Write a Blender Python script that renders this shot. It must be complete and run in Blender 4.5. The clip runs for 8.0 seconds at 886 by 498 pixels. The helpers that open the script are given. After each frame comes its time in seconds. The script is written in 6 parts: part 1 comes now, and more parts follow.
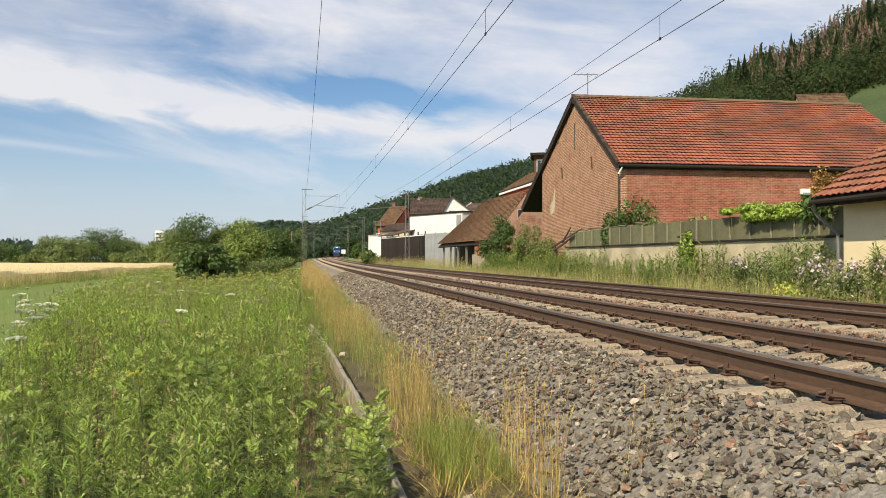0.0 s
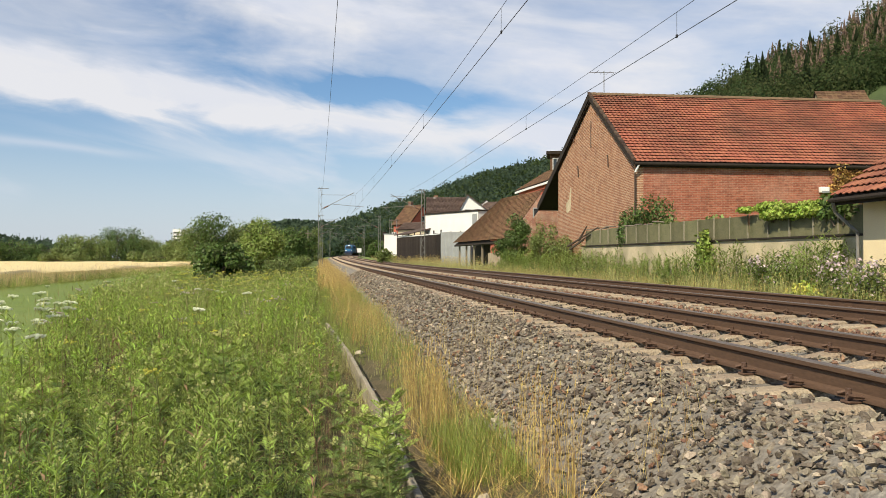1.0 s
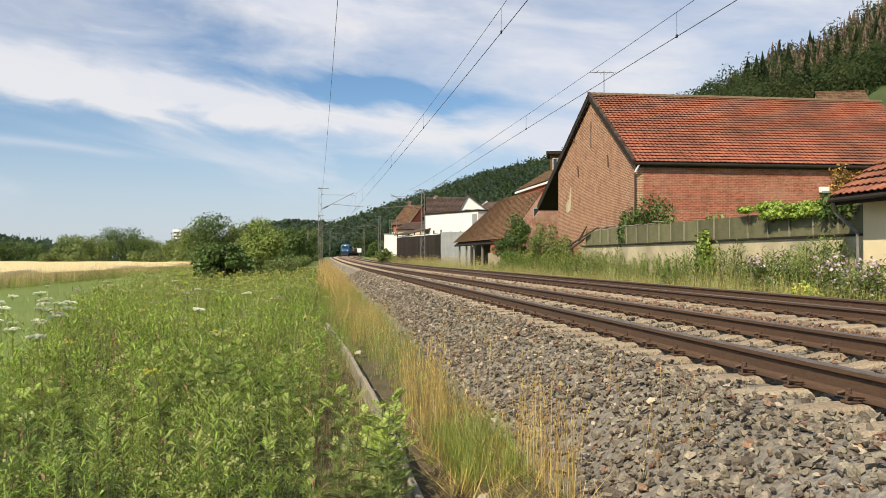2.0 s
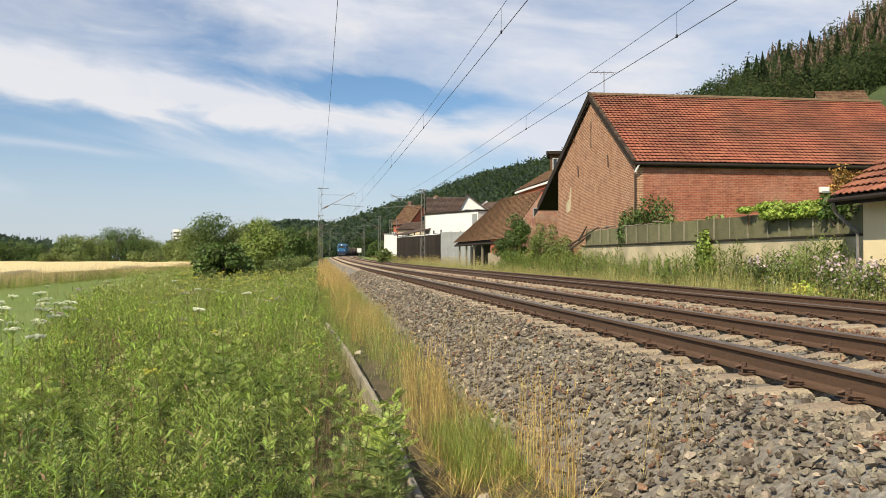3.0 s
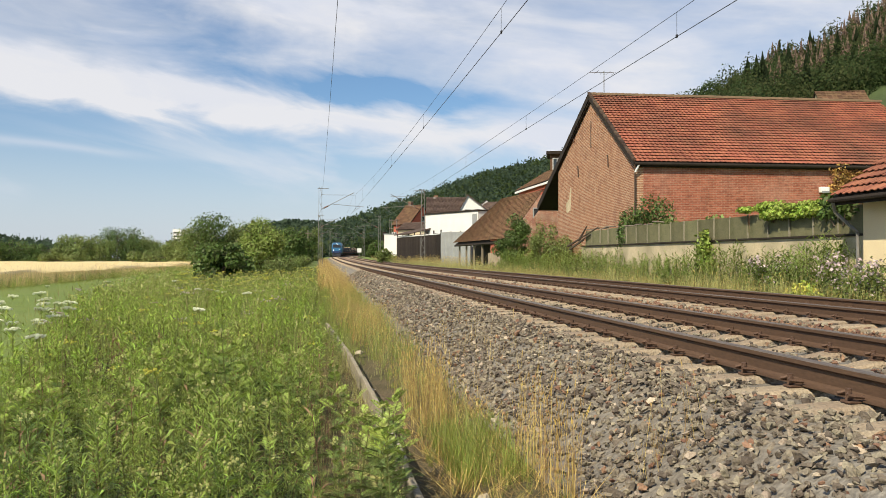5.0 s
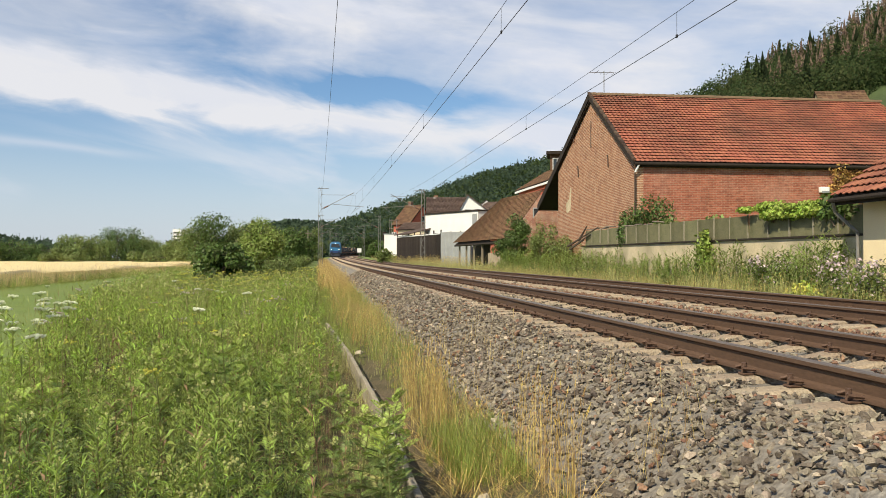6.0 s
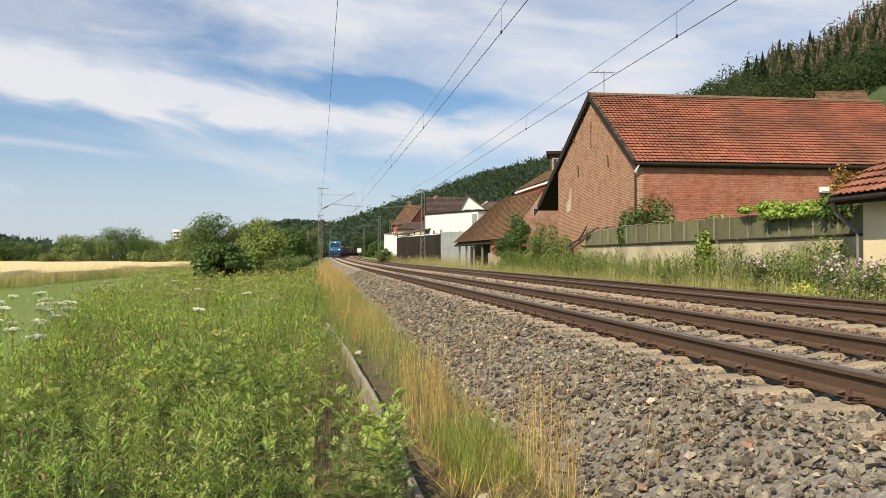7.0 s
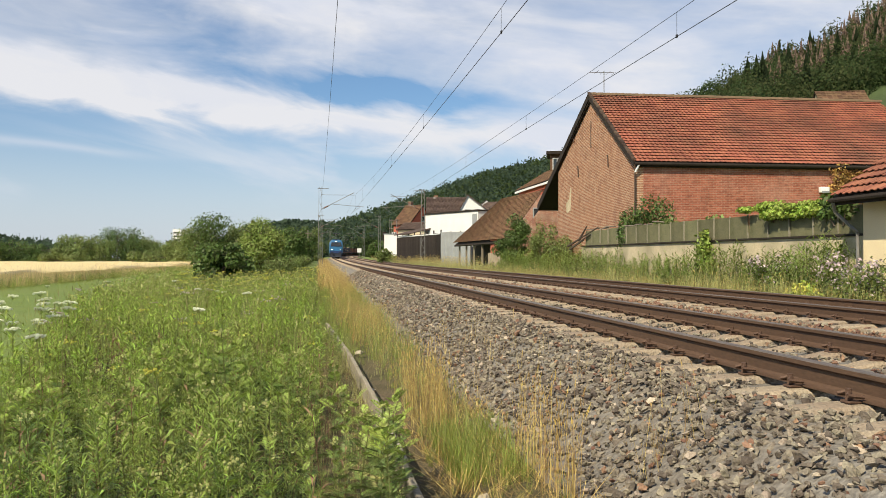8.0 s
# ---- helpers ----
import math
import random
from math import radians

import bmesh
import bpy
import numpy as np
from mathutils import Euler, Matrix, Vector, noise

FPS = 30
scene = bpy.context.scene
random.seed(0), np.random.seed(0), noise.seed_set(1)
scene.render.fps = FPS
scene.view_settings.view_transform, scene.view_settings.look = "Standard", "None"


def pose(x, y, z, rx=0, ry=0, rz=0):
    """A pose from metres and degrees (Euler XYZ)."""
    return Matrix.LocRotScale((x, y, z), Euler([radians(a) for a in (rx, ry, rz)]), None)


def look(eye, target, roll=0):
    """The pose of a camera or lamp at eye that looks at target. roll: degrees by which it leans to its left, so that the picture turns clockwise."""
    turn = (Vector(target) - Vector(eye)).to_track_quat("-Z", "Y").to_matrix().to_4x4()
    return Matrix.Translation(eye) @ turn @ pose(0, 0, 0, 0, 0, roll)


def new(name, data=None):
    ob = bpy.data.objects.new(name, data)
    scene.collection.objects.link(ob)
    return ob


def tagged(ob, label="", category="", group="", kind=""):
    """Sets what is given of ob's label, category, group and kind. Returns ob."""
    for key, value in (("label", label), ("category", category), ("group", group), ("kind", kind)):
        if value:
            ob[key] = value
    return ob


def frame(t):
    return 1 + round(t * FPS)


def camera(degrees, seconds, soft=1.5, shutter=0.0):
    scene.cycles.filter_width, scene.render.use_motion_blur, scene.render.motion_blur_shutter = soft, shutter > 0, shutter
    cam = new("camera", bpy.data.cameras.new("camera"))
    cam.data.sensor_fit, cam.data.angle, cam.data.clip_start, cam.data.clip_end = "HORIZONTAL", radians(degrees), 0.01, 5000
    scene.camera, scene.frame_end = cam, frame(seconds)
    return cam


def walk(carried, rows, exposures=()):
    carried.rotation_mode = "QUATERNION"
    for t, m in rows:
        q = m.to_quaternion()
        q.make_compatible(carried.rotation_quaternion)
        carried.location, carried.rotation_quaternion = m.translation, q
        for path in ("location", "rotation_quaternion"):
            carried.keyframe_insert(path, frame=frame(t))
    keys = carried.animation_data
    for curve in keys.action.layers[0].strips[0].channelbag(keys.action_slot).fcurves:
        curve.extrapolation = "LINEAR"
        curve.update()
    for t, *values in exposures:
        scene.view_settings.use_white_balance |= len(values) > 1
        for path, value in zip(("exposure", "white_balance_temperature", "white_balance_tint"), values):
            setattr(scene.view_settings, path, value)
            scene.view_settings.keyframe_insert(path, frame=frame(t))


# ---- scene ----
# z = 0 at the top of the rails, y along the track, x to the right of the camera
EYE = (0.0, 0.0, 0.695)


def aim(yaw, pitch, roll=0.0):
    """A pose at the eye, degrees to the right of the track and above the level."""
    return pose(*EYE, 90 + pitch, 0, -yaw) @ pose(0, 0, 0, 0, 0, roll)


cam = camera(56.8, 8.0, soft=0.8)
walk(cam, [(0.0, aim(9.80, 0.68)), (0.1, aim(9.78, 0.68)), (0.2, aim(9.70, 0.67)), (0.3, aim(9.45, 0.63)),
           (0.4, aim(9.15, 0.61)), (0.5, aim(8.92, 0.60)), (0.6, aim(8.81, 0.59)), (0.7, aim(8.75, 0.59)),
           (0.9, aim(8.70, 0.59)), (1.5, aim(8.70, 0.59)), (8.0, aim(8.70, 0.59))], [(0.0, 0.2, 6800, 10), (8.0, 0.2, 6800, 10)])

# ---- daylight ----
SUN_EL, SUN_AZ = 43.0, 224.0   # azimuth clockwise from the track's direction
sun = new("sun", bpy.data.lights.new("sun", "SUN"))
sun.data.energy, sun.data.angle, sun.data.color = 5.2, radians(0.55), (1.0, 0.905, 0.70)
e_, a_ = radians(SUN_EL), radians(SUN_AZ)
sun.matrix_world = look((0, 0, 60), Vector((0, 0, 60)) - Vector((math.cos(e_) * math.sin(a_), math.cos(e_) * math.cos(a_), math.sin(e_))))


def make_world():
    w = bpy.data.worlds.new("sky")
    scene.world = w
    w.use_nodes = True
    nt = w.node_tree
    N, L = nt.nodes, nt.links
    N.clear()

    def node(kind, **kw):
        n = N.new(kind)
        for k, v in kw.items():
            n.inputs[k].default_value = v
        return n

    def calc(op, a, b=None, clamp=False):
        n = N.new("ShaderNodeMath")
        n.operation, n.use_clamp = op, clamp
        for i, v in enumerate((a, b)):
            if v is None:
                continue
            if isinstance(v, (int, float)):
                n.inputs[i].default_value = v
            else:
                L.new(v, n.inputs[i])
        return n.outputs[0]

    sky = N.new("ShaderNodeTexSky")
    sky.sky_type, sky.sun_disc = "NISHITA", False
    sky.sun_elevation, sky.sun_rotation = radians(SUN_EL), radians(SUN_AZ)
    sky.air_density, sky.dust_density, sky.ozone_density = 1.0, 0.6, 1.5
    geo = N.new("ShaderNodeTexCoord")
    sep = N.new("ShaderNodeSeparateXYZ")
    L.new(geo.outputs["Generated"], sep.inputs[0])
    up = calc("MAXIMUM", sep.outputs[2], 0.0)
    # bearing (from the resting line of sight, to the right) and elevation, in radians
    ahead = calc("ADD", calc("MULTIPLY", sep.outputs[0], math.sin(radians(8.7))), calc("MULTIPLY", sep.outputs[1], math.cos(radians(8.7))))
    aside = calc("SUBTRACT", calc("MULTIPLY", sep.outputs[0], math.cos(radians(8.7))), calc("MULTIPLY", sep.outputs[1], math.sin(radians(8.7))))
    way = calc("ARCTAN2", aside, ahead)
    high = calc("ARCSINE", sep.outputs[2])
    comb = N.new("ShaderNodeCombineXYZ")
    L.new(way, comb.inputs[0])
    L.new(calc("MULTIPLY", calc("ADD", high, calc("MULTIPLY", way, 0.12)), 3.2), comb.inputs[1])

    def streaks(scale, detail, shift):
        mp = N.new("ShaderNodeMapping")
        mp.inputs["Location"].default_value = shift
        L.new(comb.outputs[0], mp.inputs[0])
        n = node("ShaderNodeTexNoise", Scale=scale, Detail=detail, Roughness=0.55, Distortion=0.5)
        L.new(mp.outputs[0], n.inputs["Vector"])
        return n.outputs["Fac"]

    def ramp(value, a, b, lo=0.0, hi=1.0):
        r = N.new("ShaderNodeMapRange")
        r.interpolation_type = "SMOOTHSTEP"
        for key, v in (("From Min", a), ("From Max", b), ("To Min", lo), ("To Max", hi)):
            r.inputs[key].default_value = v
        L.new(value, r.inputs["Value"])
        return r.outputs[0]

    def hump(value, centre, width):
        q = calc("DIVIDE", calc("SUBTRACT", value, centre), width)
        return calc("EXPONENT", calc("MULTIPLY", calc("MULTIPLY", q, q), -1.0))

    n1, n2, n3 = streaks(3.2, 8.0, (1.3, 0.4, 0)), streaks(7.5, 9.0, (4.1, 2.2, 0)), streaks(16.0, 7.0, (0.2, 7.0, 0))
    tilted = calc("ADD", high, calc("MULTIPLY", way, 0.105))
    ragged = calc("ADD", tilted, calc("MULTIPLY", calc("SUBTRACT", n2, 0.5), 0.075))
    cover = ramp(ragged, 0.108, 0.158)                       # the cloud deck overhead
    band = calc("MULTIPLY", hump(ragged, 0.150, 0.024), ramp(way, -0.05, 0.14, 0.6, 0.08))   # its bright lower rim
    rift = calc("MULTIPLY", hump(ragged, 0.192, 0.024), hump(way, -0.11, 0.21))              # the blue rift behind the rim
    rift = calc("ADD", rift, calc("MULTIPLY", calc("MULTIPLY", hump(ragged, 0.235, 0.02), hump(way, -0.27, 0.10)), 0.35))
    wisps = calc("MULTIPLY", calc("MULTIPLY", hump(high, 0.105, 0.035), ramp(n1, 0.50, 0.66)), 0.55)
    thread = calc("ADD", high, calc("MULTIPLY", way, 0.06))
    wisps = calc("ADD", wisps, calc("MULTIPLY", calc("MULTIPLY", hump(calc("ADD", thread, calc("MULTIPLY", calc("SUBTRACT", n2, 0.5), 0.012)), 0.096, 0.005), hump(way, -0.46, 0.11)), 0.45))
    # the deck breaks up overhead, where the sun stands clear
    body = calc("MULTIPLY", calc("MULTIPLY", cover, ramp(high, 0.34, 0.75, 1.0, 0.22)), calc("ADD", 0.50, calc("MULTIPLY", ramp(n1, 0.34, 0.66), 0.55)))
    dens = calc("SUBTRACT", calc("ADD", calc("ADD", body, band), wisps), calc("MULTIPLY", rift, 1.05))
    dens = calc("ADD", dens, calc("MULTIPLY", calc("MULTIPLY", calc("SUBTRACT", n3, 0.5), 0.35), cover))
    fac = calc("MULTIPLY", calc("MAXIMUM", calc("MINIMUM", dens, 1.0), 0.0), 0.94)
    ctone = N.new("ShaderNodeMix")
    ctone.data_type = "RGBA"
    ctone.inputs["A"].default_value, ctone.inputs["B"].default_value = CLOUD_DARK, CLOUD_LIGHT
    L.new(calc("MINIMUM", calc("ADD", ramp(n2, 0.36, 0.66), band), 1.0), ctone.inputs["Factor"])
    # thin haze near the skyline
    hz = N.new("ShaderNodeMapRange")
    hz.interpolation_type = "SMOOTHSTEP"
    hz.inputs["From Min"].default_value, hz.inputs["From Max"].default_value = 0.0, 0.20
    hz.inputs["To Min"].default_value, hz.inputs["To Max"].default_value = 0.75, 0.0
    L.new(up, hz.inputs["Value"])
    haze = N.new("ShaderNodeMix")
    haze.data_type = "RGBA"
    haze.inputs["B"].default_value = HAZE
    L.new(hz.outputs[0], haze.inputs["Factor"])
    blue = N.new("ShaderNodeMix")
    blue.data_type, blue.blend_type = "RGBA", "MULTIPLY"
    blue.inputs["Factor"].default_value = 1.0
    blue.inputs["B"].default_value = SKY_TINT
    L.new(sky.outputs[0], blue.inputs["A"])
    L.new(blue.outputs["Result"], haze.inputs["A"])
    mix = N.new("ShaderNodeMix")
    mix.data_type = "RGBA"
    L.new(fac, mix.inputs["Factor"])
    L.new(haze.outputs["Result"], mix.inputs["A"])
    L.new(ctone.outputs["Result"], mix.inputs["B"])
    bg = N.new("ShaderNodeBackground")
    bg.inputs["Strength"].default_value = SKY_STRENGTH
    out = N.new("ShaderNodeOutputWorld")
    L.new(mix.outputs["Result"], bg.inputs[0])
    L.new(bg.outputs[0], out.inputs[0])


SKY_STRENGTH = 0.086
SKY_TINT = (0.80, 1.02, 1.22, 1)
HAZE = (6.25, 6.85, 8.1, 1)
CLOUD_DARK, CLOUD_LIGHT = (7.3, 7.8, 9.0, 1), (8.3, 8.5, 9.1, 1)
make_world()



# ---- materials ----
def surface(name, c1, c2, scale=6.0, rough=0.85, bump=0.3, fine=60.0, metal=0.0, stain=None, stain_scale=0.6,
            stain_amount=0.5, stretch=(1, 1, 1), vary="", vary_amount=0.25, depth=0.01, thin=0.0, spec=0.3):
    """Two colours mixed by a coarse and a fine noise, stains of a third, and a fine relief.
    vary: 'object' or 'island' shifts the value from piece to piece. thin: light let through, for leaves."""
    m = bpy.data.materials.new(name)
    m.use_nodes = True
    nt = m.node_tree
    N, L = nt.nodes, nt.links
    bsdf = N["Principled BSDF"]
    tc = N.new("ShaderNodeTexCoord")
    mp = N.new("ShaderNodeMapping")
    mp.inputs["Scale"].default_value = stretch
    L.new(tc.outputs["Object"], mp.inputs[0])

    def noise_tex(s, detail=5.0):
        n = N.new("ShaderNodeTexNoise")
        n.inputs["Scale"].default_value, n.inputs["Detail"].default_value = s, detail
        L.new(mp.outputs[0], n.inputs["Vector"])
        r = N.new("ShaderNodeMapRange")
        r.inputs["From Min"].default_value, r.inputs["From Max"].default_value = 0.3, 0.7
        L.new(n.outputs["Fac"], r.inputs["Value"])
        return r.outputs[0]

    def mix(fac, a, b, kind="MIX"):
        n = N.new("ShaderNodeMix")
        n.data_type, n.blend_type = "RGBA", kind
        for key, v in (("Factor", fac), ("A", a), ("B", b)):
            if isinstance(v, (int, float)):
                n.inputs[key].default_value = v
            elif isinstance(v, tuple):
                n.inputs[key].default_value = (*v, 1) if len(v) == 3 else v
            else:
                L.new(v, n.inputs[key])
        return n.outputs["Result"]

    coarse, small = noise_tex(scale), noise_tex(fine, 3.0)
    col = mix(coarse, c1, c2)
    col = mix(0.35, col, mix(small, tuple(0.55 * c for c in c1), tuple(min(1, 1.35 * c) for c in c2)))
    if stain:
        s = noise_tex(stain_scale, 7.0)
        k = N.new("ShaderNodeMath")
        k.operation = "MULTIPLY"
        L.new(s, k.inputs[0])
        k.inputs[1].default_value = stain_amount
        col = mix(k.outputs[0], col, stain)
    if vary:
        if vary == "object":
            src = N.new("ShaderNodeObjectInfo").outputs["Random"]
        else:
            src = N.new("ShaderNodeNewGeometry").outputs["Random Per Island"]
        hsv = N.new("ShaderNodeHueSaturation")
        r = N.new("ShaderNodeMapRange")
        r.inputs["To Min"].default_value, r.inputs["To Max"].default_value = 1 - vary_amount, 1 + vary_amount
        L.new(src, r.inputs["Value"])
        L.new(r.outputs[0], hsv.inputs["Value"])
        r2 = N.new("ShaderNodeMapRange")
        r2.inputs["To Min"].default_value, r2.inputs["To Max"].default_value = 0.5 - 0.05 * vary_amount, 0.5 + 0.03 * vary_amount
        L.new(src, r2.inputs["Value"])
        L.new(r2.outputs[0], hsv.inputs["Hue"])
        L.new(col, hsv.inputs["Color"])
        col = hsv.outputs[0]
    L.new(col, bsdf.inputs["Base Color"])
    bsdf.inputs["Roughness"].default_value, bsdf.inputs["Metallic"].default_value = rough, metal
    bsdf.inputs["Specular IOR Level"].default_value = spec
    if bump:
        b = N.new("ShaderNodeBump")
        b.inputs["Strength"].default_value, b.inputs["Distance"].default_value = bump, depth
        L.new(small, b.inputs["Height"])
        L.new(b.outputs[0], bsdf.inputs["Normal"])
    if thin:
        tl = N.new("ShaderNodeBsdfTranslucent")
        L.new(col, tl.inputs[0])
        ms = N.new("ShaderNodeMixShader")
        ms.inputs[0].default_value = thin
        L.new(bsdf.outputs[0], ms.inputs[1])
        L.new(tl.outputs[0], ms.inputs[2])
        L.new(ms.outputs[0], N["Material Output"].inputs[0])
    return m


def brickwork(name, c1, c2, mortar, width=0.25, row=0.077, joint=0.010, stain=None, stain_amount=0.5):
    """Coursed brick, laid along the wall's own x or y, for walls too far off for single bricks."""
    m = bpy.data.materials.new(name)
    m.use_nodes = True
    nt = m.node_tree
    N, L = nt.nodes, nt.links
    bsdf = N["Principled BSDF"]
    tc = N.new("ShaderNodeTexCoord")
    sep = N.new("ShaderNodeSeparateXYZ")
    L.new(tc.outputs["Object"], sep.inputs[0])
    cb = N.new("ShaderNodeCombineXYZ")
    ad = N.new("ShaderNodeMath")
    ad.operation = "ADD"
    L.new(sep.outputs[0], ad.inputs[0]); L.new(sep.outputs[1], ad.inputs[1])
    L.new(ad.outputs[0], cb.inputs[0]); L.new(sep.outputs[2], cb.inputs[1])
    bt = N.new("ShaderNodeTexBrick")
    bt.inputs["Color1"].default_value, bt.inputs["Color2"].default_value = (*c1, 1), (*c2, 1)
    bt.inputs["Mortar"].default_value = (*mortar, 1)
    bt.inputs["Scale"].default_value = 1.0
    bt.inputs["Mortar Size"].default_value = joint
    bt.inputs["Mortar Smooth"].default_value = 0.3
    bt.inputs["Brick Width"].default_value, bt.inputs["Row Height"].default_value = width, row
    L.new(cb.outputs[0], bt.inputs["Vector"])
    prev = bt.outputs["Color"]
    for sc, amt, colr in ((0.5, stain_amount, stain or (0.2, 0.1, 0.07)), (1.7, 0.5, (0.17, 0.065, 0.045)), (9.0, 0.5, (0.10, 0.045, 0.035))):
        n = N.new("ShaderNodeTexNoise")
        n.inputs["Scale"].default_value, n.inputs["Detail"].default_value = sc, 6.0
        L.new(tc.outputs["Object"], n.inputs["Vector"])
        r = N.new("ShaderNodeMapRange")
        r.inputs["From Min"].default_value, r.inputs["From Max"].default_value = 0.45, 0.75
        r.inputs["To Max"].default_value = amt
        L.new(n.outputs["Fac"], r.inputs["Value"])
        x = N.new("ShaderNodeMix")
        x.data_type = "RGBA"
        x.inputs["B"].default_value = (*colr, 1)
        L.new(r.outputs[0], x.inputs["Factor"]); L.new(prev, x.inputs["A"])
        prev = x.outputs["Result"]
    L.new(prev, bsdf.inputs["Base Color"])
    bsdf.inputs["Roughness"].default_value, bsdf.inputs["Specular IOR Level"].default_value = 0.9, 0.2
    b = N.new("ShaderNodeBump")
    b.inputs["Strength"].default_value, b.inputs["Distance"].default_value, b.invert = 0.6, 0.012, True
    L.new(bt.outputs["Fac"], b.inputs["Height"]); L.new(b.outputs[0], bsdf.inputs["Normal"])
    return m


def glow(name, colour, strength):
    m = bpy.data.materials.new(name)
    m.use_nodes = True
    b = m.node_tree.nodes["Principled BSDF"]
    b.inputs["Emission Color"].default_value, b.inputs["Emission Strength"].default_value = (*colour, 1), strength
    return m


M = {}
M["ballast_bed"] = surface("ballast_bed", (0.13, 0.12, 0.105), (0.28, 0.26, 0.23), 18, 0.95, 0.5, 30, stain=(0.15, 0.12, 0.09), stain_scale=0.5, depth=0.03)
M["ballast_red"] = surface("ballast_red", (0.16, 0.10, 0.075), (0.34, 0.25, 0.19), 18, 0.95, 1.0, 30, stain=(0.28, 0.14, 0.08), stain_scale=0.8, depth=0.05)
M["stone"] = surface("stone", (0.108, 0.092, 0.070), (0.255, 0.218, 0.168), 9, 0.92, 0.5, 70, vary="island", vary_amount=0.55)
M["stone_pale"] = surface("stone_pale", (0.30, 0.24, 0.18), (0.46, 0.39, 0.31), 9, 0.92, 0.5, 70, vary="island", vary_amount=0.3)
M["stone_rust"] = surface("stone_rust", (0.16, 0.090, 0.057), (0.31, 0.19, 0.125), 9, 0.92, 0.5, 70, vary="island", vary_amount=0.35)
M["soil"] = surface("soil", (0.10, 0.075, 0.045), (0.22, 0.165, 0.10), 5, 0.95, 0.8, 40, stain=(0.05, 0.07, 0.02), depth=0.03)
# dark soil and litter, its colour also carrying the shade between the herbs
M["humus_shade"] = surface("humus_shade", (0.035, 0.030, 0.016), (0.08, 0.065, 0.032), 4, 0.95, 0.8, 40, stain=(0.05, 0.06, 0.02), depth=0.03)
M["meadow"] = surface("meadow", (0.10, 0.165, 0.032), (0.17, 0.235, 0.06), 1.5, 0.95, 0.5, 25, stain=(0.19, 0.21, 0.07), stain_scale=0.15, depth=0.03)
M["lawn"] = surface("lawn", (0.12, 0.195, 0.04), (0.18, 0.26, 0.065), 0.8, 0.95, 0.6, 20, depth=0.03)
M["far_field"] = surface("far_field", (0.10, 0.13, 0.04), (0.20, 0.19, 0.07), 0.02, 0.95, 0.2, 0.3)
M["rail_side"] = surface("rail_side", (0.092, 0.054, 0.034), (0.125, 0.073, 0.045), 1.2, 0.7, 0.12, 60, stain=(0.05, 0.03, 0.022), stain_scale=1.2, stretch=(1, 0.25, 1))
M["rail_top"] = surface("rail_top", (0.13, 0.105, 0.088), (0.22, 0.185, 0.16), 4, 0.5, 0.1, 60, metal=0.5, stretch=(1, 0.1, 1), spec=0.5)
M["concrete"] = surface("concrete", (0.29, 0.245, 0.18), (0.45, 0.385, 0.29), 5, 0.92, 0.8, 45, stain=(0.22, 0.13, 0.075), stain_scale=2.5, stain_amount=0.6, vary="object", vary_amount=0.14)
M["clip_steel"] = surface("clip_steel", (0.06, 0.035, 0.025), (0.13, 0.075, 0.05), 20, 0.7, 0.2, 90)
M["duct_concrete"] = surface("duct_concrete", (0.27, 0.23, 0.175), (0.45, 0.395, 0.32), 4, 0.92, 0.5, 50, stain=(0.18, 0.17, 0.10), stain_scale=1.4, stain_amount=0.6, vary="object", vary_amount=0.1)
M["galv"] = surface("galv", (0.16, 0.17, 0.17), (0.26, 0.27, 0.27), 6, 0.6, 0.1, 50, metal=0.3, stain=(0.16, 0.11, 0.07))
M["wire"] = surface("wire", (0.03, 0.03, 0.035), (0.06, 0.06, 0.065), 6, 0.5, 0.0, 50, metal=0.5)
M["insulator"] = surface("insulator", (0.10, 0.05, 0.03), (0.16, 0.08, 0.05), 6, 0.3, 0.0, 50, spec=0.5)
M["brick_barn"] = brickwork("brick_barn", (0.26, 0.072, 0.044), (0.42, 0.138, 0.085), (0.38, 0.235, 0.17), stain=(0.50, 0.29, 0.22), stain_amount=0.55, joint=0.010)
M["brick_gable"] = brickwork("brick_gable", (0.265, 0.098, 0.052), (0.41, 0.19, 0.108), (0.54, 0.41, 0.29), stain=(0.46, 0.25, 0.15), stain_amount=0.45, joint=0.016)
M["brick_light"] = brickwork("brick_light", (0.20, 0.078, 0.05), (0.29, 0.13, 0.085), (0.32, 0.24, 0.18), joint=0.018)
M["tile_red"] = surface("tile_red", (0.29, 0.096, 0.060), (0.43, 0.160, 0.100), 0.7, 0.88, 0.3, 18, stain=(0.105, 0.066, 0.048), stain_scale=0.30, stain_amount=0.8, vary="island", vary_amount=0.13, spec=0.15)
M["tile_moss"] = surface("tile_moss", (0.10, 0.075, 0.045), (0.20, 0.13, 0.08), 3, 0.95, 0.5, 25)
M["verge_dark"] = surface("verge_dark", (0.045, 0.032, 0.024), (0.10, 0.065, 0.045), 5, 0.95, 0.5, 25, vary="island", vary_amount=0.4)
M["tile_brown"] = surface("tile_brown", (0.105, 0.058, 0.036), (0.175, 0.095, 0.056), 0.8, 0.9, 0.4, 14, stain=(0.10, 0.075, 0.04), vary="island", vary_amount=0.25)
M["tile_dark"] = surface("tile_dark", (0.07, 0.048, 0.04), (0.11, 0.075, 0.06), 0.8, 0.8, 0.3, 14, vary="island", vary_amount=0.2)
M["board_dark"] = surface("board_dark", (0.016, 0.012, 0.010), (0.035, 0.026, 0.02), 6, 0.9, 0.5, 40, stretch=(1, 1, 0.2))
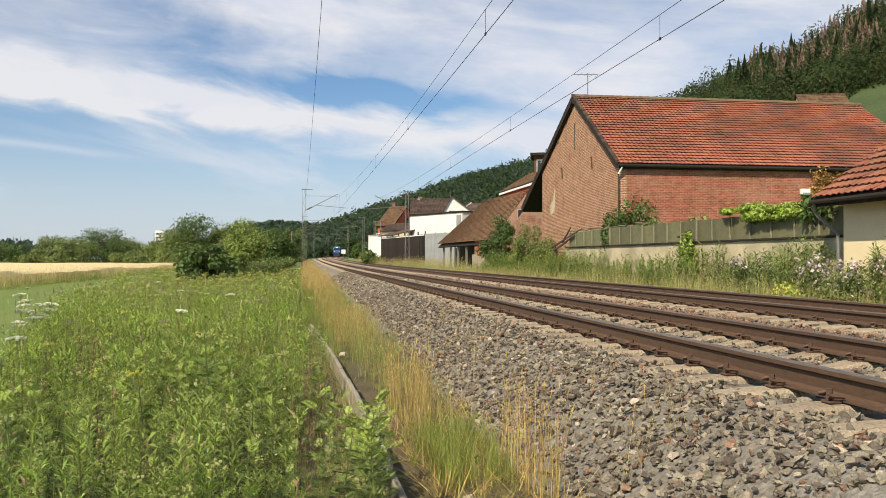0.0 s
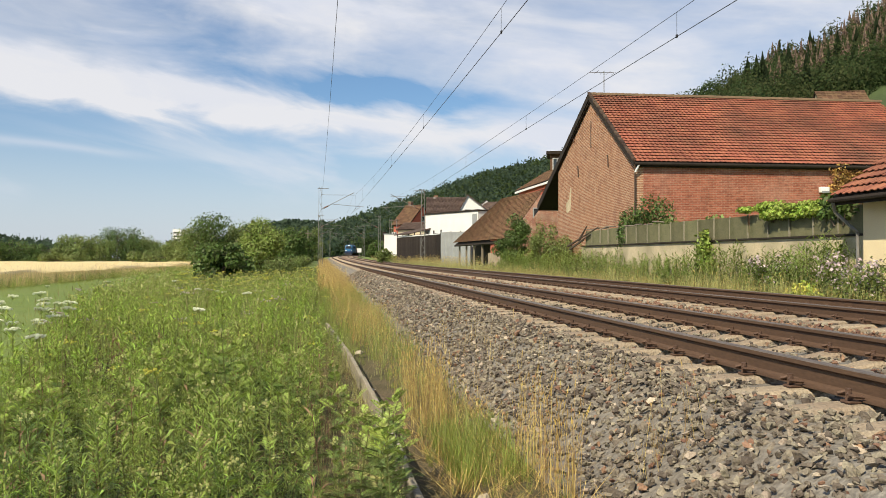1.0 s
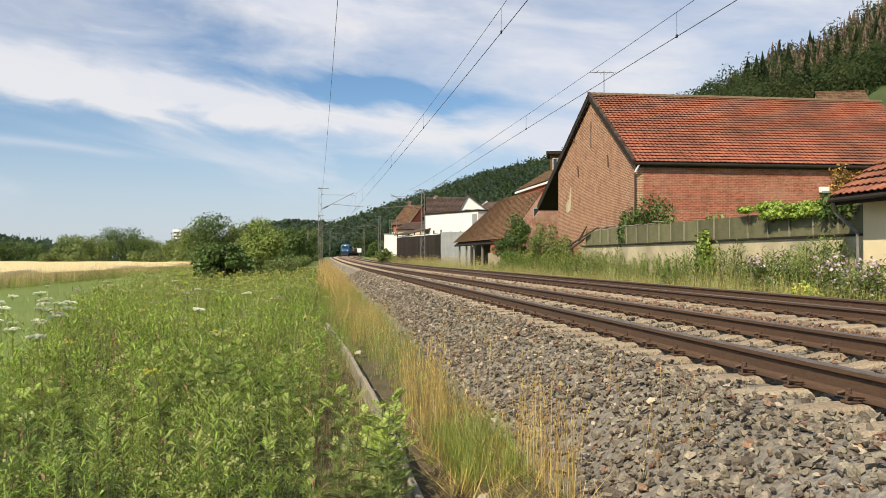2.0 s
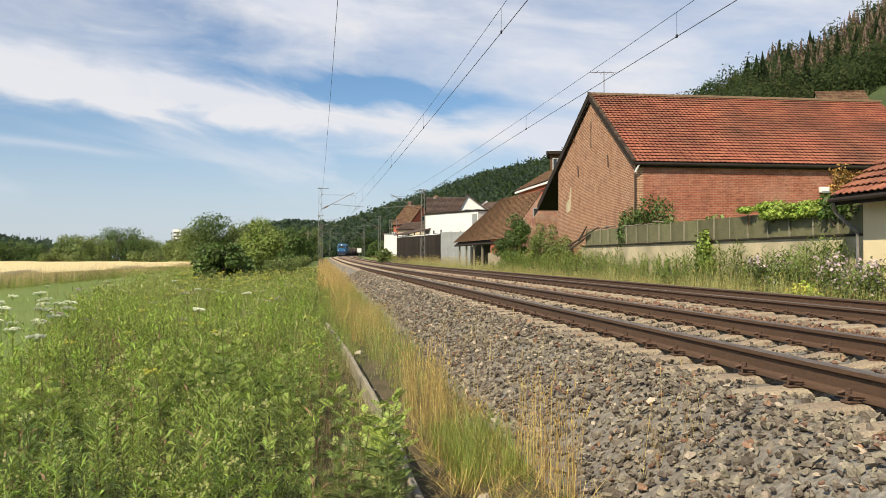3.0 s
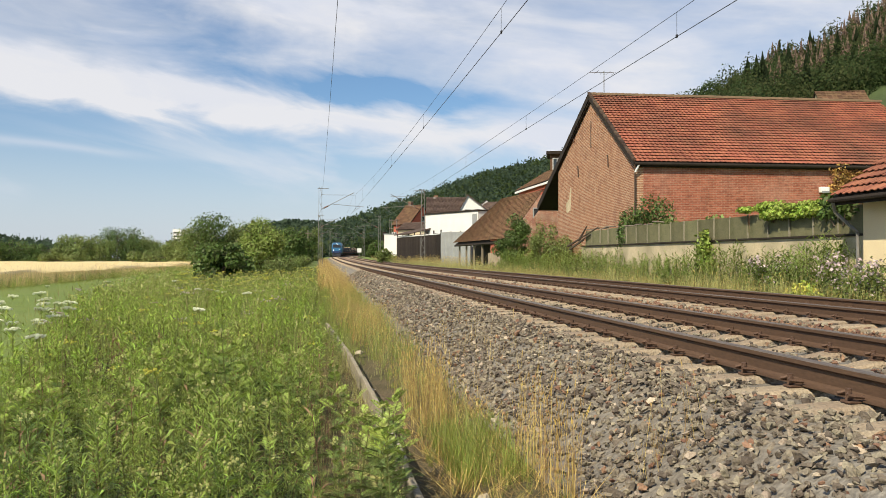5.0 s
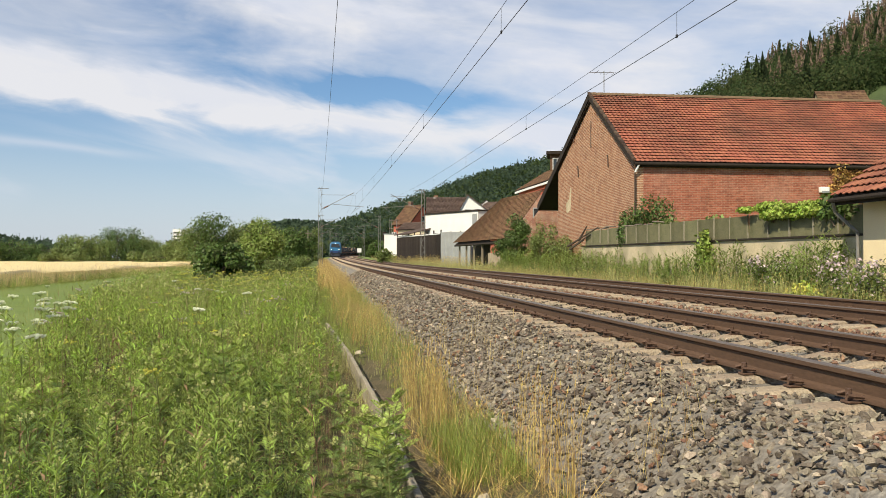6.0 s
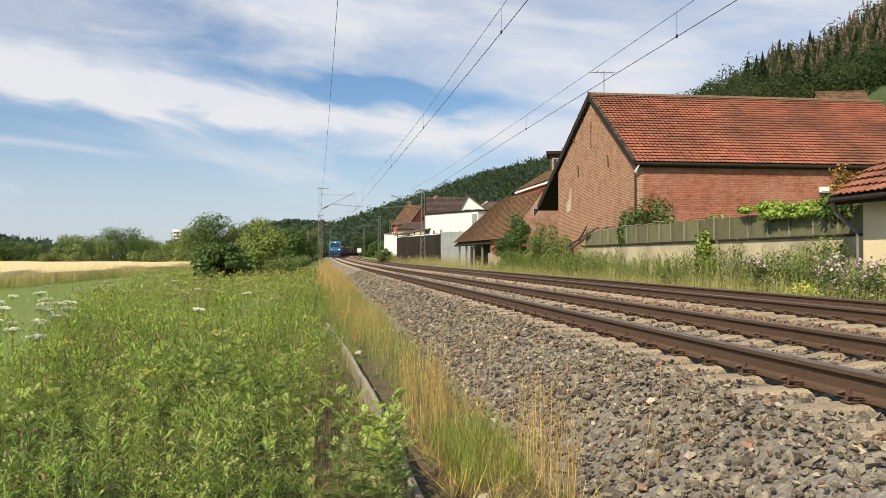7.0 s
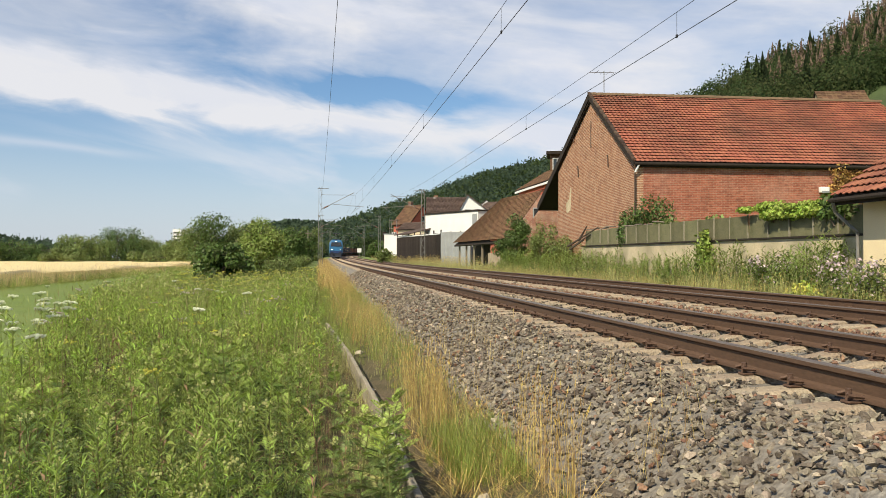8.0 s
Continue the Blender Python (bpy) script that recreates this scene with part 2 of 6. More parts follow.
M["fence_wood"] = surface("fence_wood", (0.016, 0.012, 0.010), (0.036, 0.027, 0.022), 6, 0.9, 0.5, 40, stretch=(1, 1, 0.15), vary="object", vary_amount=0.3)
M["grey_wood"] = surface("grey_wood", (0.15, 0.125, 0.095), (0.26, 0.22, 0.17), 5, 0.9, 0.5, 40, stretch=(1, 1, 0.2), vary="object", vary_amount=0.2)
M["asbestos"] = surface("asbestos", (0.105, 0.104, 0.058), (0.19, 0.18, 0.10), 2.5, 0.9, 0.4, 40, stain=(0.07, 0.085, 0.035), stain_scale=1.0, vary="object", vary_amount=0.16)
M["pale_post"] = surface("pale_post", (0.18, 0.165, 0.12), (0.30, 0.275, 0.205), 5, 0.9, 0.4, 40)
M["path_stone"] = surface("path_stone", (0.42, 0.36, 0.27), (0.58, 0.50, 0.39), 9, 0.9, 0.5, 50)
M["plaster_cream"] = surface("plaster_cream", (0.52, 0.43, 0.28), (0.68, 0.58, 0.41), 1.2, 0.92, 0.4, 45, stain=(0.27, 0.24, 0.16), stain_scale=0.9, stain_amount=0.8)
M["plaster_yellow"] = surface("plaster_yellow", (0.74, 0.59, 0.37), (0.80, 0.66, 0.43), 1.2, 0.92, 0.3, 55)
M["white_paint"] = surface("white_paint", (0.72, 0.72, 0.71), (0.80, 0.80, 0.79), 0.7, 0.85, 0.2, 30, stain=(0.60, 0.60, 0.58))
M["grey_sheet"] = surface("grey_sheet", (0.22, 0.23, 0.24), (0.31, 0.325, 0.335), 1.0, 0.6, 0.2, 20)
M["red_wall"] = surface("red_wall", (0.42, 0.10, 0.065), (0.50, 0.14, 0.09), 1.5, 0.9, 0.3, 30)
M["glass"] = surface("glass", (0.02, 0.024, 0.028), (0.035, 0.04, 0.045), 2, 0.06, 0.0, 30, spec=0.6)
M["zinc"] = surface("zinc", (0.26, 0.26, 0.26), (0.36, 0.36, 0.36), 4, 0.5, 0.2, 30, metal=0.5)
M["cast_iron"] = surface("cast_iron", (0.05, 0.035, 0.028), (0.10, 0.065, 0.05), 9, 0.8, 0.3, 60)
for n_, a, b_, st in (("leaf_green", (0.165, 0.270, 0.034), (0.262, 0.375, 0.062), (0.34, 0.35, 0.11)),
                      ("leaf_herb", (0.11, 0.19, 0.038), (0.185, 0.28, 0.064), (0.19, 0.21, 0.075)),
                      ("leaf_dark", (0.048, 0.094, 0.021), (0.088, 0.152, 0.033), (0.14, 0.18, 0.05)),
                      ("leaf_bright", (0.225, 0.35, 0.042), (0.32, 0.45, 0.072), (0.36, 0.39, 0.11)),
                      ("leaf_olive", (0.100, 0.158, 0.038), (0.165, 0.225, 0.062), (0.24, 0.26, 0.09)),
                      ("leaf_willow", (0.135, 0.215, 0.036), (0.21, 0.29, 0.060), (0.26, 0.29, 0.08)),
                      ("leaf_wood", (0.045, 0.076, 0.028), (0.075, 0.115, 0.044), (0.065, 0.085, 0.035)),
                      ("leaf_hill", (0.058, 0.082, 0.030), (0.095, 0.12, 0.046), (0.10, 0.10, 0.05)),
                      # distance haze mixed into the leaf colour: paler and bluer for the far woods
                      ("leaf_haze", (0.05, 0.085, 0.055), (0.08, 0.125, 0.075), (0.09, 0.12, 0.08)),
                      ("needle", (0.018, 0.034, 0.016), (0.032, 0.055, 0.024), (0.04, 0.05, 0.025)),
                      ("needle_dead", (0.155, 0.105, 0.072), (0.235, 0.165, 0.118), (0.16, 0.12, 0.09)),
                      ("dry_grass", (0.46, 0.315, 0.100), (0.62, 0.455, 0.165), (0.43, 0.34, 0.14)),
                      ("green_grass", (0.155, 0.230, 0.036), (0.26, 0.33, 0.066), (0.32, 0.30, 0.09)),
                      ("pale_grass", (0.28, 0.31, 0.10), (0.42, 0.42, 0.16), (0.40, 0.34, 0.15)),
                      ("wheat", (0.60, 0.44, 0.22), (0.74, 0.57, 0.32), (0.64, 0.51, 0.31)),
                      ("stem", (0.19, 0.25, 0.07), (0.27, 0.33, 0.11), (0.28, 0.24, 0.11))):
    far_ = n_ in ("leaf_wood", "leaf_haze", "needle", "leaf_hill")
    M[n_] = surface(n_, a, b_, 0.08 if far_ else 1.2, 0.7 if far_ else 0.55, 0.0, 9, stain=st, stain_scale=0.35, stain_amount=0.5, vary="island", vary_amount=0.16 if far_ else 0.52, thin=0.5 if far_ else 0.30, spec=0.1 if far_ else 0.4)
M["leaf_rust"] = surface("leaf_rust", (0.36, 0.17, 0.06), (0.52, 0.30, 0.11), 3, 0.8, 0.0, 20, stain=(0.30, 0.28, 0.08), vary="island", vary_amount=0.4, thin=0.3)
M["wither"] = surface("wither", (0.20, 0.12, 0.07), (0.34, 0.22, 0.13), 3, 0.85, 0.0, 20, vary="island", vary_amount=0.35, thin=0.2)
M["petal_yellow"] = surface("petal_yellow", (0.58, 0.57, 0.08), (0.70, 0.68, 0.16), 5, 0.7, 0, 30, vary="island", thin=0.2)
M["petal_bud"] = surface("petal_bud", (0.46, 0.47, 0.17), (0.60, 0.60, 0.28), 5, 0.7, 0, 30, vary="island", thin=0.2)
M["petal_white"] = surface("petal_white", (0.68, 0.72, 0.52), (0.82, 0.84, 0.66), 5, 0.7, 0, 30, vary="island", thin=0.2)
M["petal_pink"] = surface("petal_pink", (0.42, 0.31, 0.34), (0.60, 0.50, 0.50), 5, 0.7, 0, 30, vary="island", thin=0.2)
M["bark"] = surface("bark", (0.07, 0.055, 0.04), (0.14, 0.11, 0.085), 8, 0.95, 0.8, 30, stretch=(1, 1, 0.3))
M["loco_blue"] = surface("loco_blue", (0.012, 0.115, 0.25), (0.02, 0.155, 0.32), 1.5, 0.4, 0.0, 20, spec=0.5, stain=(0.03, 0.10, 0.24))
M["loco_dark"] = surface("loco_dark", (0.012, 0.015, 0.025), (0.03, 0.035, 0.05), 3, 0.6, 0.0, 20)
M["loco_navy"] = surface("loco_navy", (0.012, 0.03, 0.10), (0.02, 0.045, 0.14), 2, 0.4, 0.0, 20, spec=0.5)
M["wagon_brown"] = surface("wagon_brown", (0.10, 0.04, 0.03), (0.17, 0.07, 0.05), 2, 0.8, 0.2, 20)
M["load_tan"] = surface("load_tan", (0.50, 0.36, 0.19), (0.68, 0.52, 0.31), 2, 0.85, 0.2, 20, vary="island", vary_amount=0.4)
M["lamp_white"] = glow("lamp_white", (1.0, 0.95, 0.85), 6.0)


# ---- mesh tools ----
def mesh_from(name, V, F, mats, index=None, smooth=False):
    """A mesh out of arrays: V (n, 3) and F (m, 3 or 4)."""
    V, F = np.asarray(V, np.float32), np.asarray(F, np.int32)
    me = bpy.data.meshes.new(name)
    k = F.shape[1]
    me.vertices.add(len(V)); me.loops.add(F.size); me.polygons.add(len(F))
    me.vertices.foreach_set("co", V.ravel())
    me.loops.foreach_set("vertex_index", F.ravel())
    me.polygons.foreach_set("loop_start", np.arange(len(F), dtype=np.int32) * k)
    if index is not None:
        me.polygons.foreach_set("material_index", np.asarray(index, np.int32))
    me.polygons.foreach_set("use_smooth", np.full(len(F), smooth, bool))
    for m in (mats if isinstance(mats, (list, tuple)) else [mats]):
        me.materials.append(m)
    me.update(calc_edges=True)
    return me


def scatter(VT, FT, places, yaws, sizes, tilts=None, heights=None):
    """Copies of a small template at many places, joined into arrays."""
    n, nv = len(places), len(VT)
    P = np.repeat(VT[None], n, 0) * np.asarray(sizes)[:, None, None]
    if heights is not None:
        P[:, :, 2] *= np.asarray(heights)[:, None]
    if tilts is not None:
        c, s = np.cos(tilts)[:, None], np.sin(tilts)[:, None]
        P[:, :, 0], P[:, :, 2] = P[:, :, 0] * c + P[:, :, 2] * s, -P[:, :, 0] * s + P[:, :, 2] * c
    c, s = np.cos(yaws)[:, None], np.sin(yaws)[:, None]
    P[:, :, 0], P[:, :, 1] = P[:, :, 0] * c - P[:, :, 1] * s, P[:, :, 0] * s + P[:, :, 1] * c
    P += np.asarray(places)[:, None, :]
    F = (FT[None] + (np.arange(n) * nv)[:, None, None]).reshape(-1, FT.shape[1])
    return P.reshape(-1, 3), F


def joined(blocks):
    """Several (V, F, material index) blocks as one."""
    V, F, I, k = [], [], [], 0
    for v, f, i in blocks:
        V.append(v); F.append(f + k)
        I.append(np.full(len(f), i) if np.isscalar(i) else i)
        k += len(v)
    return np.concatenate(V), np.concatenate(F), np.concatenate(I)


def part(name, bm, material, parent, label="", m=None):
    """Links a bmesh as one mesh object under a thing or a part."""
    me = bpy.data.meshes.new(name)
    bm.to_mesh(me)
    bm.free()
    me.materials.append(material)
    ob = new(name, me)
    ob.parent = parent
    if m is not None:
        ob.matrix_basis = m
    if label:
        ob["label"] = label
    return ob


def piece(name, me, parent, m=None):
    ob = new(name, me)
    ob.parent = parent
    if m is not None:
        ob.matrix_basis = m
    return ob


def thing(name, label, category, m=None, group="", kind=""):
    ob = new(name)
    ob.empty_display_size = 0.3
    if m is not None:
        ob.matrix_basis = m
    return tagged(ob, label, category, group, kind)


def add_box(bm, x0, y0, z0, x1, y1, z1, bevel=0.0):
    vs = [bm.verts.new(p) for p in ((x0, y0, z0), (x1, y0, z0), (x1, y1, z0), (x0, y1, z0), (x0, y0, z1), (x1, y0, z1), (x1, y1, z1), (x0, y1, z1))]
    fs = [bm.faces.new([vs[i] for i in q]) for q in ((0, 3, 2, 1), (4, 5, 6, 7), (0, 1, 5, 4), (1, 2, 6, 5), (2, 3, 7, 6), (3, 0, 4, 7))]
    if bevel:
        es = list({e for f in fs for e in f.edges})
        bmesh.ops.bevel(bm, geom=es, offset=bevel, segments=1, affect="EDGES")
    return bm


def box(x0, y0, z0, x1, y1, z1, bevel=0.0):
    return add_box(bmesh.new(), x0, y0, z0, x1, y1, z1, bevel)


def add_rod(bm, a, b, r=0.02, sides=6, r2=None):
    a, b = Vector(a), Vector(b)
    d = (b - a).normalized()
    s = d.orthogonal().normalized()
    t = d.cross(s)
    rings = []
    for p, rr in ((a, r), (b, r if r2 is None else r2)):
        rings.append([bm.verts.new(p + rr * (math.cos(2 * math.pi * i / sides) * s + math.sin(2 * math.pi * i / sides) * t)) for i in range(sides)])
    for i in range(sides):
        j = (i + 1) % sides
        bm.faces.new((rings[0][i], rings[0][j], rings[1][j], rings[1][i]))
    bm.faces.new(rings[0][::-1]); bm.faces.new(rings[1])
    return bm


def rod(a, b, r=0.02, sides=6, r2=None):
    return add_rod(bmesh.new(), a, b, r, sides, r2)


def add_prism(bm, outline, lift):
    """A solid out of a flat outline (a ring of points) and the vector that it is pushed along."""
    lo = [bm.verts.new(p) for p in outline]
    hi = [bm.verts.new(Vector(p) + Vector(lift)) for p in outline]
    bm.faces.new(lo[::-1]); bm.faces.new(hi)
    n = len(lo)
    for i in range(n):
        j = (i + 1) % n
        bm.faces.new((lo[i], lo[j], hi[j], hi[i]))
    bmesh.ops.recalc_face_normals(bm, faces=bm.faces[:])
    return bm


def prism(outline, lift):
    return add_prism(bmesh.new(), outline, lift)


RNG = np.random.default_rng(7)


def rise(y):
    """How far the line has climbed, y metres along it."""
    k = min(max(0.0, y - 50.0), 90.0)
    return 4e-5 * k * k + 0.0072 * min(max(0.0, y - 140.0), 700.0)


def bend(y):
    """How far the line has swung to the right, y metres along it."""
    return max(0.0, y - 182.0) ** 2 / 2300.0


def foot_xy(p):
    return p[0], p[1]


TURN = radians(8.7)


def site(bearing, dist, z):
    """bearing: the tangent of the angle to the right of the resting line of sight."""
    X = bearing * dist
    return (X * math.cos(TURN) + dist * math.sin(TURN), -X * math.sin(TURN) + dist * math.cos(TURN), z)



# ---- ground ----
PROFILE = ((-60, -1.0), (-12, -1.0), (-5, -0.97), (-0.6, -0.92), (0.2, -0.90), (0.75, -0.90), (1.35, -0.84), (1.75, -0.74), (2.45, -0.29), (2.75, -0.235), (5.35, -0.235),
           (6.0, -0.30), (6.75, -0.25), (9.4, -0.25), (10.1, -0.55), (11.0, -0.62), (12.4, -0.30), (14, -0.25), (40, -0.2), (120, 0.5))


def ground_z(u):
    return float(np.interp(u, [p[0] for p in PROFILE], [p[1] for p in PROFILE]))


def in_meadow(x, y):
    edge = -0.12 + 0.10 * np.sin(y * 1.7) + 0.05 * np.sin(y * 4.1)
    edge = np.where(y < 16, edge + 0.12, edge)
    back = np.interp(x / y, (-0.36, -0.323, -0.291, -0.247, -0.172), (8, 12, 18, 28, 50))
    return (x < edge) & (y < back) & (x > -0.62 * y - 1.5)


def make_ground():
    us = [-4000, -1500, -700, -300, -150, -80, -60, -40, -25, -18] + list(np.arange(-12, 0.7, 0.6)) + [0.75, 1.05, 1.35, 1.5, 1.62] + list(np.arange(1.75, 10.2, 0.14)) + list(np.arange(10.4, 15, 0.5)) + [18, 25, 40, 80, 120, 300, 700, 1500, 4000]
    ys = [-1500, -400, -100, -30, -10] + list(np.arange(-4, 40, 0.5)) + list(np.arange(40, 120, 2)) + list(np.arange(120, 500, 8)) + [520, 600, 800, 1200, 2000, 4500]
    V, F, I = [], [], []
    for y in ys:
        for u in us:
            amp = 0.05 if u < 1.2 or u > 10.5 else 0.015
            near = 1.0 if abs(u) < 60 else 0.0
            lift = rise(y) * float(np.interp(u, (-45, -6, 14, 120), (0, 1, 1, 0.3)))
            V.append((u + bend(min(y, 800)), y, ground_z(u) + lift + near * amp * noise.noise((u * 0.9, y * 0.5, 3.0))))
    n = len(us)
    for j in range(len(ys) - 1):
        for i in range(n - 1):
            a = j * n + i
            F.append((a, a + 1, a + n + 1, a + n))
            u, y = 0.5 * (us[i] + us[i + 1]), 0.5 * (ys[j] + ys[j + 1])
            if 1.5 < u < 5.6:
                k = 0
            elif 5.6 <= u < 9.9:
                k = 1
            elif 0.1 < u <= 1.5:
                k = 2
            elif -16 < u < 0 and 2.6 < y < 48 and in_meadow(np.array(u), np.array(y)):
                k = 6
            elif -16 < u < 14:
                k = 3
            else:
                k = 5 if abs(u) > 150 or y > 300 else 4
            I.append(k)
    me = mesh_from("ground", V, F, [M["ballast_bed"], M["ballast_red"], M["soil"], M["meadow"], M["lawn"], M["far_field"], M["humus_shade"]], I, smooth=True)
    tagged(new("ground", me), "flat valley floor with gravel railway bed, meadow and fields", "ground", kind="structure")


make_ground()


# ---- railway tracks ----
def along(y0, y1):
    """Stations along the line, coarser far off."""
    out, y = [], y0
    while y < y1:
        out.append(y)
        y += 4.0 if y < 40 else 8.0
    return out + [y1]


HEAD = ((-0.036, -0.008), (-0.030, 0.0), (0.030, 0.0), (0.036, -0.008), (0.036, -0.036), (0.010, -0.052), (0.009, -0.135), (0.030, -0.155), (0.075, -0.163), (0.075, -0.172),
        (-0.075, -0.172), (-0.075, -0.163), (-0.030, -0.155), (-0.009, -0.135), (-0.010, -0.052), (-0.036, -0.036))


def rail_mesh(offset, y0, y1):
    st, n = along(y0, y1), len(HEAD)
    V = [(offset + bend(y) + a, y, b + rise(y)) for y in st for a, b in HEAD]
    F, I = [], []
    for j in range(len(st) - 1):
        for i in range(n):
            k = (i + 1) % n
            F.append((j * n + i, j * n + k, (j + 1) * n + k, (j + 1) * n + i))
            I.append(1 if i in (0, 1, 2) else 0)
    return mesh_from("rail", V, F, [M["rail_side"], M["rail_top"]], I)


def sleeper_mesh():
    """A pre-stressed concrete sleeper: waisted in the middle, splayed flanks, raised rail seats."""
    bm = bmesh.new()
    rows = ((-1.30, 0.11, -0.205), (-1.0, 0.12, -0.190), (-0.60, 0.115, -0.180), (-0.42, 0.10, -0.215), (0.0, 0.09, -0.225), (0.42, 0.10, -0.215), (0.60, 0.115, -0.180), (1.0, 0.12, -0.190), (1.30, 0.11, -0.205))
    rings = []
    for x, w, z in rows:
        rings.append([bm.verts.new(p) for p in ((x, -w - 0.03, -0.39), (x, -w, z - 0.02), (x, -w + 0.025, z), (x, w - 0.025, z), (x, w, z - 0.02), (x, w + 0.03, -0.39))])
    for a, b in zip(rings, rings[1:]):
        for i in range(5):
            bm.faces.new((a[i], b[i], b[i + 1], a[i + 1]))
    bm.faces.new(rings[0]); bm.faces.new(rings[-1][::-1])
    bmesh.ops.recalc_face_normals(bm, faces=bm.faces[:])
    me = bpy.data.meshes.new("sleeper")
    bm.to_mesh(me); bm.free()
    me.materials.append(M["concrete"])
    return me


def clip_mesh():
    """A spring clip with its screw, beside the rail's foot."""
    bm = bmesh.new()
    add_box(bm, -0.03, -0.045, -0.190, 0.06, 0.045, -0.172, 0.006)
    for s in (-1, 1):
        add_rod(bm, (-0.040, s * 0.050, -0.135), (0.060, s * 0.058, -0.146), 0.014, 5)
        add_rod(bm, (-0.040, s * 0.050, -0.135), (0.0, s * 0.012, -0.120), 0.012, 5)
    add_rod(bm, (0, 0, -0.170), (0, 0, -0.100), 0.020, 6)
    me = bpy.data.meshes.new("clip")
    bm.to_mesh(me); bm.free()
    me.materials.append(M["clip_steel"])
    return me


def make_track(centre, y0, y1, label, clips_to):
    t = thing("railway_track", label, "track", group="parallel railway tracks", kind="structure")
    for s in (-1, 1):
        piece("rail", rail_mesh(centre + s * 0.7535, -12, 640), t)
    sm, cm = sleeper_mesh(), clip_mesh()
    y, far = y0, []
    while y < 330:
        if y < y1:
            so = piece("sleeper", sm, t, pose(centre + bend(y), y + random.uniform(-0.01, 0.01), rise(y) + random.uniform(-0.004, 0.004), 0, 0, random.uniform(-0.5, 0.5)))
            if 2.0 < y < clips_to:
                for s in (-1, 1):
                    for q in (-1, 1):
                        piece("clip", cm, so, pose(s * 0.7535 + q * 0.135, 0, 0.006, 0, 0, 0 if q < 0 else 180))
        else:
            far.append((centre + bend(y), y, rise(y)))
        y += 0.60
    VT = np.array([v.co[:] for v in sm.vertices])
    FT = np.array([p.vertices[:] for p in sm.polygons if len(p.vertices) == 4])
    V, F = scatter(VT, FT, np.array(far), np.zeros(len(far)), np.ones(len(far)))
    tagged(piece("far_sleepers", mesh_from("far_sleepers", V, F, M["concrete"]), t), kind="stuff")
    return t


make_track(4.05, -10.47, 90, "near railway track with brown rails on concrete sleepers", 62)
make_track(8.05, -10.5, 70, "far railway track with brown rails on concrete sleepers", 34)



# ---- buildings ----
def slab_roof(name, a, b, c, d, thick, material, parent, label=""):
    """A thick roof plane with corners a, b along the eave and c, d along the ridge."""
    a, b, c, d = (Vector(p) for p in (a, b, c, d))
    nrm = (b - a).cross(d - a).normalized()
    if nrm.z < 0:
        nrm = -nrm
    return part(name, prism([a, b, c, d], -nrm * thick), material, parent, label)


def tile_rows(name, a, b, c, d, gauge, width, material, parent, seed=1, roll=1.0):
    """Interlocking pantiles over a roof plane, each tile a rolled, tilted sheet with a thick lower edge."""
    rng = np.random.default_rng(seed)
    a, b, c, d = (np.array(p, float) for p in (a, b, c, d))
    nrm = np.cross(b - a, d - a)
    nrm /= np.linalg.norm(nrm)
    if nrm[2] < 0:
        nrm = -nrm
    rows = max(1, int(round(np.linalg.norm(d - a) / gauge)))
    prof = ((0.0, 0.035), (0.18, 0.062), (0.34, 0.032), (0.62, 0.004), (0.86, 0.008), (1.0, 0.035))
    V, F, k = [], [], 0
    for r in range(rows):
        t0, t1 = r / rows, (r + 1.12) / rows
        p0, p1, q0, q1 = a + (d - a) * t0, b + (c - b) * t0, a + (d - a) * min(t1, 1), b + (c - b) * min(t1, 1)
        cols = max(1, int(round(np.linalg.norm(p1 - p0) / width)))
        for i in range(cols):
            jit, lift = rng.normal(0, 0.006), abs(rng.normal(0, 0.005))
            ring = []
            for s, h in prof:
                h *= roll
                w = (i + s) / cols
                lo = p0 + (p1 - p0) * w + nrm * (h + 0.056 + lift) + (p0 - q0) / np.linalg.norm(p0 - q0) * jit
                ring.append((lo - nrm * 0.020, lo, q0 + (q1 - q0) * w + nrm * h))
            for t in ring:
                V.extend(t)
            for j in range(len(prof) - 1):
                m0, m1 = k + 3 * j, k + 3 * j + 3
                F.append((m0, m1, m1 + 1, m0 + 1)); F.append((m0 + 1, m1 + 1, m1 + 2, m0 + 2))
            k += 3 * len(prof)
    ob = piece(name, mesh_from(name, np.array(V), np.array(F), material), parent)
    return tagged(ob, kind="stuff")


def window(parent, x, y, z, w, h, face="y", frame_mat=None, deep=0.06):
    """A framed window set on a wall that faces -y or -x of its parent's space: frame, sill, pane."""
    fm = frame_mat or M["white_paint"]
    bm = bmesh.new()
    t = 0.07
    for x0, z0, x1, z1 in ((-w / 2, 0, -w / 2 + t, h), (w / 2 - t, 0, w / 2, h), (-w / 2 + t, 0, w / 2 - t, t), (-w / 2 + t, h - t, w / 2 - t, h), (-t / 3, t, t / 3, h - t)):
        add_box(bm, x0, -deep, z0, x1, 0.02, z1)
    turn = pose(x, y, z, 0, 0, 0 if face == "y" else -90)
    fr = part("window", bm, fm, parent, "", turn)
    part("pane", box(-w / 2 + t, -deep * 0.4, t, w / 2 - t, 0.01, h - t), M["glass"], fr)
    part("sill", box(-w / 2 - 0.06, -deep - 0.06, -0.06, w / 2 + 0.06, 0.02, -0.003), fm, fr)
    return fr


# the brick barn: its own x runs along the ridge, away from the track; its own y along the gable
BARN_L, BARN_W, BARN_H, BARN_R, BARN_APEX, BARN_BASE = 15.8, 12.7, 4.93, 9.10, 6.35, -0.35


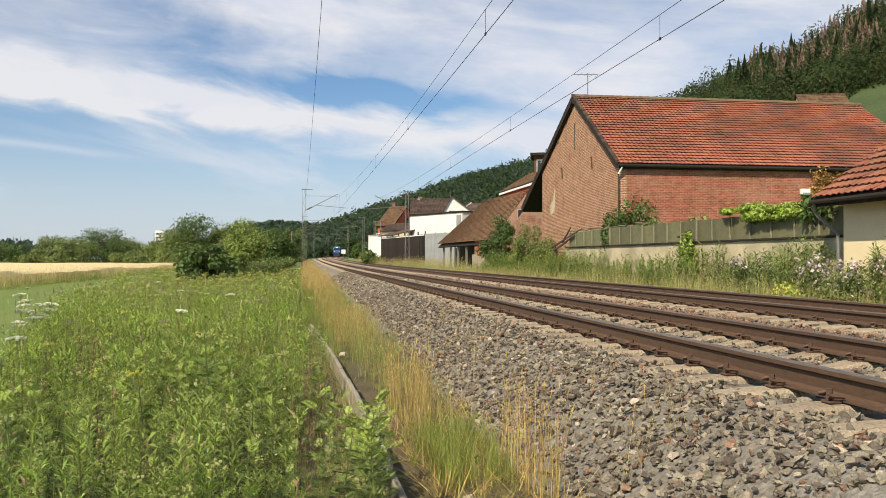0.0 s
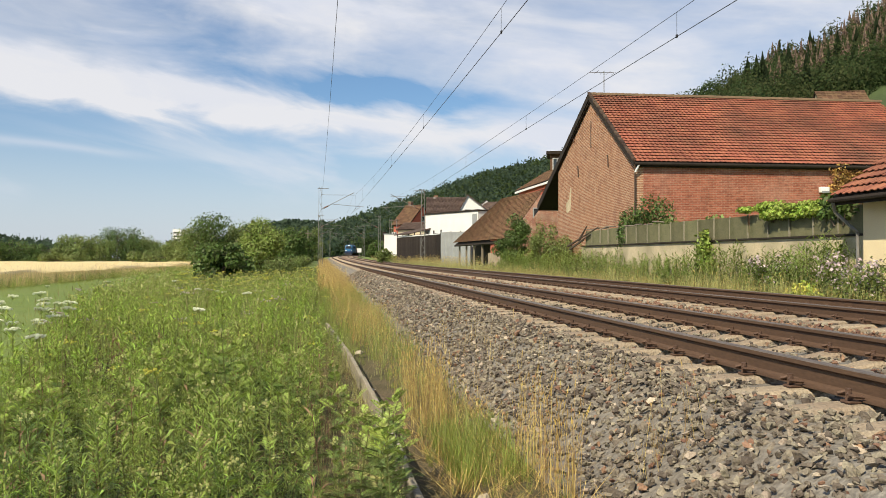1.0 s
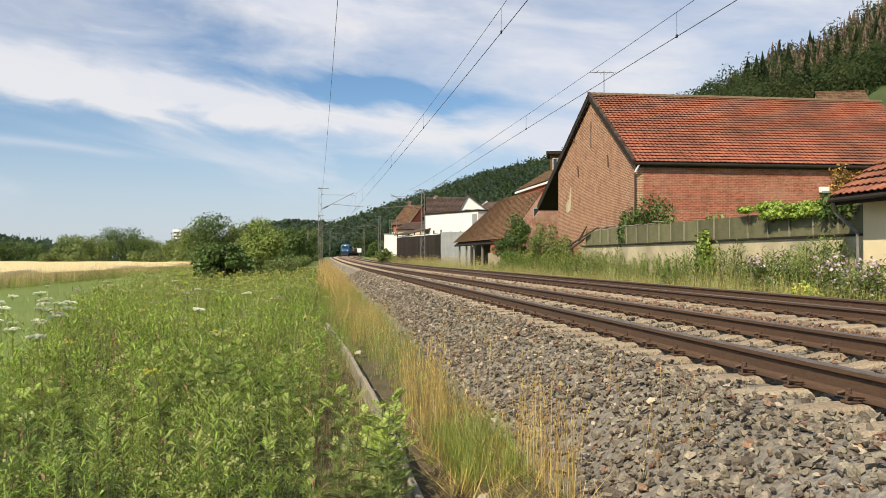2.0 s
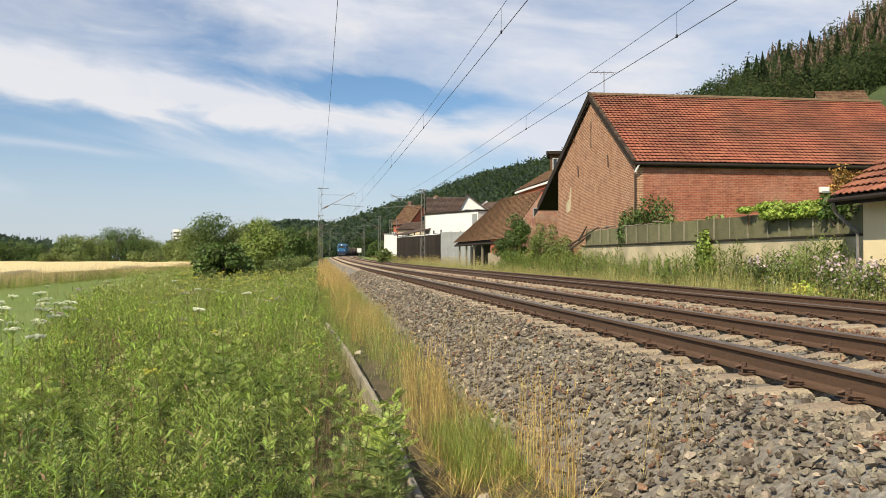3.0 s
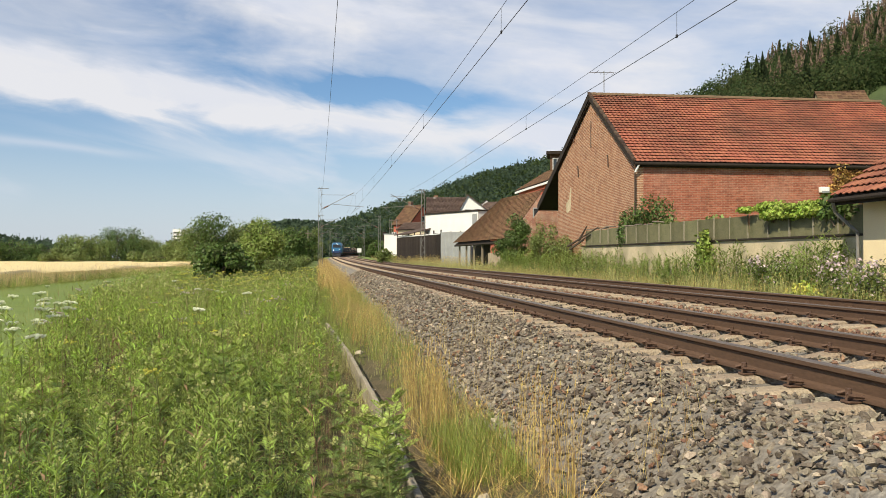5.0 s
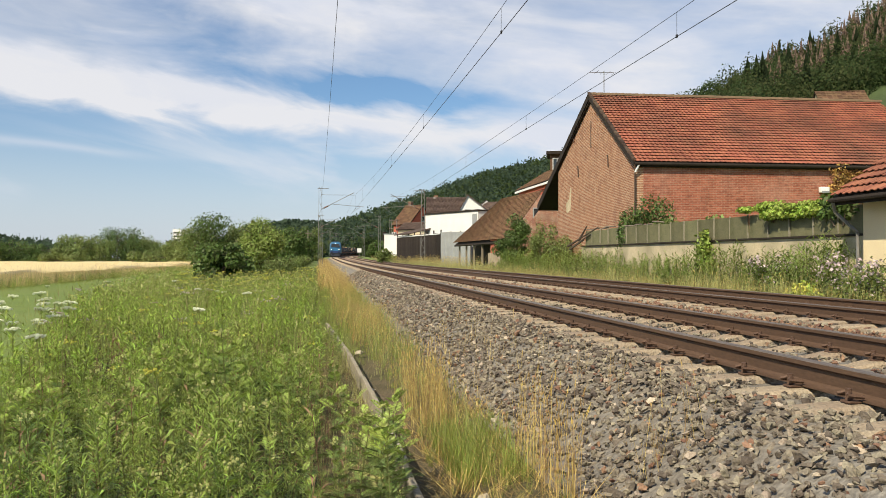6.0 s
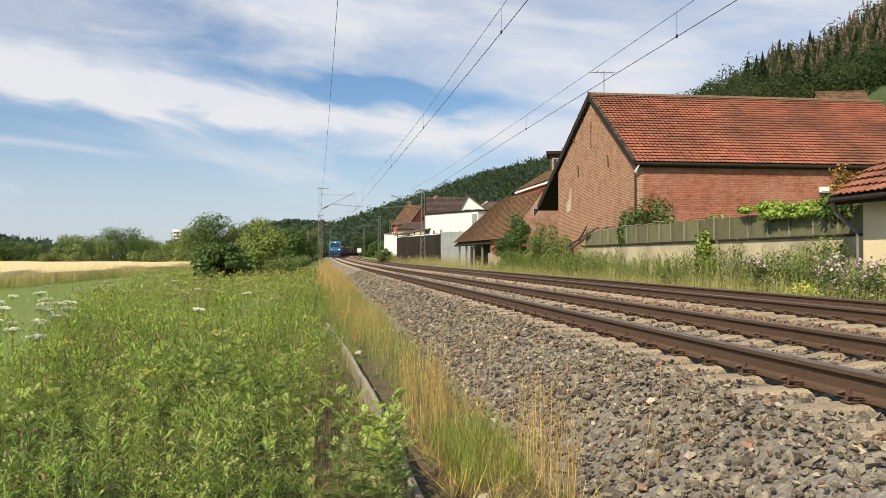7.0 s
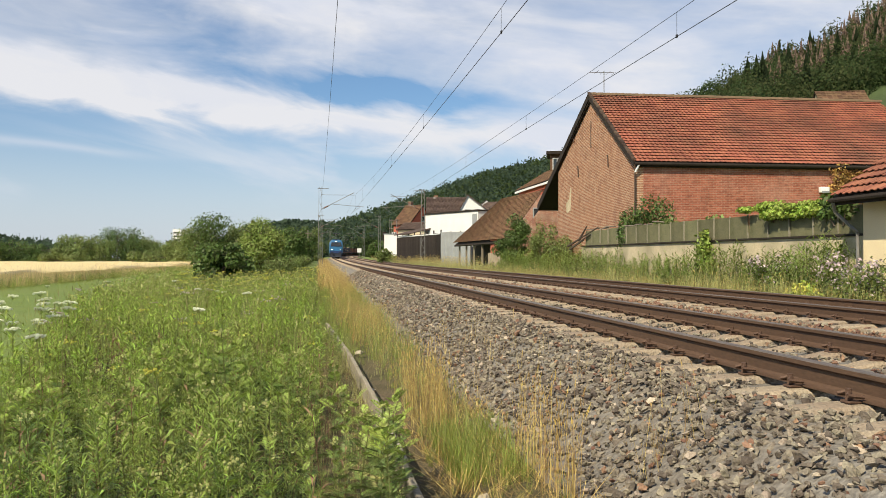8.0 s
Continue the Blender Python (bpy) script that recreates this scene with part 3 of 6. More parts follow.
def make_barn():
    o = (13.81, 34.31, 0.73)
    barn = thing("barn", "large old red brick barn with a red pantile roof", "barn", pose(o[0], o[1], 0, 0, 0, -1.4))
    L, W, H, R, A, B = BARN_L, BARN_W, BARN_H, BARN_R, BARN_APEX, BARN_BASE
    t = 0.36
    far_h = R - (W - A) * 0.467 - 0.15
    part("front_wall", box(t, 0, B, L, t, H - 0.02), M["brick_barn"], barn, "weathered red brick long wall")
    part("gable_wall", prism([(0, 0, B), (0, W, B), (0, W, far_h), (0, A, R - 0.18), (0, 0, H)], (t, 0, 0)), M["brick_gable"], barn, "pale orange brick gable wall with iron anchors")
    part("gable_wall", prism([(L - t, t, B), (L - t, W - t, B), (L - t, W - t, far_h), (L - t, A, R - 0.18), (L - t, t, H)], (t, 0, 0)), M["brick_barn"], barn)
    part("back_wall", box(t, W - t, B, L, W, far_h - 0.05), M["brick_barn"], barn)
    ov = 0.17
    e0, e1 = (-0.12, -ov, H - 0.05), (L + 0.25, -ov, H - 0.05)
    r0, r1 = (-0.12, A, R), (L + 0.25, A, R)
    slab_roof("roof", e0, e1, r1, r0, 0.10, M["board_dark"], barn, "roof boarding under the tiles")
    tile_rows("roof_tiles", e0, e1, r1, r0, 0.30, 0.22, M["tile_red"], barn, 3, 0.42)
    fe = 17.2
    f0, f1 = (-0.12, fe, R - (fe - A) * 0.467), (L + 0.25, fe, R - (fe - A) * 0.467)
    # near-black colour puts the shade under the overhang into its boards
    slab_roof("roof", f0, f1, r1, r0, 0.34, M["board_dark"], barn, "deep boarded overhang of the rear roof, coloured black as shaded")
    tile_rows("roof_tiles", f1, f0, r0, r1, 0.335, 0.43, M["tile_red"], barn, 4)
    # ridge and verge
    bm = bmesh.new()
    x = -0.14
    while x < L + 0.2:
        add_prism(bm, [(x, A - 0.16, R - 0.02), (x, A - 0.10, R + 0.09), (x, A, R + 0.13), (x, A + 0.10, R + 0.09), (x, A + 0.16, R - 0.02)], (0.385, 0, 0.02))
        x += 0.38
    part("ridge_tiles", bm, M["tile_moss"], barn, "mossy grey ridge tiles")
    sl = Vector((0, A + ov, R - H + 0.05))
    part("verge_board", prism([Vector((-0.17, -ov, H - 0.24)), Vector((-0.17, -ov, H + 0.02)), Vector((-0.17, A, R + 0.06)), Vector((-0.17, A, R - 0.22))], (0.05, 0, 0)), M["board_dark"], barn)
    part("verge_board", prism([Vector((-0.17, A, R - 0.30)), Vector((-0.17, A, R + 0.06)), Vector((-0.17, fe, f0[2] + 0.06)), Vector((-0.17, fe, f0[2] - 0.36))], (0.05, 0, 0)), M["board_dark"], barn)
    bm = bmesh.new()
    n = 24
    for i in range(n):
        p, q = Vector((-0.19, -ov, H + 0.02)) + sl * (i / n), Vector((-0.19, -ov, H + 0.02)) + sl * ((i + 1.03) / n)
        up = Vector((0, 0, 0.085 + 0.012 * (i % 3)))
        add_prism(bm, [p, q, q + up * 0.75, p + up], (0.15, 0, 0))
    part("verge_tiles", bm, M["verge_dark"], barn, "row of dark mossy verge tiles")
    # gutter and down pipe
    bm = bmesh.new()
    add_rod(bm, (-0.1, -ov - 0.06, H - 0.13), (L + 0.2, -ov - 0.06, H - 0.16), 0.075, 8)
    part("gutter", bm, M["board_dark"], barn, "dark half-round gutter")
    bm = bmesh.new()
    add_rod(bm, (0.08, -ov - 0.06, H - 0.18), (-0.05, -0.12, H - 0.50), 0.045, 8)
    part("gutter_spout", bm, M["white_paint"], barn, "white gutter outlet bend")
    part("down_pipe", rod((-0.05, -0.08, H - 0.50), (-0.05, -0.08, B), 0.032, 8), M["cast_iron"], barn)
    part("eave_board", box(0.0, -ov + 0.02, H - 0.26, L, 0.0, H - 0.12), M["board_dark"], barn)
    # wall anchors and the slit opening in the gable
    for y, z in ((9.4, 7.35), (3.6, 5.35), (8.55, 5.35)):
        bm = bmesh.new()
        add_rod(bm, (-0.03, y - 0.05, z - 0.30), (-0.03, y + 0.05, z + 0.30), 0.035, 6)
        add_rod(bm, (-0.03, y + 0.05, z + 0.30), (-0.03, y + 0.16, z + 0.28), 0.03, 6)
        part("wall_anchor", bm, M["cast_iron"], barn)
    part("vent_slit", box(-0.01, 6.30, 6.35, 0.10, 6.42, 7.75), M["cast_iron"], barn, "dark tall ventilation slit")
    part("plaster_patch", prism([(-0.012, 10.1, 3.35), (-0.012, 10.9, 3.2), (-0.012, 11.0, 3.75), (-0.012, 10.4, 4.0), (-0.012, 10.15, 4.6), (-0.012, 9.95, 4.55)], (0.03, 0, 0)), M["plaster_cream"], barn, "pale patch of old plaster")
    # lamp box on the long wall
    lamp = part("vent_box", box(8.62, -0.20, 3.62, 9.05, 0.0, 3.88, 0.02), M["white_paint"], barn, "white vent box on the wall")
    part("vent_flap", box(8.66, -0.24, 3.60, 9.01, -0.203, 3.70), M["grey_sheet"], lamp)
    # roof aerial
    ae = part("aerial_mast", rod((0.7, A, R), (0.7, A, R + 1.25), 0.022, 6), M["galv"], barn)
    part("aerial_boom", rod((-0.1, A - 0.2, R + 1.12), (1.3, A + 0.2, R + 1.25), 0.014, 5), M["galv"], ae)
    bm = bmesh.new()
    for i in range(5):
        add_rod(bm, (-0.05 + 0.33 * i, A - 0.55 + 0.08 * i, R + 1.18), (-0.05 + 0.33 * i, A + 0.2 + 0.08 * i, R + 1.18), 0.008, 4)
    part("aerial_rods", bm, M["galv"], ae)
    return barn


make_barn()



# ---- garden wall, fence and shed ----
def make_garden_wall():
    w = part("garden_wall", box(12.30, 16.65, -0.75, 12.55, 37.2, 1.19), M["plaster_cream"], None)
    tagged(w, "cream plastered garden wall with flaking patches", "wall", kind="structure")
    f = thing("garden_fence", "grey-green panel fence with pale posts on a garden wall", "fence")
    part("base_board", box(12.24, 16.7, 1.195, 12.50, 37.1, 1.245), M["board_dark"], f, "dark weathered base board")
    pm = bpy.data.meshes.new("panel")
    bm = box(-0.02, 0.002, 1.20, 0.02, 1.048, 1.90)
    bm.to_mesh(pm); bm.free(); pm.materials.append(M["asbestos"])
    qm = bpy.data.meshes.new("post")
    bm = box(-0.035, -0.011, 1.249, 0.02, 0.011, 1.93)
    bm.to_mesh(qm); bm.free(); qm.materials.append(M["pale_post"])
    for i in range(19):
        y = 16.9 + 1.05 * i
        piece("panel", pm, f, pose(12.38, y, random.uniform(-0.004, 0.035), 0, random.uniform(-1.2, 1.2), random.uniform(-0.3, 0.3)))
        piece("post", qm, f, pose(12.35, y, random.uniform(-0.004, 0.02), random.uniform(-1, 1), 0, 0))
    bm = bmesh.new()
    for i in range(9):
        y = 28.0 + i
        add_rod(bm, (12.3 + random.uniform(0, 0.2), y, 1.93 + random.uniform(0, 0.08)), (12.35 + random.uniform(0, 0.3), y + 1.3, 1.95 + random.uniform(0, 0.1)), 0.03, 5)
    part("top_rail", bm, M["grey_wood"], f, "rough pole laid along the top")
    bm = bmesh.new()
    for a, b in (((12.2, 39.0, 1.25), (12.35, 35.0, 2.05)), ((12.2, 38.7, 1.1), (12.3, 36.9, 1.5)), ((12.3, 37.6, 1.5), (12.3, 36.4, 2.15)), ((12.25, 38.4, 1.2), (12.3, 36.0, 1.75)), ((12.3, 39.0, -0.4), (12.2, 38.4, 1.35))):
        add_rod(bm, a, b, 0.06, 5, 0.025)
    t = part("dead_branches", bm, M["bark"], None)
    tagged(t, "bare dead branches propped at the fence's end", "branches")


make_garden_wall()


def make_shed():
    s = thing("garden_shed", "yellow plastered shed with a red tiled roof by the verge", "shed")
    part("wall", prism([(12.0, 16.60, -0.75), (16.6, 16.60, -0.75), (16.6, 16.60, 2.10), (14.3, 16.60, 3.65), (12.0, 16.60, 2.10)], (0, -7.3, 0)), M["plaster_yellow"], s)
    e0, e1, r0, r1 = (11.45, 16.90, 2.05), (11.45, 9.2, 2.05), (14.3, 16.90, 3.98), (14.3, 9.2, 3.98)
    slab_roof("roof", e0, e1, r1, r0, 0.09, M["board_dark"], s)
    tile_rows("roof_tiles", e1, e0, r0, r1, 0.30, 0.20, M["tile_red"], s, 8, 0.6)
    f0, f1 = (17.1, 16.90, 2.08), (17.1, 9.2, 2.08)
    slab_roof("roof", f0, f1, r1, r0, 0.09, M["board_dark"], s)
    tile_rows("roof_tiles", f0, f1, r1, r0, 0.33, 0.44, M["tile_red"], s, 9)
    part("fascia", box(11.46, 9.2, 1.86, 11.50, 16.85, 2.03), M["board_dark"], s)
    bm = bmesh.new()
    add_rod(bm, (11.40, 9.2, 1.99), (11.40, 16.9, 1.97), 0.055, 8)
    part("gutter", bm, M["board_dark"], s)
    bm = bmesh.new()
    for a, b in (((11.40, 16.8, 1.95), (11.55, 16.95, 1.72)), ((11.55, 16.95, 1.72), (11.93, 16.7, 1.25)), ((11.93, 16.7, 1.25), (11.93, 16.68, -0.6))):
        add_rod(bm, a, b, 0.038, 8)
    part("down_pipe", bm, M["galv"], s, "grey bent down pipe")


make_shed()


# ---- houses along the line ----
def house(name, label, at, turn, long, wide, base, eave, ridge, wall, roof, over=0.35, gauge=0.4, tile=0.5, windows=(), chimney=None, seed=1):
    """A gabled house about its middle: ridge along its own x."""
    h = thing(name, label, "house", pose(at[0], at[1], 0, 0, 0, turn))
    x, y = long / 2, wide / 2
    part("wall", prism([(-x, -y, base), (-x, y, base), (-x, y, eave), (-x, 0, ridge - 0.12), (-x, -y, eave)], (long, 0, 0)), M[wall], h)
    drop = (ridge - eave) / y * over
    for s in (-1, 1):
        e0, e1 = (-x - 0.2, s * (y + over), eave - drop), (x + 0.2, s * (y + over), eave - drop)
        r0, r1 = (-x - 0.2, 0, ridge), (x + 0.2, 0, ridge)
        slab_roof("roof", e0, e1, r1, r0, 0.10, M["board_dark"], h)
        if s < 0:
            tile_rows("roof_tiles", e0, e1, r1, r0, gauge, tile, M[roof], h, seed)
        else:
            tile_rows("roof_tiles", e1, e0, r0, r1, gauge, tile, M[roof], h, seed)
    part("ridge_tiles", prism([(-x - 0.22, -0.15, ridge + 0.02), (-x - 0.22, 0, ridge + 0.14), (-x - 0.22, 0.15, ridge + 0.02)], (long + 0.44, 0, 0)), M[roof], h)
    for wx, wz, ww, wh, face in windows:
        if face == "front":
            window(h, wx, -y, wz, ww, wh)
        elif face == "left":
            window(h, -x, wx, wz, ww, wh, "x")
        else:
            m = pose(x, wx, wz, 0, 0, 90)
            bm = bmesh.new()
            for x0, z0, x1, z1 in ((-ww / 2, 0, -ww / 2 + 0.08, wh), (ww / 2 - 0.08, 0, ww / 2, wh), (-ww / 2 + 0.08, 0, ww / 2 - 0.08, 0.08), (-ww / 2 + 0.08, wh - 0.08, ww / 2 - 0.08, wh)):
                add_box(bm, x0, -0.06, z0, x1, 0.02, z1)
            fr = part("window", bm, M["grey_sheet"], h, "", m)
            part("pane", box(-ww / 2 + 0.08, -0.03, 0.08, ww / 2 - 0.08, 0.01, wh - 0.08), M["glass"], fr)
    if chimney:
        cx, cy, ch = chimney
        c = part("chimney", box(cx - 0.3, cy - 0.3, ridge - 1.0, cx + 0.3, cy + 0.3, ridge + ch), M["brick_light"], h)
        part("cap", box(cx - 0.36, cy - 0.36, ridge + ch + 0.002, cx + 0.36, cy + 0.36, ridge + ch + 0.08), M["concrete"], c)
    return h


def make_white_house():
    h = thing("house", "white rendered house with a dark brown roof and side gable", "house", pose(*site(0.0, 110, 0), 0, 0, -8.7))
    # own x to the right of the line of sight, own y away from the camera
    x0, x1, xa, xr, eave, ridge = -2.1, 2.15, 3.25, 6.6, 6.85, 9.05
    part("wall", prism([(x0, 0, -0.4), (x0, 8, -0.4), (x0, 8, eave), (x0, 4, ridge - 0.1), (x0, 0, eave)], (x1 - x0 + 1.2, 0, 0)), M["white_paint"], h)
    part("gable_wing", prism([(x1, -1.0, -0.4), (xr, -1.0, -0.4), (xr, -1.0, eave - 0.3), (xa, -1.0, ridge - 0.1), (x1, -1.0, eave + 0.1)], (0, 6.5, 0)), M["white_paint"], h, "white gable wing")
    e0, e1, r0, r1 = (x0 - 0.2, -0.45, eave - 0.22), (x1 + 0.1, -0.45, eave - 0.22), (x0 - 0.2, 4, ridge), (xa, 4, ridge)
    slab_roof("roof", e0, e1, r1, r0, 0.12, M["board_dark"], h)
    tile_rows("roof_tiles", e0, e1, r1, r0, 0.4, 0.45, M["tile_dark"], h, 31)
    b0, b1 = (x0 - 0.2, 8.4, eave - 0.2), (xa, 8.4, eave - 0.2)
    slab_roof("roof", b0, b1, r1, r0, 0.12, M["tile_dark"], h)
    slab_roof("roof", (xr + 0.3, -1.25, eave - 0.5), (xr + 0.3, 6, eave - 0.5), (xa, 6, ridge + 0.05), (xa, -1.25, ridge + 0.05), 0.12, M["tile_dark"], h)
    slab_roof("roof", (x1 - 0.1, -1.25, eave + 0.1), (x1 - 0.1, 6, eave + 0.1), (xa, 6, ridge + 0.05), (xa, -1.25, ridge + 0.05), 0.12, M["tile_dark"], h)
    window(h, 3.3, -1.0, 6.35, 0.85, 0.75, "y", M["grey_sheet"])
    part("chimney", box(-1.3, 4.3, 8.0, -0.7, 4.9, 9.35), M["brick_light"], h)
    part("aerial", rod((3.2, 4, 8.9), (3.2, 4, 10.0), 0.03, 5), M["galv"], h)
    part("dish", rod((-1.2, 3.6, 8.9), (-1.2, 3.55, 8.93), 0.18, 10), M["galv"], h)


make_white_house()
# flat-roofed extension in front of it
a, b = Vector((13.53, 103.14, 6.18)), Vector((18.39, 93.29, 6.23))
ext = thing("house_extension", "white flat-roofed extension with a dark roof edge", "house", pose(a.x, a.y, 0, 0, 0, math.degrees(math.atan2(b.y - a.y, b.x - a.x))))
ln = (b - a).to_2d().length
part("wall", box(0, 0, -0.4, ln, 5.0, 6.1), M["white_paint"], ext)
part("roof", box(-0.12, -0.15, 6.103, ln + 0.12, 5.1, 6.28, 0.02), M["board_dark"], ext)
part("door_panel", box(ln - 1.1, -0.04, 3.2, ln - 0.2, -0.002, 5.8), M["grey_sheet"], ext)
# the red house beyond
house("house", "red rendered house with a brown tiled gabled roof", (15.20, 129.50, 9.04), -48.0, 3.4, 6.0, -0.4, 6.1, 8.9, "red_wall", "tile_brown", windows=((1.2, 3.6, 0.9, 1.2, "right"), (-1.2, 3.6, 0.9, 1.2, "right"), (0.2, 6.3, 0.8, 0.9, "right"), (-1.5, 3.4, 0.9, 1.3, "front"), (1.2, 3.4, 0.9, 1.3, "front")), chimney=(-1.5, 0.8, 0.7), seed=32)
cw = (15.04, 123.14, 6.80)
house("house", "cream annexe with a shallow grey roof", cw, -38.0, 4.6, 4.0, -0.4, 5.0, 5.9, "plaster_cream", "tile_dark", windows=((0.2, 2.8, 1.0, 1.2, "front"),), seed=33)
g = (11.03, 119.71, 4.21)
wb = thing("garage", "low white flat-roofed garage", "garage", pose(g[0], g[1], 0, 0, 0, -20))
part("wall", box(-1.45, 0, -0.5, 1.6, 4, 4.05), M["white_paint"], wb)
part("roof", box(-1.55, -0.1, 4.053, 1.7, 4.1, 4.18), M["grey_sheet"], wb)
part("door", box(0.5, -0.04, -0.45, 1.3, -0.002, 2.2), M["grey_sheet"], wb)
sc = thing("scaffold", "galvanised scaffold tower against the houses", "scaffold", pose(*foot_xy((10.81, 123.79, 0.73)), 0, 0, 0, -20))
for x, y in ((0, 0), (1.0, 0), (0, 1.0), (1.0, 1.0)):
    part("pole", rod((x, y, -0.6), (x, y, 6.5), 0.05, 5), M["galv"], sc)
for z in (2.2, 3.6, 5.0, 6.3):
    part("deck", box(-0.08, -0.08, z, 1.08, 1.08, z + 0.08), M["grey_wood"], sc)


def make_wood_shed():
    a, b = Vector((10.39, 108.68, 3.66)), Vector((13.60, 90.99, 3.52))
    ln = (b - a).to_2d().length
    s = thing("wood_shed", "dark stained timber shed with a lean-to roof", "shed", pose(a.x, a.y, 0, 0, 0, math.degrees(math.atan2(b.y - a.y, b.x - a.x))))
    n = int(ln / 0.22)
    me = bpy.data.meshes.new("board")
    bm = box(0.006, 0, -0.6, ln / n - 0.006, 0.03, 3.45)
    bm.to_mesh(me); bm.free(); me.materials.append(M["fence_wood"])
    for i in range(n):
        piece("board", me, s, pose(i * ln / n, random.uniform(0, 0.015), random.uniform(-0.05, 0.05)))
    for i in range(8):
        part("post", box(i * ln / 7 - 0.06, 0.05, -0.6, i * ln / 7 + 0.06, 0.17, 3.8), M["fence_wood"], s)
    part("back_wall", box(0, 3.4, -0.6, ln, 3.5, 3.5), M["board_dark"], s)
    slab_roof("roof", (-0.3, -0.3, 3.72), (ln * 0.40, -0.3, 3.72), (ln * 0.40, 3.7, 4.7), (-0.3, 3.7, 4.7), 0.12, M["tile_dark"], s)
    part("rail", box(0, -0.03, 3.3, ln, -0.003, 3.42), M["white_paint"], s)


make_wood_shed()


def make_sheet_fence():
    a, b = Vector((13.59, 90.49, 3.44)), Vector((16.19, 86.55, 3.34))
    ln = (b - a).to_2d().length
    s = thing("sheet_fence", "grey corrugated sheet fence beside the yard", "fence", pose(a.x, a.y, 0, 0, 0, math.degrees(math.atan2(b.y - a.y, b.x - a.x))))
    n = int(ln / 0.11)
    V = [(i * ln / n, 0.05 * (i % 2), z) for i in range(n + 1) for z in (-0.5, 3.5)]
    F = [(2 * i, 2 * i + 2, 2 * i + 3, 2 * i + 1) for i in range(n)]
    ob = piece("sheet", mesh_from("sheet", V, F, M["grey_sheet"]), s)
    ob.modifiers.new("thick", "SOLIDIFY").thickness = 0.01
    for i in range(4):
        part("post", box(i * ln / 3 - 0.04, 0.06, -0.5, i * ln / 3 + 0.04, 0.14, 3.6), M["galv"], s)


make_sheet_fence()


def make_byre():
    """The low brick byre whose long brown roof comes down towards the line."""
    s = thing("byre", "low brick byre with a long brown tiled lean-to roof", "barn")
    a, b, c, d = (13.47, 80.89, 2.14), (14.02, 58.55, 2.10), (16.36, 58.20, 5.61), (15.87, 69.40, 5.80)
    low = Vector((0, 0, -0.30))
    slab_roof("roof", Vector(a) + low, Vector(b) + low, Vector(c) + low, Vector(d) + low, 0.14, M["board_dark"], s)
    tile_rows("roof_tiles", a, b, c, d, 0.36, 0.30, M["tile_brown"], s, 35)
    w0, w1, w2, w3 = (13.71, 58.10, 1.92), (16.06, 57.74, 5.28), (17.00, 56.07, 5.17), (17.00, 56.07, 0.17)
    part("gable_wall", prism([(w0[0], w0[1], -0.6), w0, w1, w2, (w3[0], w3[1], -0.6)], (0.05, 0.6, 0)), M["brick_light"], s, "pale jointed brick gable wall")
    p = (15.78, 57.17, 3.17)
    m = pose(p[0], p[1] - 0.06, p[2], 0, 0, -9)
    bm = bmesh.new()
    for x0, z0, x1, z1 in ((-0.5, 0, -0.42, 1.1), (0.42, 0, 0.5, 1.1), (-0.42, 0, 0.42, 0.08), (-0.42, 1.02, 0.42, 1.1), (-0.03, 0.08, 0.03, 1.02)):
        add_box(bm, x0, -0.06, z0, x1, 0.02, z1)
    fr = part("window", bm, M["grey_sheet"], s, "", m)
    part("pane", box(-0.42, -0.02, 0.08, 0.42, 0.015, 1.02), M["glass"], fr)
    q0, q1 = Vector((13.80, 79.83, 1.62)), Vector((13.97, 65.64, 1.47))
    dr = (q1 - q0).to_2d()
    ang = math.degrees(math.atan2(dr.y, dr.x))
    part("back_wall", box(0, 1.5, -0.6, dr.length, 1.7, 2.6), M["board_dark"], s, "dark open front of the byre", pose(q0.x, q0.y, 0, 0, 0, ang))
    for i in range(5):
        part("post", box(i * dr.length / 4 - 0.08, 0, -0.6, i * dr.length / 4 + 0.08, 0.16, 1.9), M["grey_wood"], s, "", pose(q0.x, q0.y, 0, 0, 0, ang))
    part("red_panel", box(dr.length, 0, 1.05, dr.length + 2.2, 0.1, 2.3), M["red_wall"], s, "orange-red panel under the eave", pose(q0.x, q0.y, 0, 0, 0, ang))
    part("low_wall", box(dr.length - 0.5, -0.1, -0.6, dr.length + 5, 0.1, 1.045), M["concrete"], s, "grey block wall", pose(q0.x, q0.y, 0, 0, 0, ang))


make_byre()
# the red and white house between the byre and the barn
rh = house("house", "red house with white eaves and a brown roof", (25.35, 83.0, 9.0), -90.0, 13.4, 6.0, -0.4, 8.35, 10.2, "red_wall", "tile_brown", windows=((1.0, 6.0, 0.8, 0.9, "right"),), seed=36)
part("fascia", box(-6.85, -3.43, 7.84, 6.85, -3.36, 8.06), M["white_paint"], rh, "white eaves board")
part("down_pipe", rod((6.3, -3.40, 7.9), (6.3, -3.08, 6.9), 0.08, 6), M["white_paint"], rh)
hd = (25.79, 85.08, 12.50)
tw = thing("dormer", "white-windowed dormer with a flat dark roof on a house roof", "dormer", pose(hd[0], hd[1], 0, 0, 0, -18))
part("wall", box(-1.1, 0, 8.4, 4, 4, 11.8), M["tile_brown"], tw)
part("roof", box(-1.5, -0.5, 11.803, 4.4, 4.4, 12.1), M["board_dark"], tw)
window(tw, -0.35, 0, 9.6, 0.95, 1.8)
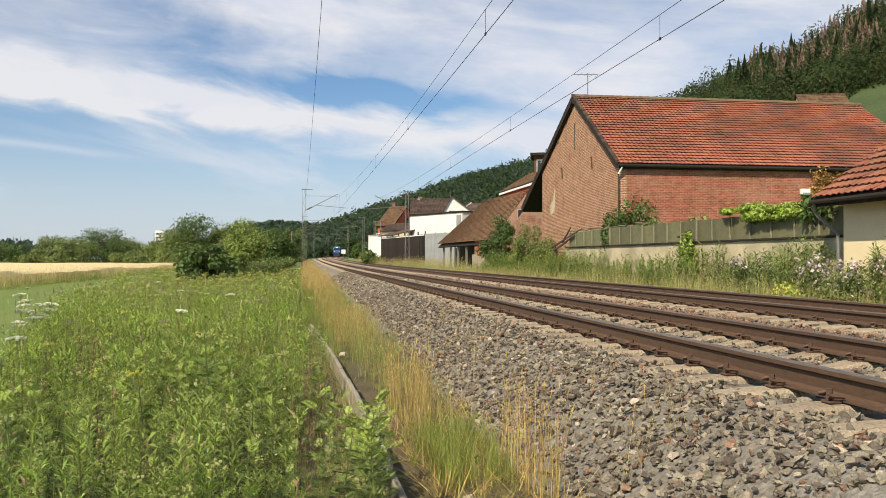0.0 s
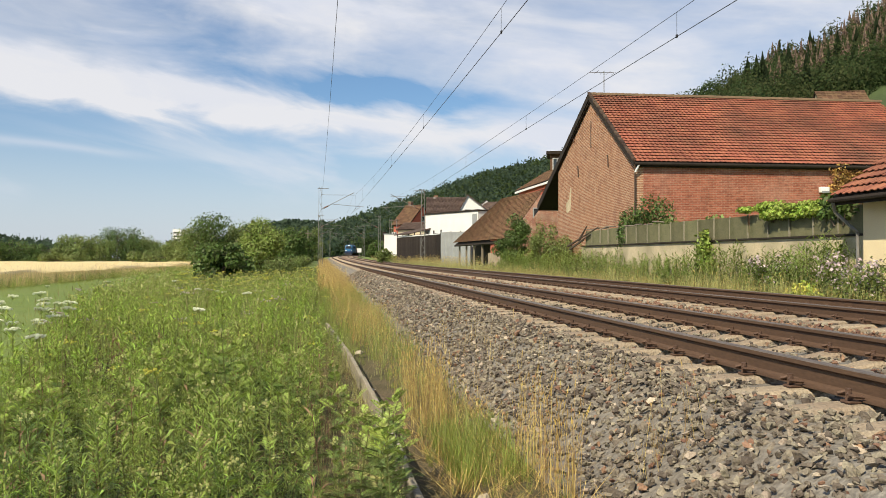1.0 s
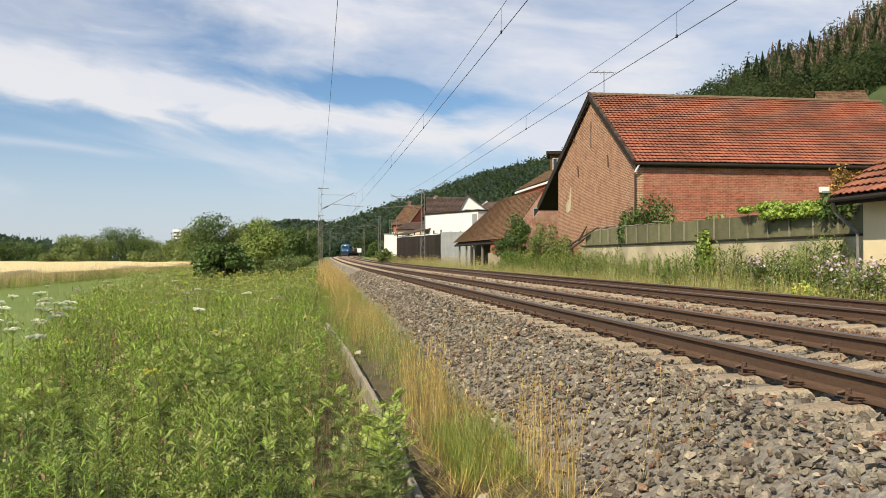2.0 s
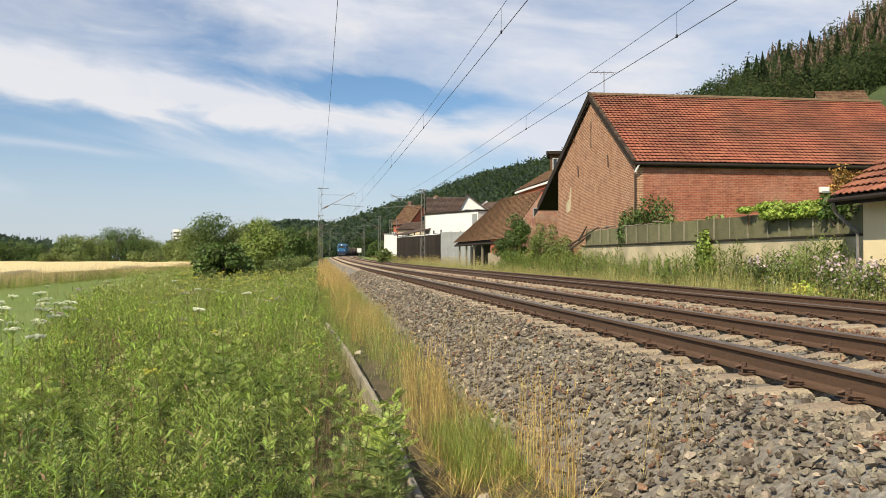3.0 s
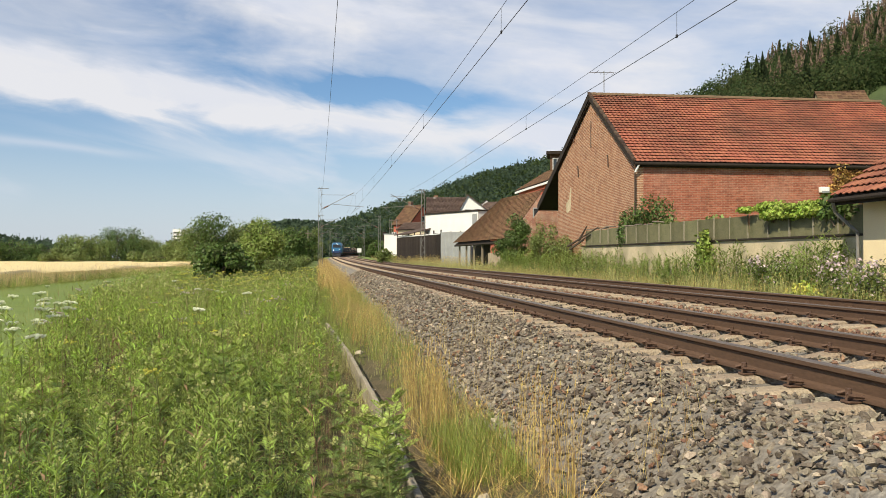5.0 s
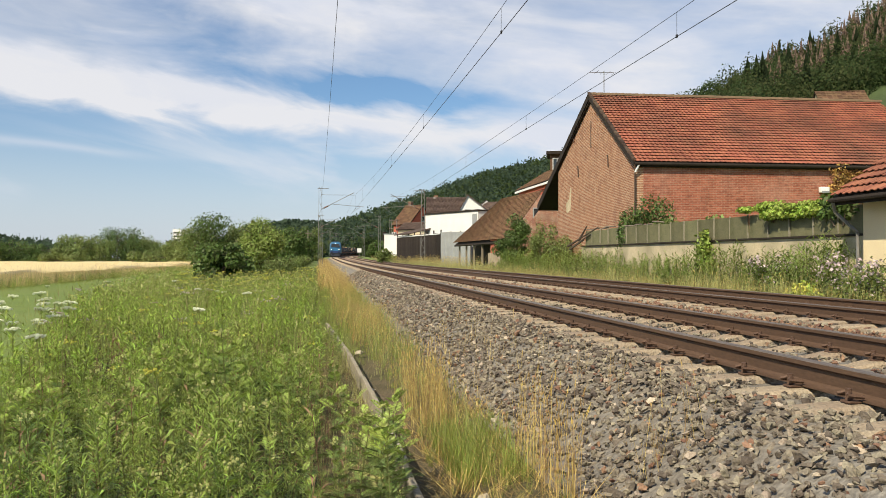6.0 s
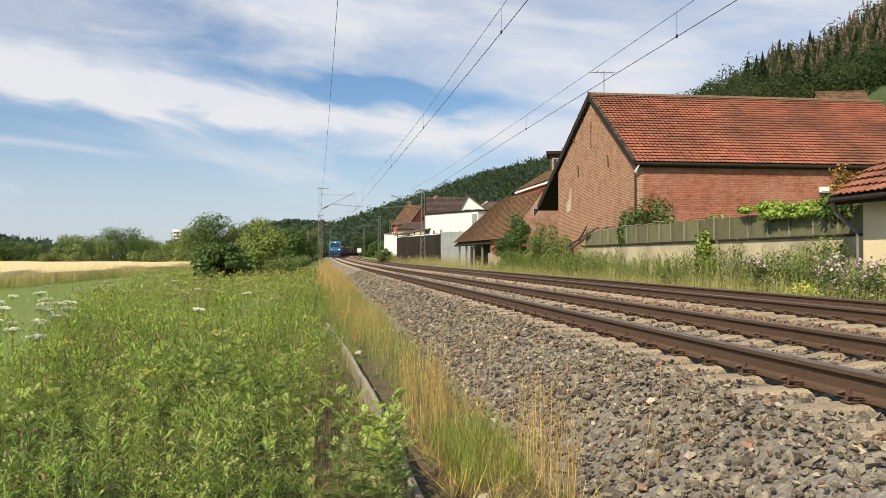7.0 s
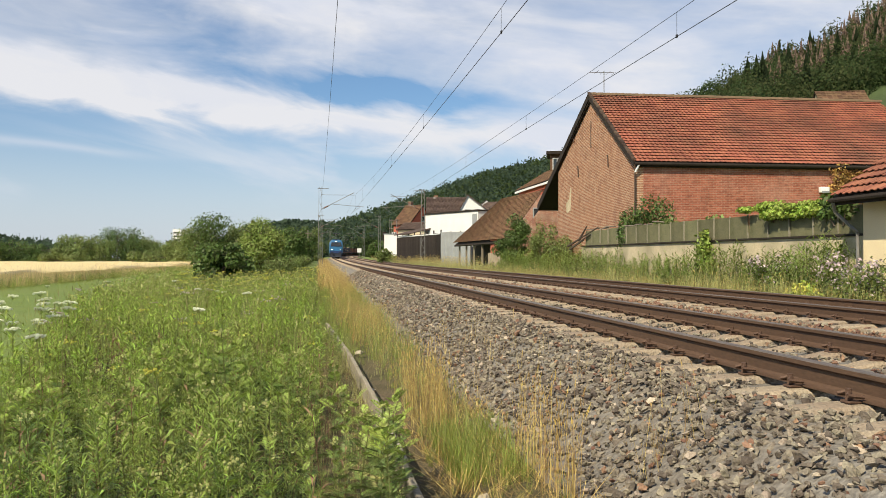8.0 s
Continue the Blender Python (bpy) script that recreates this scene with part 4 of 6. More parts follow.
for i, (way, dist, z0) in enumerate(((0.046, 330, 17), (0.060, 345, 20), (0.072, 335, 19), (0.052, 350, 21))):
    p = site(way, dist, 0)
    house("house", "small white house high on the wooded slope", p, -20 - 25 * i, 7, 6, z0 - 8, z0 + 1.5, z0 + 4.0, "white_paint", "tile_dark", gauge=0.8, tile=1.2, windows=((0, z0 - 1, 1.2, 1.3, "front"),), seed=40 + i)
house("house", "house with a brown roof up the hillside", site(0.485, 120, 0), -15, 6.6, 6, 5, 22.3, 25.0, "plaster_cream", "tile_brown", gauge=0.5, tile=0.7, windows=((0, 19.5, 1.1, 1.2, "front"),), seed=45)
ft = site(-0.3235, 900, 0)
tb = thing("tower_block", "distant white tower block above the trees", "tower block", pose(*ft, 0, 0, -10))
part("wall", box(-4.5, -4, -2, 4.5, 4, 31.5), M["white_paint"], tb)
part("roof_house", box(4.6, -3, -2, 9.0, 3, 24), M["grey_sheet"], tb)
for z in range(3, 29, 4):
    part("window_band", box(-3.6, -4.08, z, 3.6, -4.003, z + 1.6), M["glass"], tb)


# ---- concrete edging ----
def make_edging():
    d = thing("concrete_edging", "weathered concrete edging slabs on edge beside the path", "kerb")
    me = bpy.data.meshes.new("edging_slab")
    bm = box(-0.026, 0.006, -0.36, 0.026, 0.994, 0.0, 0.008)
    bm.to_mesh(me); bm.free(); me.materials.append(M["duct_concrete"])

    def line(y):
        return 0.60 - 0.0028 * max(0.0, y - 4) ** 1.9
    for i in range(15):
        y = 2.6 + i
        piece("edging_slab", me, d, pose(line(y), y, -0.70 + random.uniform(-0.015, 0.012), 0, random.uniform(-4, 4), math.degrees(math.atan2(line(y) - line(y + 1), 1.0)) + random.uniform(-0.5, 0.5)))


make_edging()



# ---- overhead line ----
MASTS = (88.0, 152.0, 214.0, 276.0, 338.0)


def gap(y):
    """Height of the catenary wire over the contact wire."""
    if y < 88:
        return 0.5 + 1.15 * ((y - 27) / 61) ** 2
    k = min(range(len(MASTS)), key=lambda i: abs(MASTS[i] + 31 - y))
    return 0.5 + 1.15 * ((y - MASTS[k] - 31) / 31) ** 2


def wire_mesh(name, points, r, sides=5):
    V, F = [], []
    for x, y, z in points:
        for i in range(sides):
            a = 2 * math.pi * i / sides
            V.append((x + r * math.cos(a), y, z + r * math.sin(a)))
    for j in range(len(points) - 1):
        for i in range(sides):
            k = (i + 1) % sides
            F.append((j * sides + i, j * sides + k, (j + 1) * sides + k, (j + 1) * sides + i))
    return mesh_from(name, V, F, M["wire"])


def make_wires(centre, swing, first, label):
    t = thing("overhead_line", label, "overhead line", group="overhead lines")
    ys = [-20 + 4 * i for i in range(95)]

    def stagger(y):
        return centre + swing * math.cos(math.pi * (y - 88) / 63) + bend(y)
    piece("contact_wire", wire_mesh("contact_wire", [(stagger(y), y, 5.50 + rise(y)) for y in ys], 0.0085), t)
    piece("catenary_wire", wire_mesh("catenary_wire", [(stagger(y), y, 5.50 + gap(y) + rise(y)) for y in ys], 0.0065), t)
    y = first
    while y < 330:
        if all(abs(y - m) > 2.5 for m in MASTS):
            d = part("dropper", rod((stagger(y), y, 5.5 + rise(y)), (stagger(y), y, 5.5 + gap(y) + rise(y)), 0.005, 4), M["wire"], t)
            if y < 90:
                part("dropper_clamp", box(stagger(y) - 0.015, y - 0.03, 5.475 + rise(y), stagger(y) + 0.015, y + 0.03, 5.54 + rise(y)), M["wire"], d)
        y += 12.98
    return t


make_wires(3.79, -0.09, 4.10, "copper contact and catenary wires over the near track")
make_wires(7.90, 0.2, 3.82, "copper contact and catenary wires over the far track")
fw = thing("feeder_line", "single feeder wire slung along the masts", "overhead line")
piece("feeder_wire", wire_mesh("feeder_wire", [(0.52 + bend(y), y, 7.95 - 0.5 * max(0.0, 1 - ((y - 44) / 44) ** 2) if y < 88 else 7.95 + rise(y)) for y in [-20 + 4 * i for i in range(95)]], 0.008), fw)


def make_mast(x, y, side):
    """A lattice steel mast with its cantilever; side: +1 reaches to the right."""
    t = thing("catenary_mast", "grey lattice steel overhead-line mast with a cantilever arm", "mast", pose(x + bend(y), y, rise(y)), "catenary masts")
    H, w = 8.15, 0.19
    for sx in (-1, 1):
        for sy in (-1, 1):
            part("leg", rod((sx * w * 1.3, sy * w * 1.3, -1.0), (sx * w * 0.75, sy * w * 0.75, H), 0.024, 4), M["galv"], t)
    bm = bmesh.new()
    n = 12
    for i in range(n):
        z0, z1 = -0.8 + (H + 0.8) * i / n, -0.8 + (H + 0.8) * (i + 1) / n
        a, b = w * (1.3 - 0.55 * i / n), w * (1.3 - 0.55 * (i + 1) / n)
        s = 1 if i % 2 else -1
        for q in (-1, 1):
            add_rod(bm, (s * a, q * a, z0), (-s * b, q * b, z1), 0.012, 4)
            add_rod(bm, (q * a, s * a, z0), (q * b, -s * b, z1), 0.012, 4)
    part("lattice", bm, M["galv"], t)
    part("base", box(-0.45, -0.45, -1.4, 0.45, 0.45, -0.85, 0.03), M["concrete"], t)
    part("arm", rod((0.1 * side, 0, 5.75), (3.55 * side, 0, 7.55), 0.032, 6), M["galv"], t)
    part("insulator", rod((0.35 * side, 0, 5.88), (0.85 * side, 0, 6.14), 0.075, 8), M["insulator"], t)
    part("tie", rod((0.1 * side, 0, 7.3), (3.55 * side, 0, 7.3), 0.02, 5), M["galv"], t)
    part("registration_arm", rod((1.2 * side, 0, 6.32), (4.6 * side, 0, 6.05), 0.025, 5), M["galv"], t)
    part("steady_arm", rod((4.2 * side, 0, 6.05), (3.5 * side, 0, 5.53), 0.016, 5), M["galv"], t)
    part("top_bracket", rod((-0.3 * side, 0, 7.98), (0.9 * side, 0, 7.98), 0.03, 5), M["galv"], t)
    return t


for y in MASTS:
    make_mast(0.28, y, 1)
    make_mast(11.45, y + 1.5, -1)
# signal and small signs near the bend
sg = thing("signal", "railway colour light signal on a post", "signal", pose(11.3, 140, 0.3))
part("post", rod((0, 0, -0.8), (0, 0, 4.6), 0.09, 6), M["galv"], sg)
part("head", box(-0.35, -0.12, 3.2, 0.35, 0.12, 4.8, 0.03), M["board_dark"], sg)
part("platform", box(-0.5, -0.1, 2.3, 0.8, 0.7, 2.4), M["galv"], sg)
part("box", box(-0.3, -0.25, 1.0, 0.4, 0.2, 1.7, 0.02), M["white_paint"], sg)
sn = thing("track_sign", "white rectangular sign on a short post", "sign", pose(*foot_xy((10.83, 215.85, 2.21)), 0, 0, 0, -5))
part("post", rod((0, 0, -0.8), (0, 0, 2.0), 0.05, 6), M["galv"], sn)
part("board", box(-0.55, -0.04, 2.0, 0.55, 0.02, 3.1, 0.01), M["white_paint"], sn)


for k_ in ((-1.75, 152.01, 0.73), (-1.14, 167.09, 0.73)):
    up_ = thing("wooden_pole", "slim weathered wooden pole beside the line", "pole", pose(k_[0], k_[1], -0.9), "poles by the line")
    part("pole", rod((0, 0, -0.2), (0, 0, 6.6), 0.11, 8, 0.08), M["grey_wood"], up_)
    part("cross_bar", box(-0.5, -0.04, 5.9, 0.5, 0.04, 6.02), M["grey_wood"], up_)


# ---- freight train ----
def make_loco():
    t = thing("locomotive", "blue electric freight locomotive with lit headlights", "locomotive")
    L = 18.9
    # y = 0 at the front buffers, body runs to +y
    prof = ((-1.49, 1.0), (-1.49, 2.9), (-1.36, 3.55), (-1.05, 3.95), (1.05, 3.95), (1.36, 3.55), (1.49, 2.9), (1.49, 1.0))
    bm = bmesh.new()
    rings = []
    for y, f in ((0.55, 0.0), (0.72, 0.35), (1.6, 1.0), (L - 1.6, 1.0), (L - 0.72, 0.35), (L - 0.55, 0.0)):
        ring = []
        for x, z in prof:
            k = 0.90 + 0.10 * f
            set_back = 0.0 if z < 2.3 else (z - 2.3) * 0.32
            yy = y + (set_back if y < L / 2 else -set_back) * (1 - f)
            ring.append(bm.verts.new((x * k, yy, z if z < 3.5 else z - 0.22 * (1 - f))))
        rings.append(ring)
    for a, b in zip(rings, rings[1:]):
        for i in range(len(prof)):
            j = (i + 1) % len(prof)
            bm.faces.new((a[i], b[i], b[j], a[j]))
    bm.faces.new(rings[0]); bm.faces.new(rings[-1][::-1])
    bmesh.ops.recalc_face_normals(bm, faces=bm.faces[:])
    body = part("body", bm, M["loco_blue"], t)
    part("windscreen", prism([(-1.20, 0.62, 2.50), (1.20, 0.62, 2.50), (1.02, 0.88, 3.40), (-1.02, 0.88, 3.40)], (0, 0.08, 0)), M["glass"], body, "dark cab windscreen")
    part("front_band", box(-1.36, 0.49, 1.02, 1.36, 0.56, 1.50, 0.02), M["loco_navy"], body, "dark navy lower front")
    part("side_band", box(-1.52, 1.8, 1.0, -1.495, L - 1.8, 1.5), M["loco_navy"], body)
    part("side_band", box(1.495, 1.8, 1.0, 1.52, L - 1.8, 1.5), M["loco_navy"], body)
    for s in (-1, 1):
        part("grille", box(s * 1.5 - 0.012, 4.5, 2.6, s * 1.5 + 0.012, L - 4.5, 3.3), M["loco_dark"], body)
        part("cab_window", box(s * 1.46 - 0.03, 1.9, 2.4, s * 1.46 + 0.03, 2.7, 3.1), M["glass"], body)
    for x in (-0.98, 0.98):
        hl = part("headlight", box(x - 0.24, 0.44, 1.66, x + 0.24, 0.53, 1.96, 0.02), M["loco_dark"], t)
        part("lens", rod((x, 0.42, 1.81), (x, 0.46, 1.81), 0.085, 10), M["lamp_white"], hl)
    hl = part("headlight", box(-0.18, 0.86, 3.45, 0.18, 1.02, 3.66, 0.02), M["loco_dark"], t)
    part("lens", rod((0, 0.84, 3.55), (0, 0.88, 3.55), 0.09, 10), M["lamp_white"], hl)
    part("underframe", box(-1.40, 0.45, 0.72, 1.40, L - 0.45, 1.0), M["loco_dark"], t)
    part("snow_plough", prism([(-1.25, 0.30, 0.15), (1.25, 0.30, 0.15), (1.25, 0.45, 0.72), (-1.25, 0.45, 0.72)], (0, 0.08, 0)), M["loco_dark"], t)
    for x in (-0.875, 0.875):
        b = part("buffer", rod((x, 0.0, 1.05), (x, 0.05, 1.05), 0.24, 10), M["loco_dark"], t)
        part("shank", rod((x, 0.05, 1.05), (x, 0.5, 1.05), 0.10, 8), M["loco_dark"], b)
    part("roof_gear", box(-0.8, 3.4, 3.95, 0.8, L - 3.4, 4.15, 0.03), M["loco_dark"], t)
    for yc in (4.0, L - 4.0):
        bg = part("bogie", box(-1.2, yc - 1.9, 0.35, 1.2, yc + 1.9, 0.75, 0.03), M["loco_dark"], t)
        for dy in (-1.3, 1.3):
            part("wheelset", rod((-0.82, yc + dy, 0.62), (0.82, yc + dy, 0.62), 0.62, 16), M["clip_steel"], bg)
    pg = part("pantograph", rod((0, 3.4, 4.15), (0, 5.0, 4.85), 0.07, 5), M["loco_dark"], t)
    part("upper_arm", rod((0, 5.0, 4.85), (0, 3.9, 5.42), 0.06, 5), M["loco_dark"], pg)
    part("collector", rod((-0.85, 3.9, 5.45), (0.85, 3.9, 5.45), 0.06, 5), M["loco_dark"], pg)
    return t


def make_wagon(loaded, seed):
    rng = random.Random(seed)
    L = 14.0
    t = thing("flat_wagon", "brown flat wagon with stakes and a mixed tan load" if loaded else "long brown freight wagon with low sides", "wagon", group="freight wagons")
    part("deck", box(-1.35, 0.3, 1.0, 1.35, L - 0.3, 1.22, 0.02), M["wagon_brown"], t)
    part("sill", box(-1.2, 0.3, 0.78, 1.2, L - 0.3, 0.997), M["loco_dark"], t)
    for yc in (2.4, L - 2.4):
        bg = part("bogie", box(-1.15, yc - 1.3, 0.30, 1.15, yc + 1.3, 0.72, 0.03), M["loco_dark"], t)
        for dy in (-0.9, 0.9):
            part("wheelset", rod((-0.82, yc + dy, 0.46), (0.82, yc + dy, 0.46), 0.46, 14), M["clip_steel"], bg)
    for x in (-1.33, 1.33):
        for i in range(8):
            part("stake", box(x - 0.05, 0.7 + 1.78 * i, 1.22, x + 0.05, 0.82 + 1.78 * i, 2.7 if loaded else 2.2), M["loco_dark"], t)
        if not loaded:
            part("side", box(x - 0.04, 0.4, 1.225, x + 0.04, L - 0.4, 2.55), M["wagon_brown"], t)
    if loaded:
        for i in range(7):
            bm = bmesh.new()
            y = 0.95 + 1.78 * i
            for k in range(9):
                x, z = rng.uniform(-1.22, 1.22), 1.38 + 0.17 * k
                add_rod(bm, (x, y, z), (x + rng.uniform(-0.1, 0.1), y + 1.55, z + rng.uniform(-0.05, 0.05)), 0.16, 5)
            part("load_bundle", bm, M["load_tan"] if i % 3 else M["loco_dark"], t, "bundle of pale timber")
    return t


TRAIN = [(make_loco(), 0.0, 18.9)]
at_y = 19.4
for i in range(13):
    TRAIN.append((make_wagon(i < 7, i), at_y, 14.0))
    at_y += 14.6



# ---- woods and hills ----
def leaf_cloud(n, size, rng, squash=0.9):
    """n small leaf clumps on and in an uneven crown of unit size: triangles turned all ways."""
    lobes = np.clip(rng.normal(0, 0.34, (9, 3)), -0.55, 0.55)
    lobes[:, 2] *= 0.8
    c = lobes[rng.integers(0, 9, n)]
    d = rng.normal(0, 1, (n, 3))
    d /= np.linalg.norm(d, axis=1)[:, None]
    p = c + d * (0.50 * rng.uniform(0.55, 1.0, n) ** 0.6)[:, None]
    p[:, 2] *= squash
    u = rng.normal(0, 1, (n, 3)); u /= np.linalg.norm(u, axis=1)[:, None]
    w = np.cross(u, d + 0.6 * rng.normal(0, 1, (n, 3))); w /= np.linalg.norm(w, axis=1)[:, None] + 1e-9
    s = size * rng.uniform(0.6, 1.3, n)[:, None]
    V = np.stack([p - u * s * 0.7 - w * s * 0.4, p + u * s * 0.7 - w * s * 0.35, p + u * s * 0.1 + w * s * 0.8], 1).reshape(-1, 3)
    F = np.arange(3 * n).reshape(-1, 3)
    return V, F


def conifer(n, rng):
    """A slim spruce of unit height: drooping whorls of sprays round a stem."""
    z = rng.uniform(0.22, 1.0, n)
    a = rng.uniform(0, 2 * np.pi, n)
    r = (1.02 - z) * 0.20 * rng.uniform(0.45, 1.2, n)
    tip = np.stack([np.cos(a) * r, np.sin(a) * r, z - 0.05], 1)
    root = np.stack([np.cos(a) * 0.01, np.sin(a) * 0.01, z], 1)
    side = np.stack([-np.sin(a), np.cos(a), np.zeros(n)], 1) * (0.014 + 0.10 * r)[:, None]
    V = np.stack([root, tip - side * 0.8 + [0, 0, 0.015], tip - [0, 0, 0.02], tip + side * 0.8 + [0, 0, 0.015]], 1).reshape(-1, 3)
    k = np.arange(n) * 4
    F = np.concatenate([np.stack([k, k + 1, k + 2], 1), np.stack([k, k + 2, k + 3], 1)])
    stem = np.array([(-0.012, 0, 0), (0.012, 0, 0), (0, 0, 0.98), (0, -0.012, 0), (0, 0.012, 0), (0, 0, 0.98)])
    return np.concatenate([V, stem]), np.concatenate([F, np.array([(0, 1, 2), (3, 4, 5)]) + 4 * n])


def woods(name, spots, size, kinds, label, seed, leaves=110, clump=0.26):
    """A far wood in one mesh. spots: (n, 3) places; kinds: rows of (share, 'broad' or 'spruce', material)."""
    rng = np.random.default_rng(seed)
    temps = []
    for share, kind, mat in kinds:
        for _ in range(4):
            temps.append((share / 4, kind, leaf_cloud(leaves, clump, rng, 1.0) if kind == "broad" else conifer(leaves, rng), mat))
    w = np.array([t[0] for t in temps])
    pick = rng.choice(len(temps), len(spots), p=w / w.sum())
    mats = []
    for t in temps:
        if t[3] not in mats:
            mats.append(t[3])
    blocks = []
    for k, (_, kind, (VT, FT), mat) in enumerate(temps):
        s = spots[pick == k]
        if len(s) == 0:
            continue
        sz = size * rng.uniform(0.75, 1.25, len(s))
        pl = s.copy()
        if kind == "broad":
            pl[:, 2] += sz * 0.55
            V, F = scatter(VT, FT, pl, rng.uniform(0, 6.28, len(s)), sz, heights=rng.uniform(0.9, 1.25, len(s)))
        else:
            V, F = scatter(VT, FT, pl, rng.uniform(0, 6.28, len(s)), sz * 1.9)
        blocks.append((V, F, mats.index(mat)))
    V, F, I = joined(blocks)
    return tagged(new(name, mesh_from(name, V, F, [M[m] for m in mats], I)), label, "trees", kind="stuff")


def hill(name, bearings, heights, near, far, label, mat, cols=40, rows=14):
    """A wooded slope: rises from the valley floor at distance near to its crest at distance far."""
    V, F = [], []
    bs = np.linspace(bearings[0], bearings[-1], cols)
    for j in range(rows + 3):
        t = j / rows
        for b in bs:
            d = near + (far - near) * min(t, 1.0) + max(0.0, t - 1) * 300
            s = min(t, 1.0)
            h = float(np.interp(b, bearings, heights)) * (s ** 0.9 if t <= 1 else 1.0 - (t - 1) * 0.6)
            h += 3.5 * min(1, s * 2) * noise.noise((b * 9, d * 0.012, 1.0))
            V.append(site(b, d, h - 1.5 if j else -3.0))
    for j in range(rows + 2):
        for i in range(cols - 1):
            a = j * cols + i
            F.append((a, a + 1, a + cols + 1, a + cols))
    tagged(new(name, mesh_from(name, V, F, mat, smooth=True)), label, "hill", kind="structure")

    def spots(n, seed, lo=0.05, hi=1.0, b0=None, b1=None):
        rng = np.random.default_rng(seed)
        out = []
        for _ in range(n):
            b = rng.uniform(bearings[0] if b0 is None else b0, bearings[-1] if b1 is None else b1)
            s = rng.uniform(lo, hi)
            d = near + (far - near) * s
            h = float(np.interp(b, bearings, heights)) * s ** 0.9 + 3.5 * min(1, s * 2) * noise.noise((b * 9, d * 0.012, 1.0))
            out.append(site(b, d, h - 1.5))
        return np.array(out)
    return spots


M["hill_floor"] = surface("hill_floor", (0.04, 0.06, 0.022), (0.07, 0.10, 0.036), 0.08, 0.95, 0.3, 2.0)
s1 = hill("hill_east", (0.16, 0.294, 0.363, 0.425, 0.48, 0.54, 0.75, 1.2), (28, 46, 55, 62, 69, 78, 98, 105), 95, 270, "steep wooded hillside above the village", M["hill_floor"])
woods("hillside_wood", s1(310, 11, 0.48, 1.0, 0.27, 0.62), 6.4, ((0.54, "broad", "leaf_wood"), (0.41, "broad", "leaf_hill"), (0.05, "spruce", "needle")), "mixed dark green wood on the steep hillside", 12, 900, 0.058)
woods("dead_spruces", s1(230, 13, 0.60, 1.0, 0.39, 0.66), 5.6, ((0.66, "spruce", "needle_dead"), (0.34, "spruce", "needle")), "brown dying spruces along the hill's crest", 14, 200)
s2 = hill("hill_ridge", (-0.20, -0.16, -0.127, -0.10, -0.02, 0.045, 0.083, 0.114, 0.149, 0.30, 0.6), (-2, 10, 23, 28, 48, 62, 67, 72, 82, 100, 112), 330, 640, "long wooded ridge behind the village", M["hill_floor"], 60)
woods("ridge_wood", s2(3300, 15, 0.05, 1.0, -0.2, 0.175), 5.2, ((0.45, "broad", "leaf_wood"), (0.52, "broad", "leaf_haze"), (0.03, "spruce", "needle")), "dark green wood covering the long ridge", 16, 72, 0.205)
s3 = hill("hill_far", (-0.36, -0.29, -0.22, -0.18, -0.05, 0.1), (-2, 20, 62, 64, 60, 60), 1200, 1700, "distant wooded hill closing the valley", M["hill_floor"])
woods("far_wood", s3(1100, 17), 12, ((1.0, "broad", "leaf_haze"),), "hazy distant wood across the valley", 18, 50, 0.32)
s4 = hill("hill_west", (-1.2, -0.8, -0.54, -0.50, -0.46, -0.42), (40, 30, 19, 16, 8, -2), 700, 950, "distant low wooded hill beyond the fields", M["hill_floor"])
woods("west_wood", s4(900, 19), 7, ((0.85, "broad", "leaf_haze"), (0.15, "spruce", "leaf_haze")), "hazy wood on the low western hill", 20, 50, 0.30)



# ---- ballast stones ----
def stone_template(rng):
    """An angular broken stone: a coarse ball cut by random planes."""
    p = (1 + 5 ** 0.5) / 2
    V = np.array([(-1, p, 0), (1, p, 0), (-1, -p, 0), (1, -p, 0), (0, -1, p), (0, 1, p), (0, -1, -p), (0, 1, -p), (p, 0, -1), (p, 0, 1), (-p, 0, -1), (-p, 0, 1)], float)
    V /= np.linalg.norm(V[0])
    F = np.array([(0, 11, 5), (0, 5, 1), (0, 1, 7), (0, 7, 10), (0, 10, 11), (1, 5, 9), (5, 11, 4), (11, 10, 2), (10, 7, 6), (7, 1, 8), (3, 9, 4), (3, 4, 2), (3, 2, 6), (3, 6, 8), (3, 8, 9), (4, 9, 5), (2, 4, 11), (6, 2, 10), (8, 6, 7), (9, 8, 1)])
    for _ in range(9):
        n = rng.normal(0, 1, 3); n /= np.linalg.norm(n)
        d = V @ n
        cut = rng.uniform(0.25, 0.62)
        V = V - np.outer(np.maximum(0, d - cut), n)
    V *= np.array([1.18, rng.uniform(0.85, 1.15), rng.uniform(0.6, 0.95)])
    V += rng.normal(0, 0.04, V.shape)
    return V, F


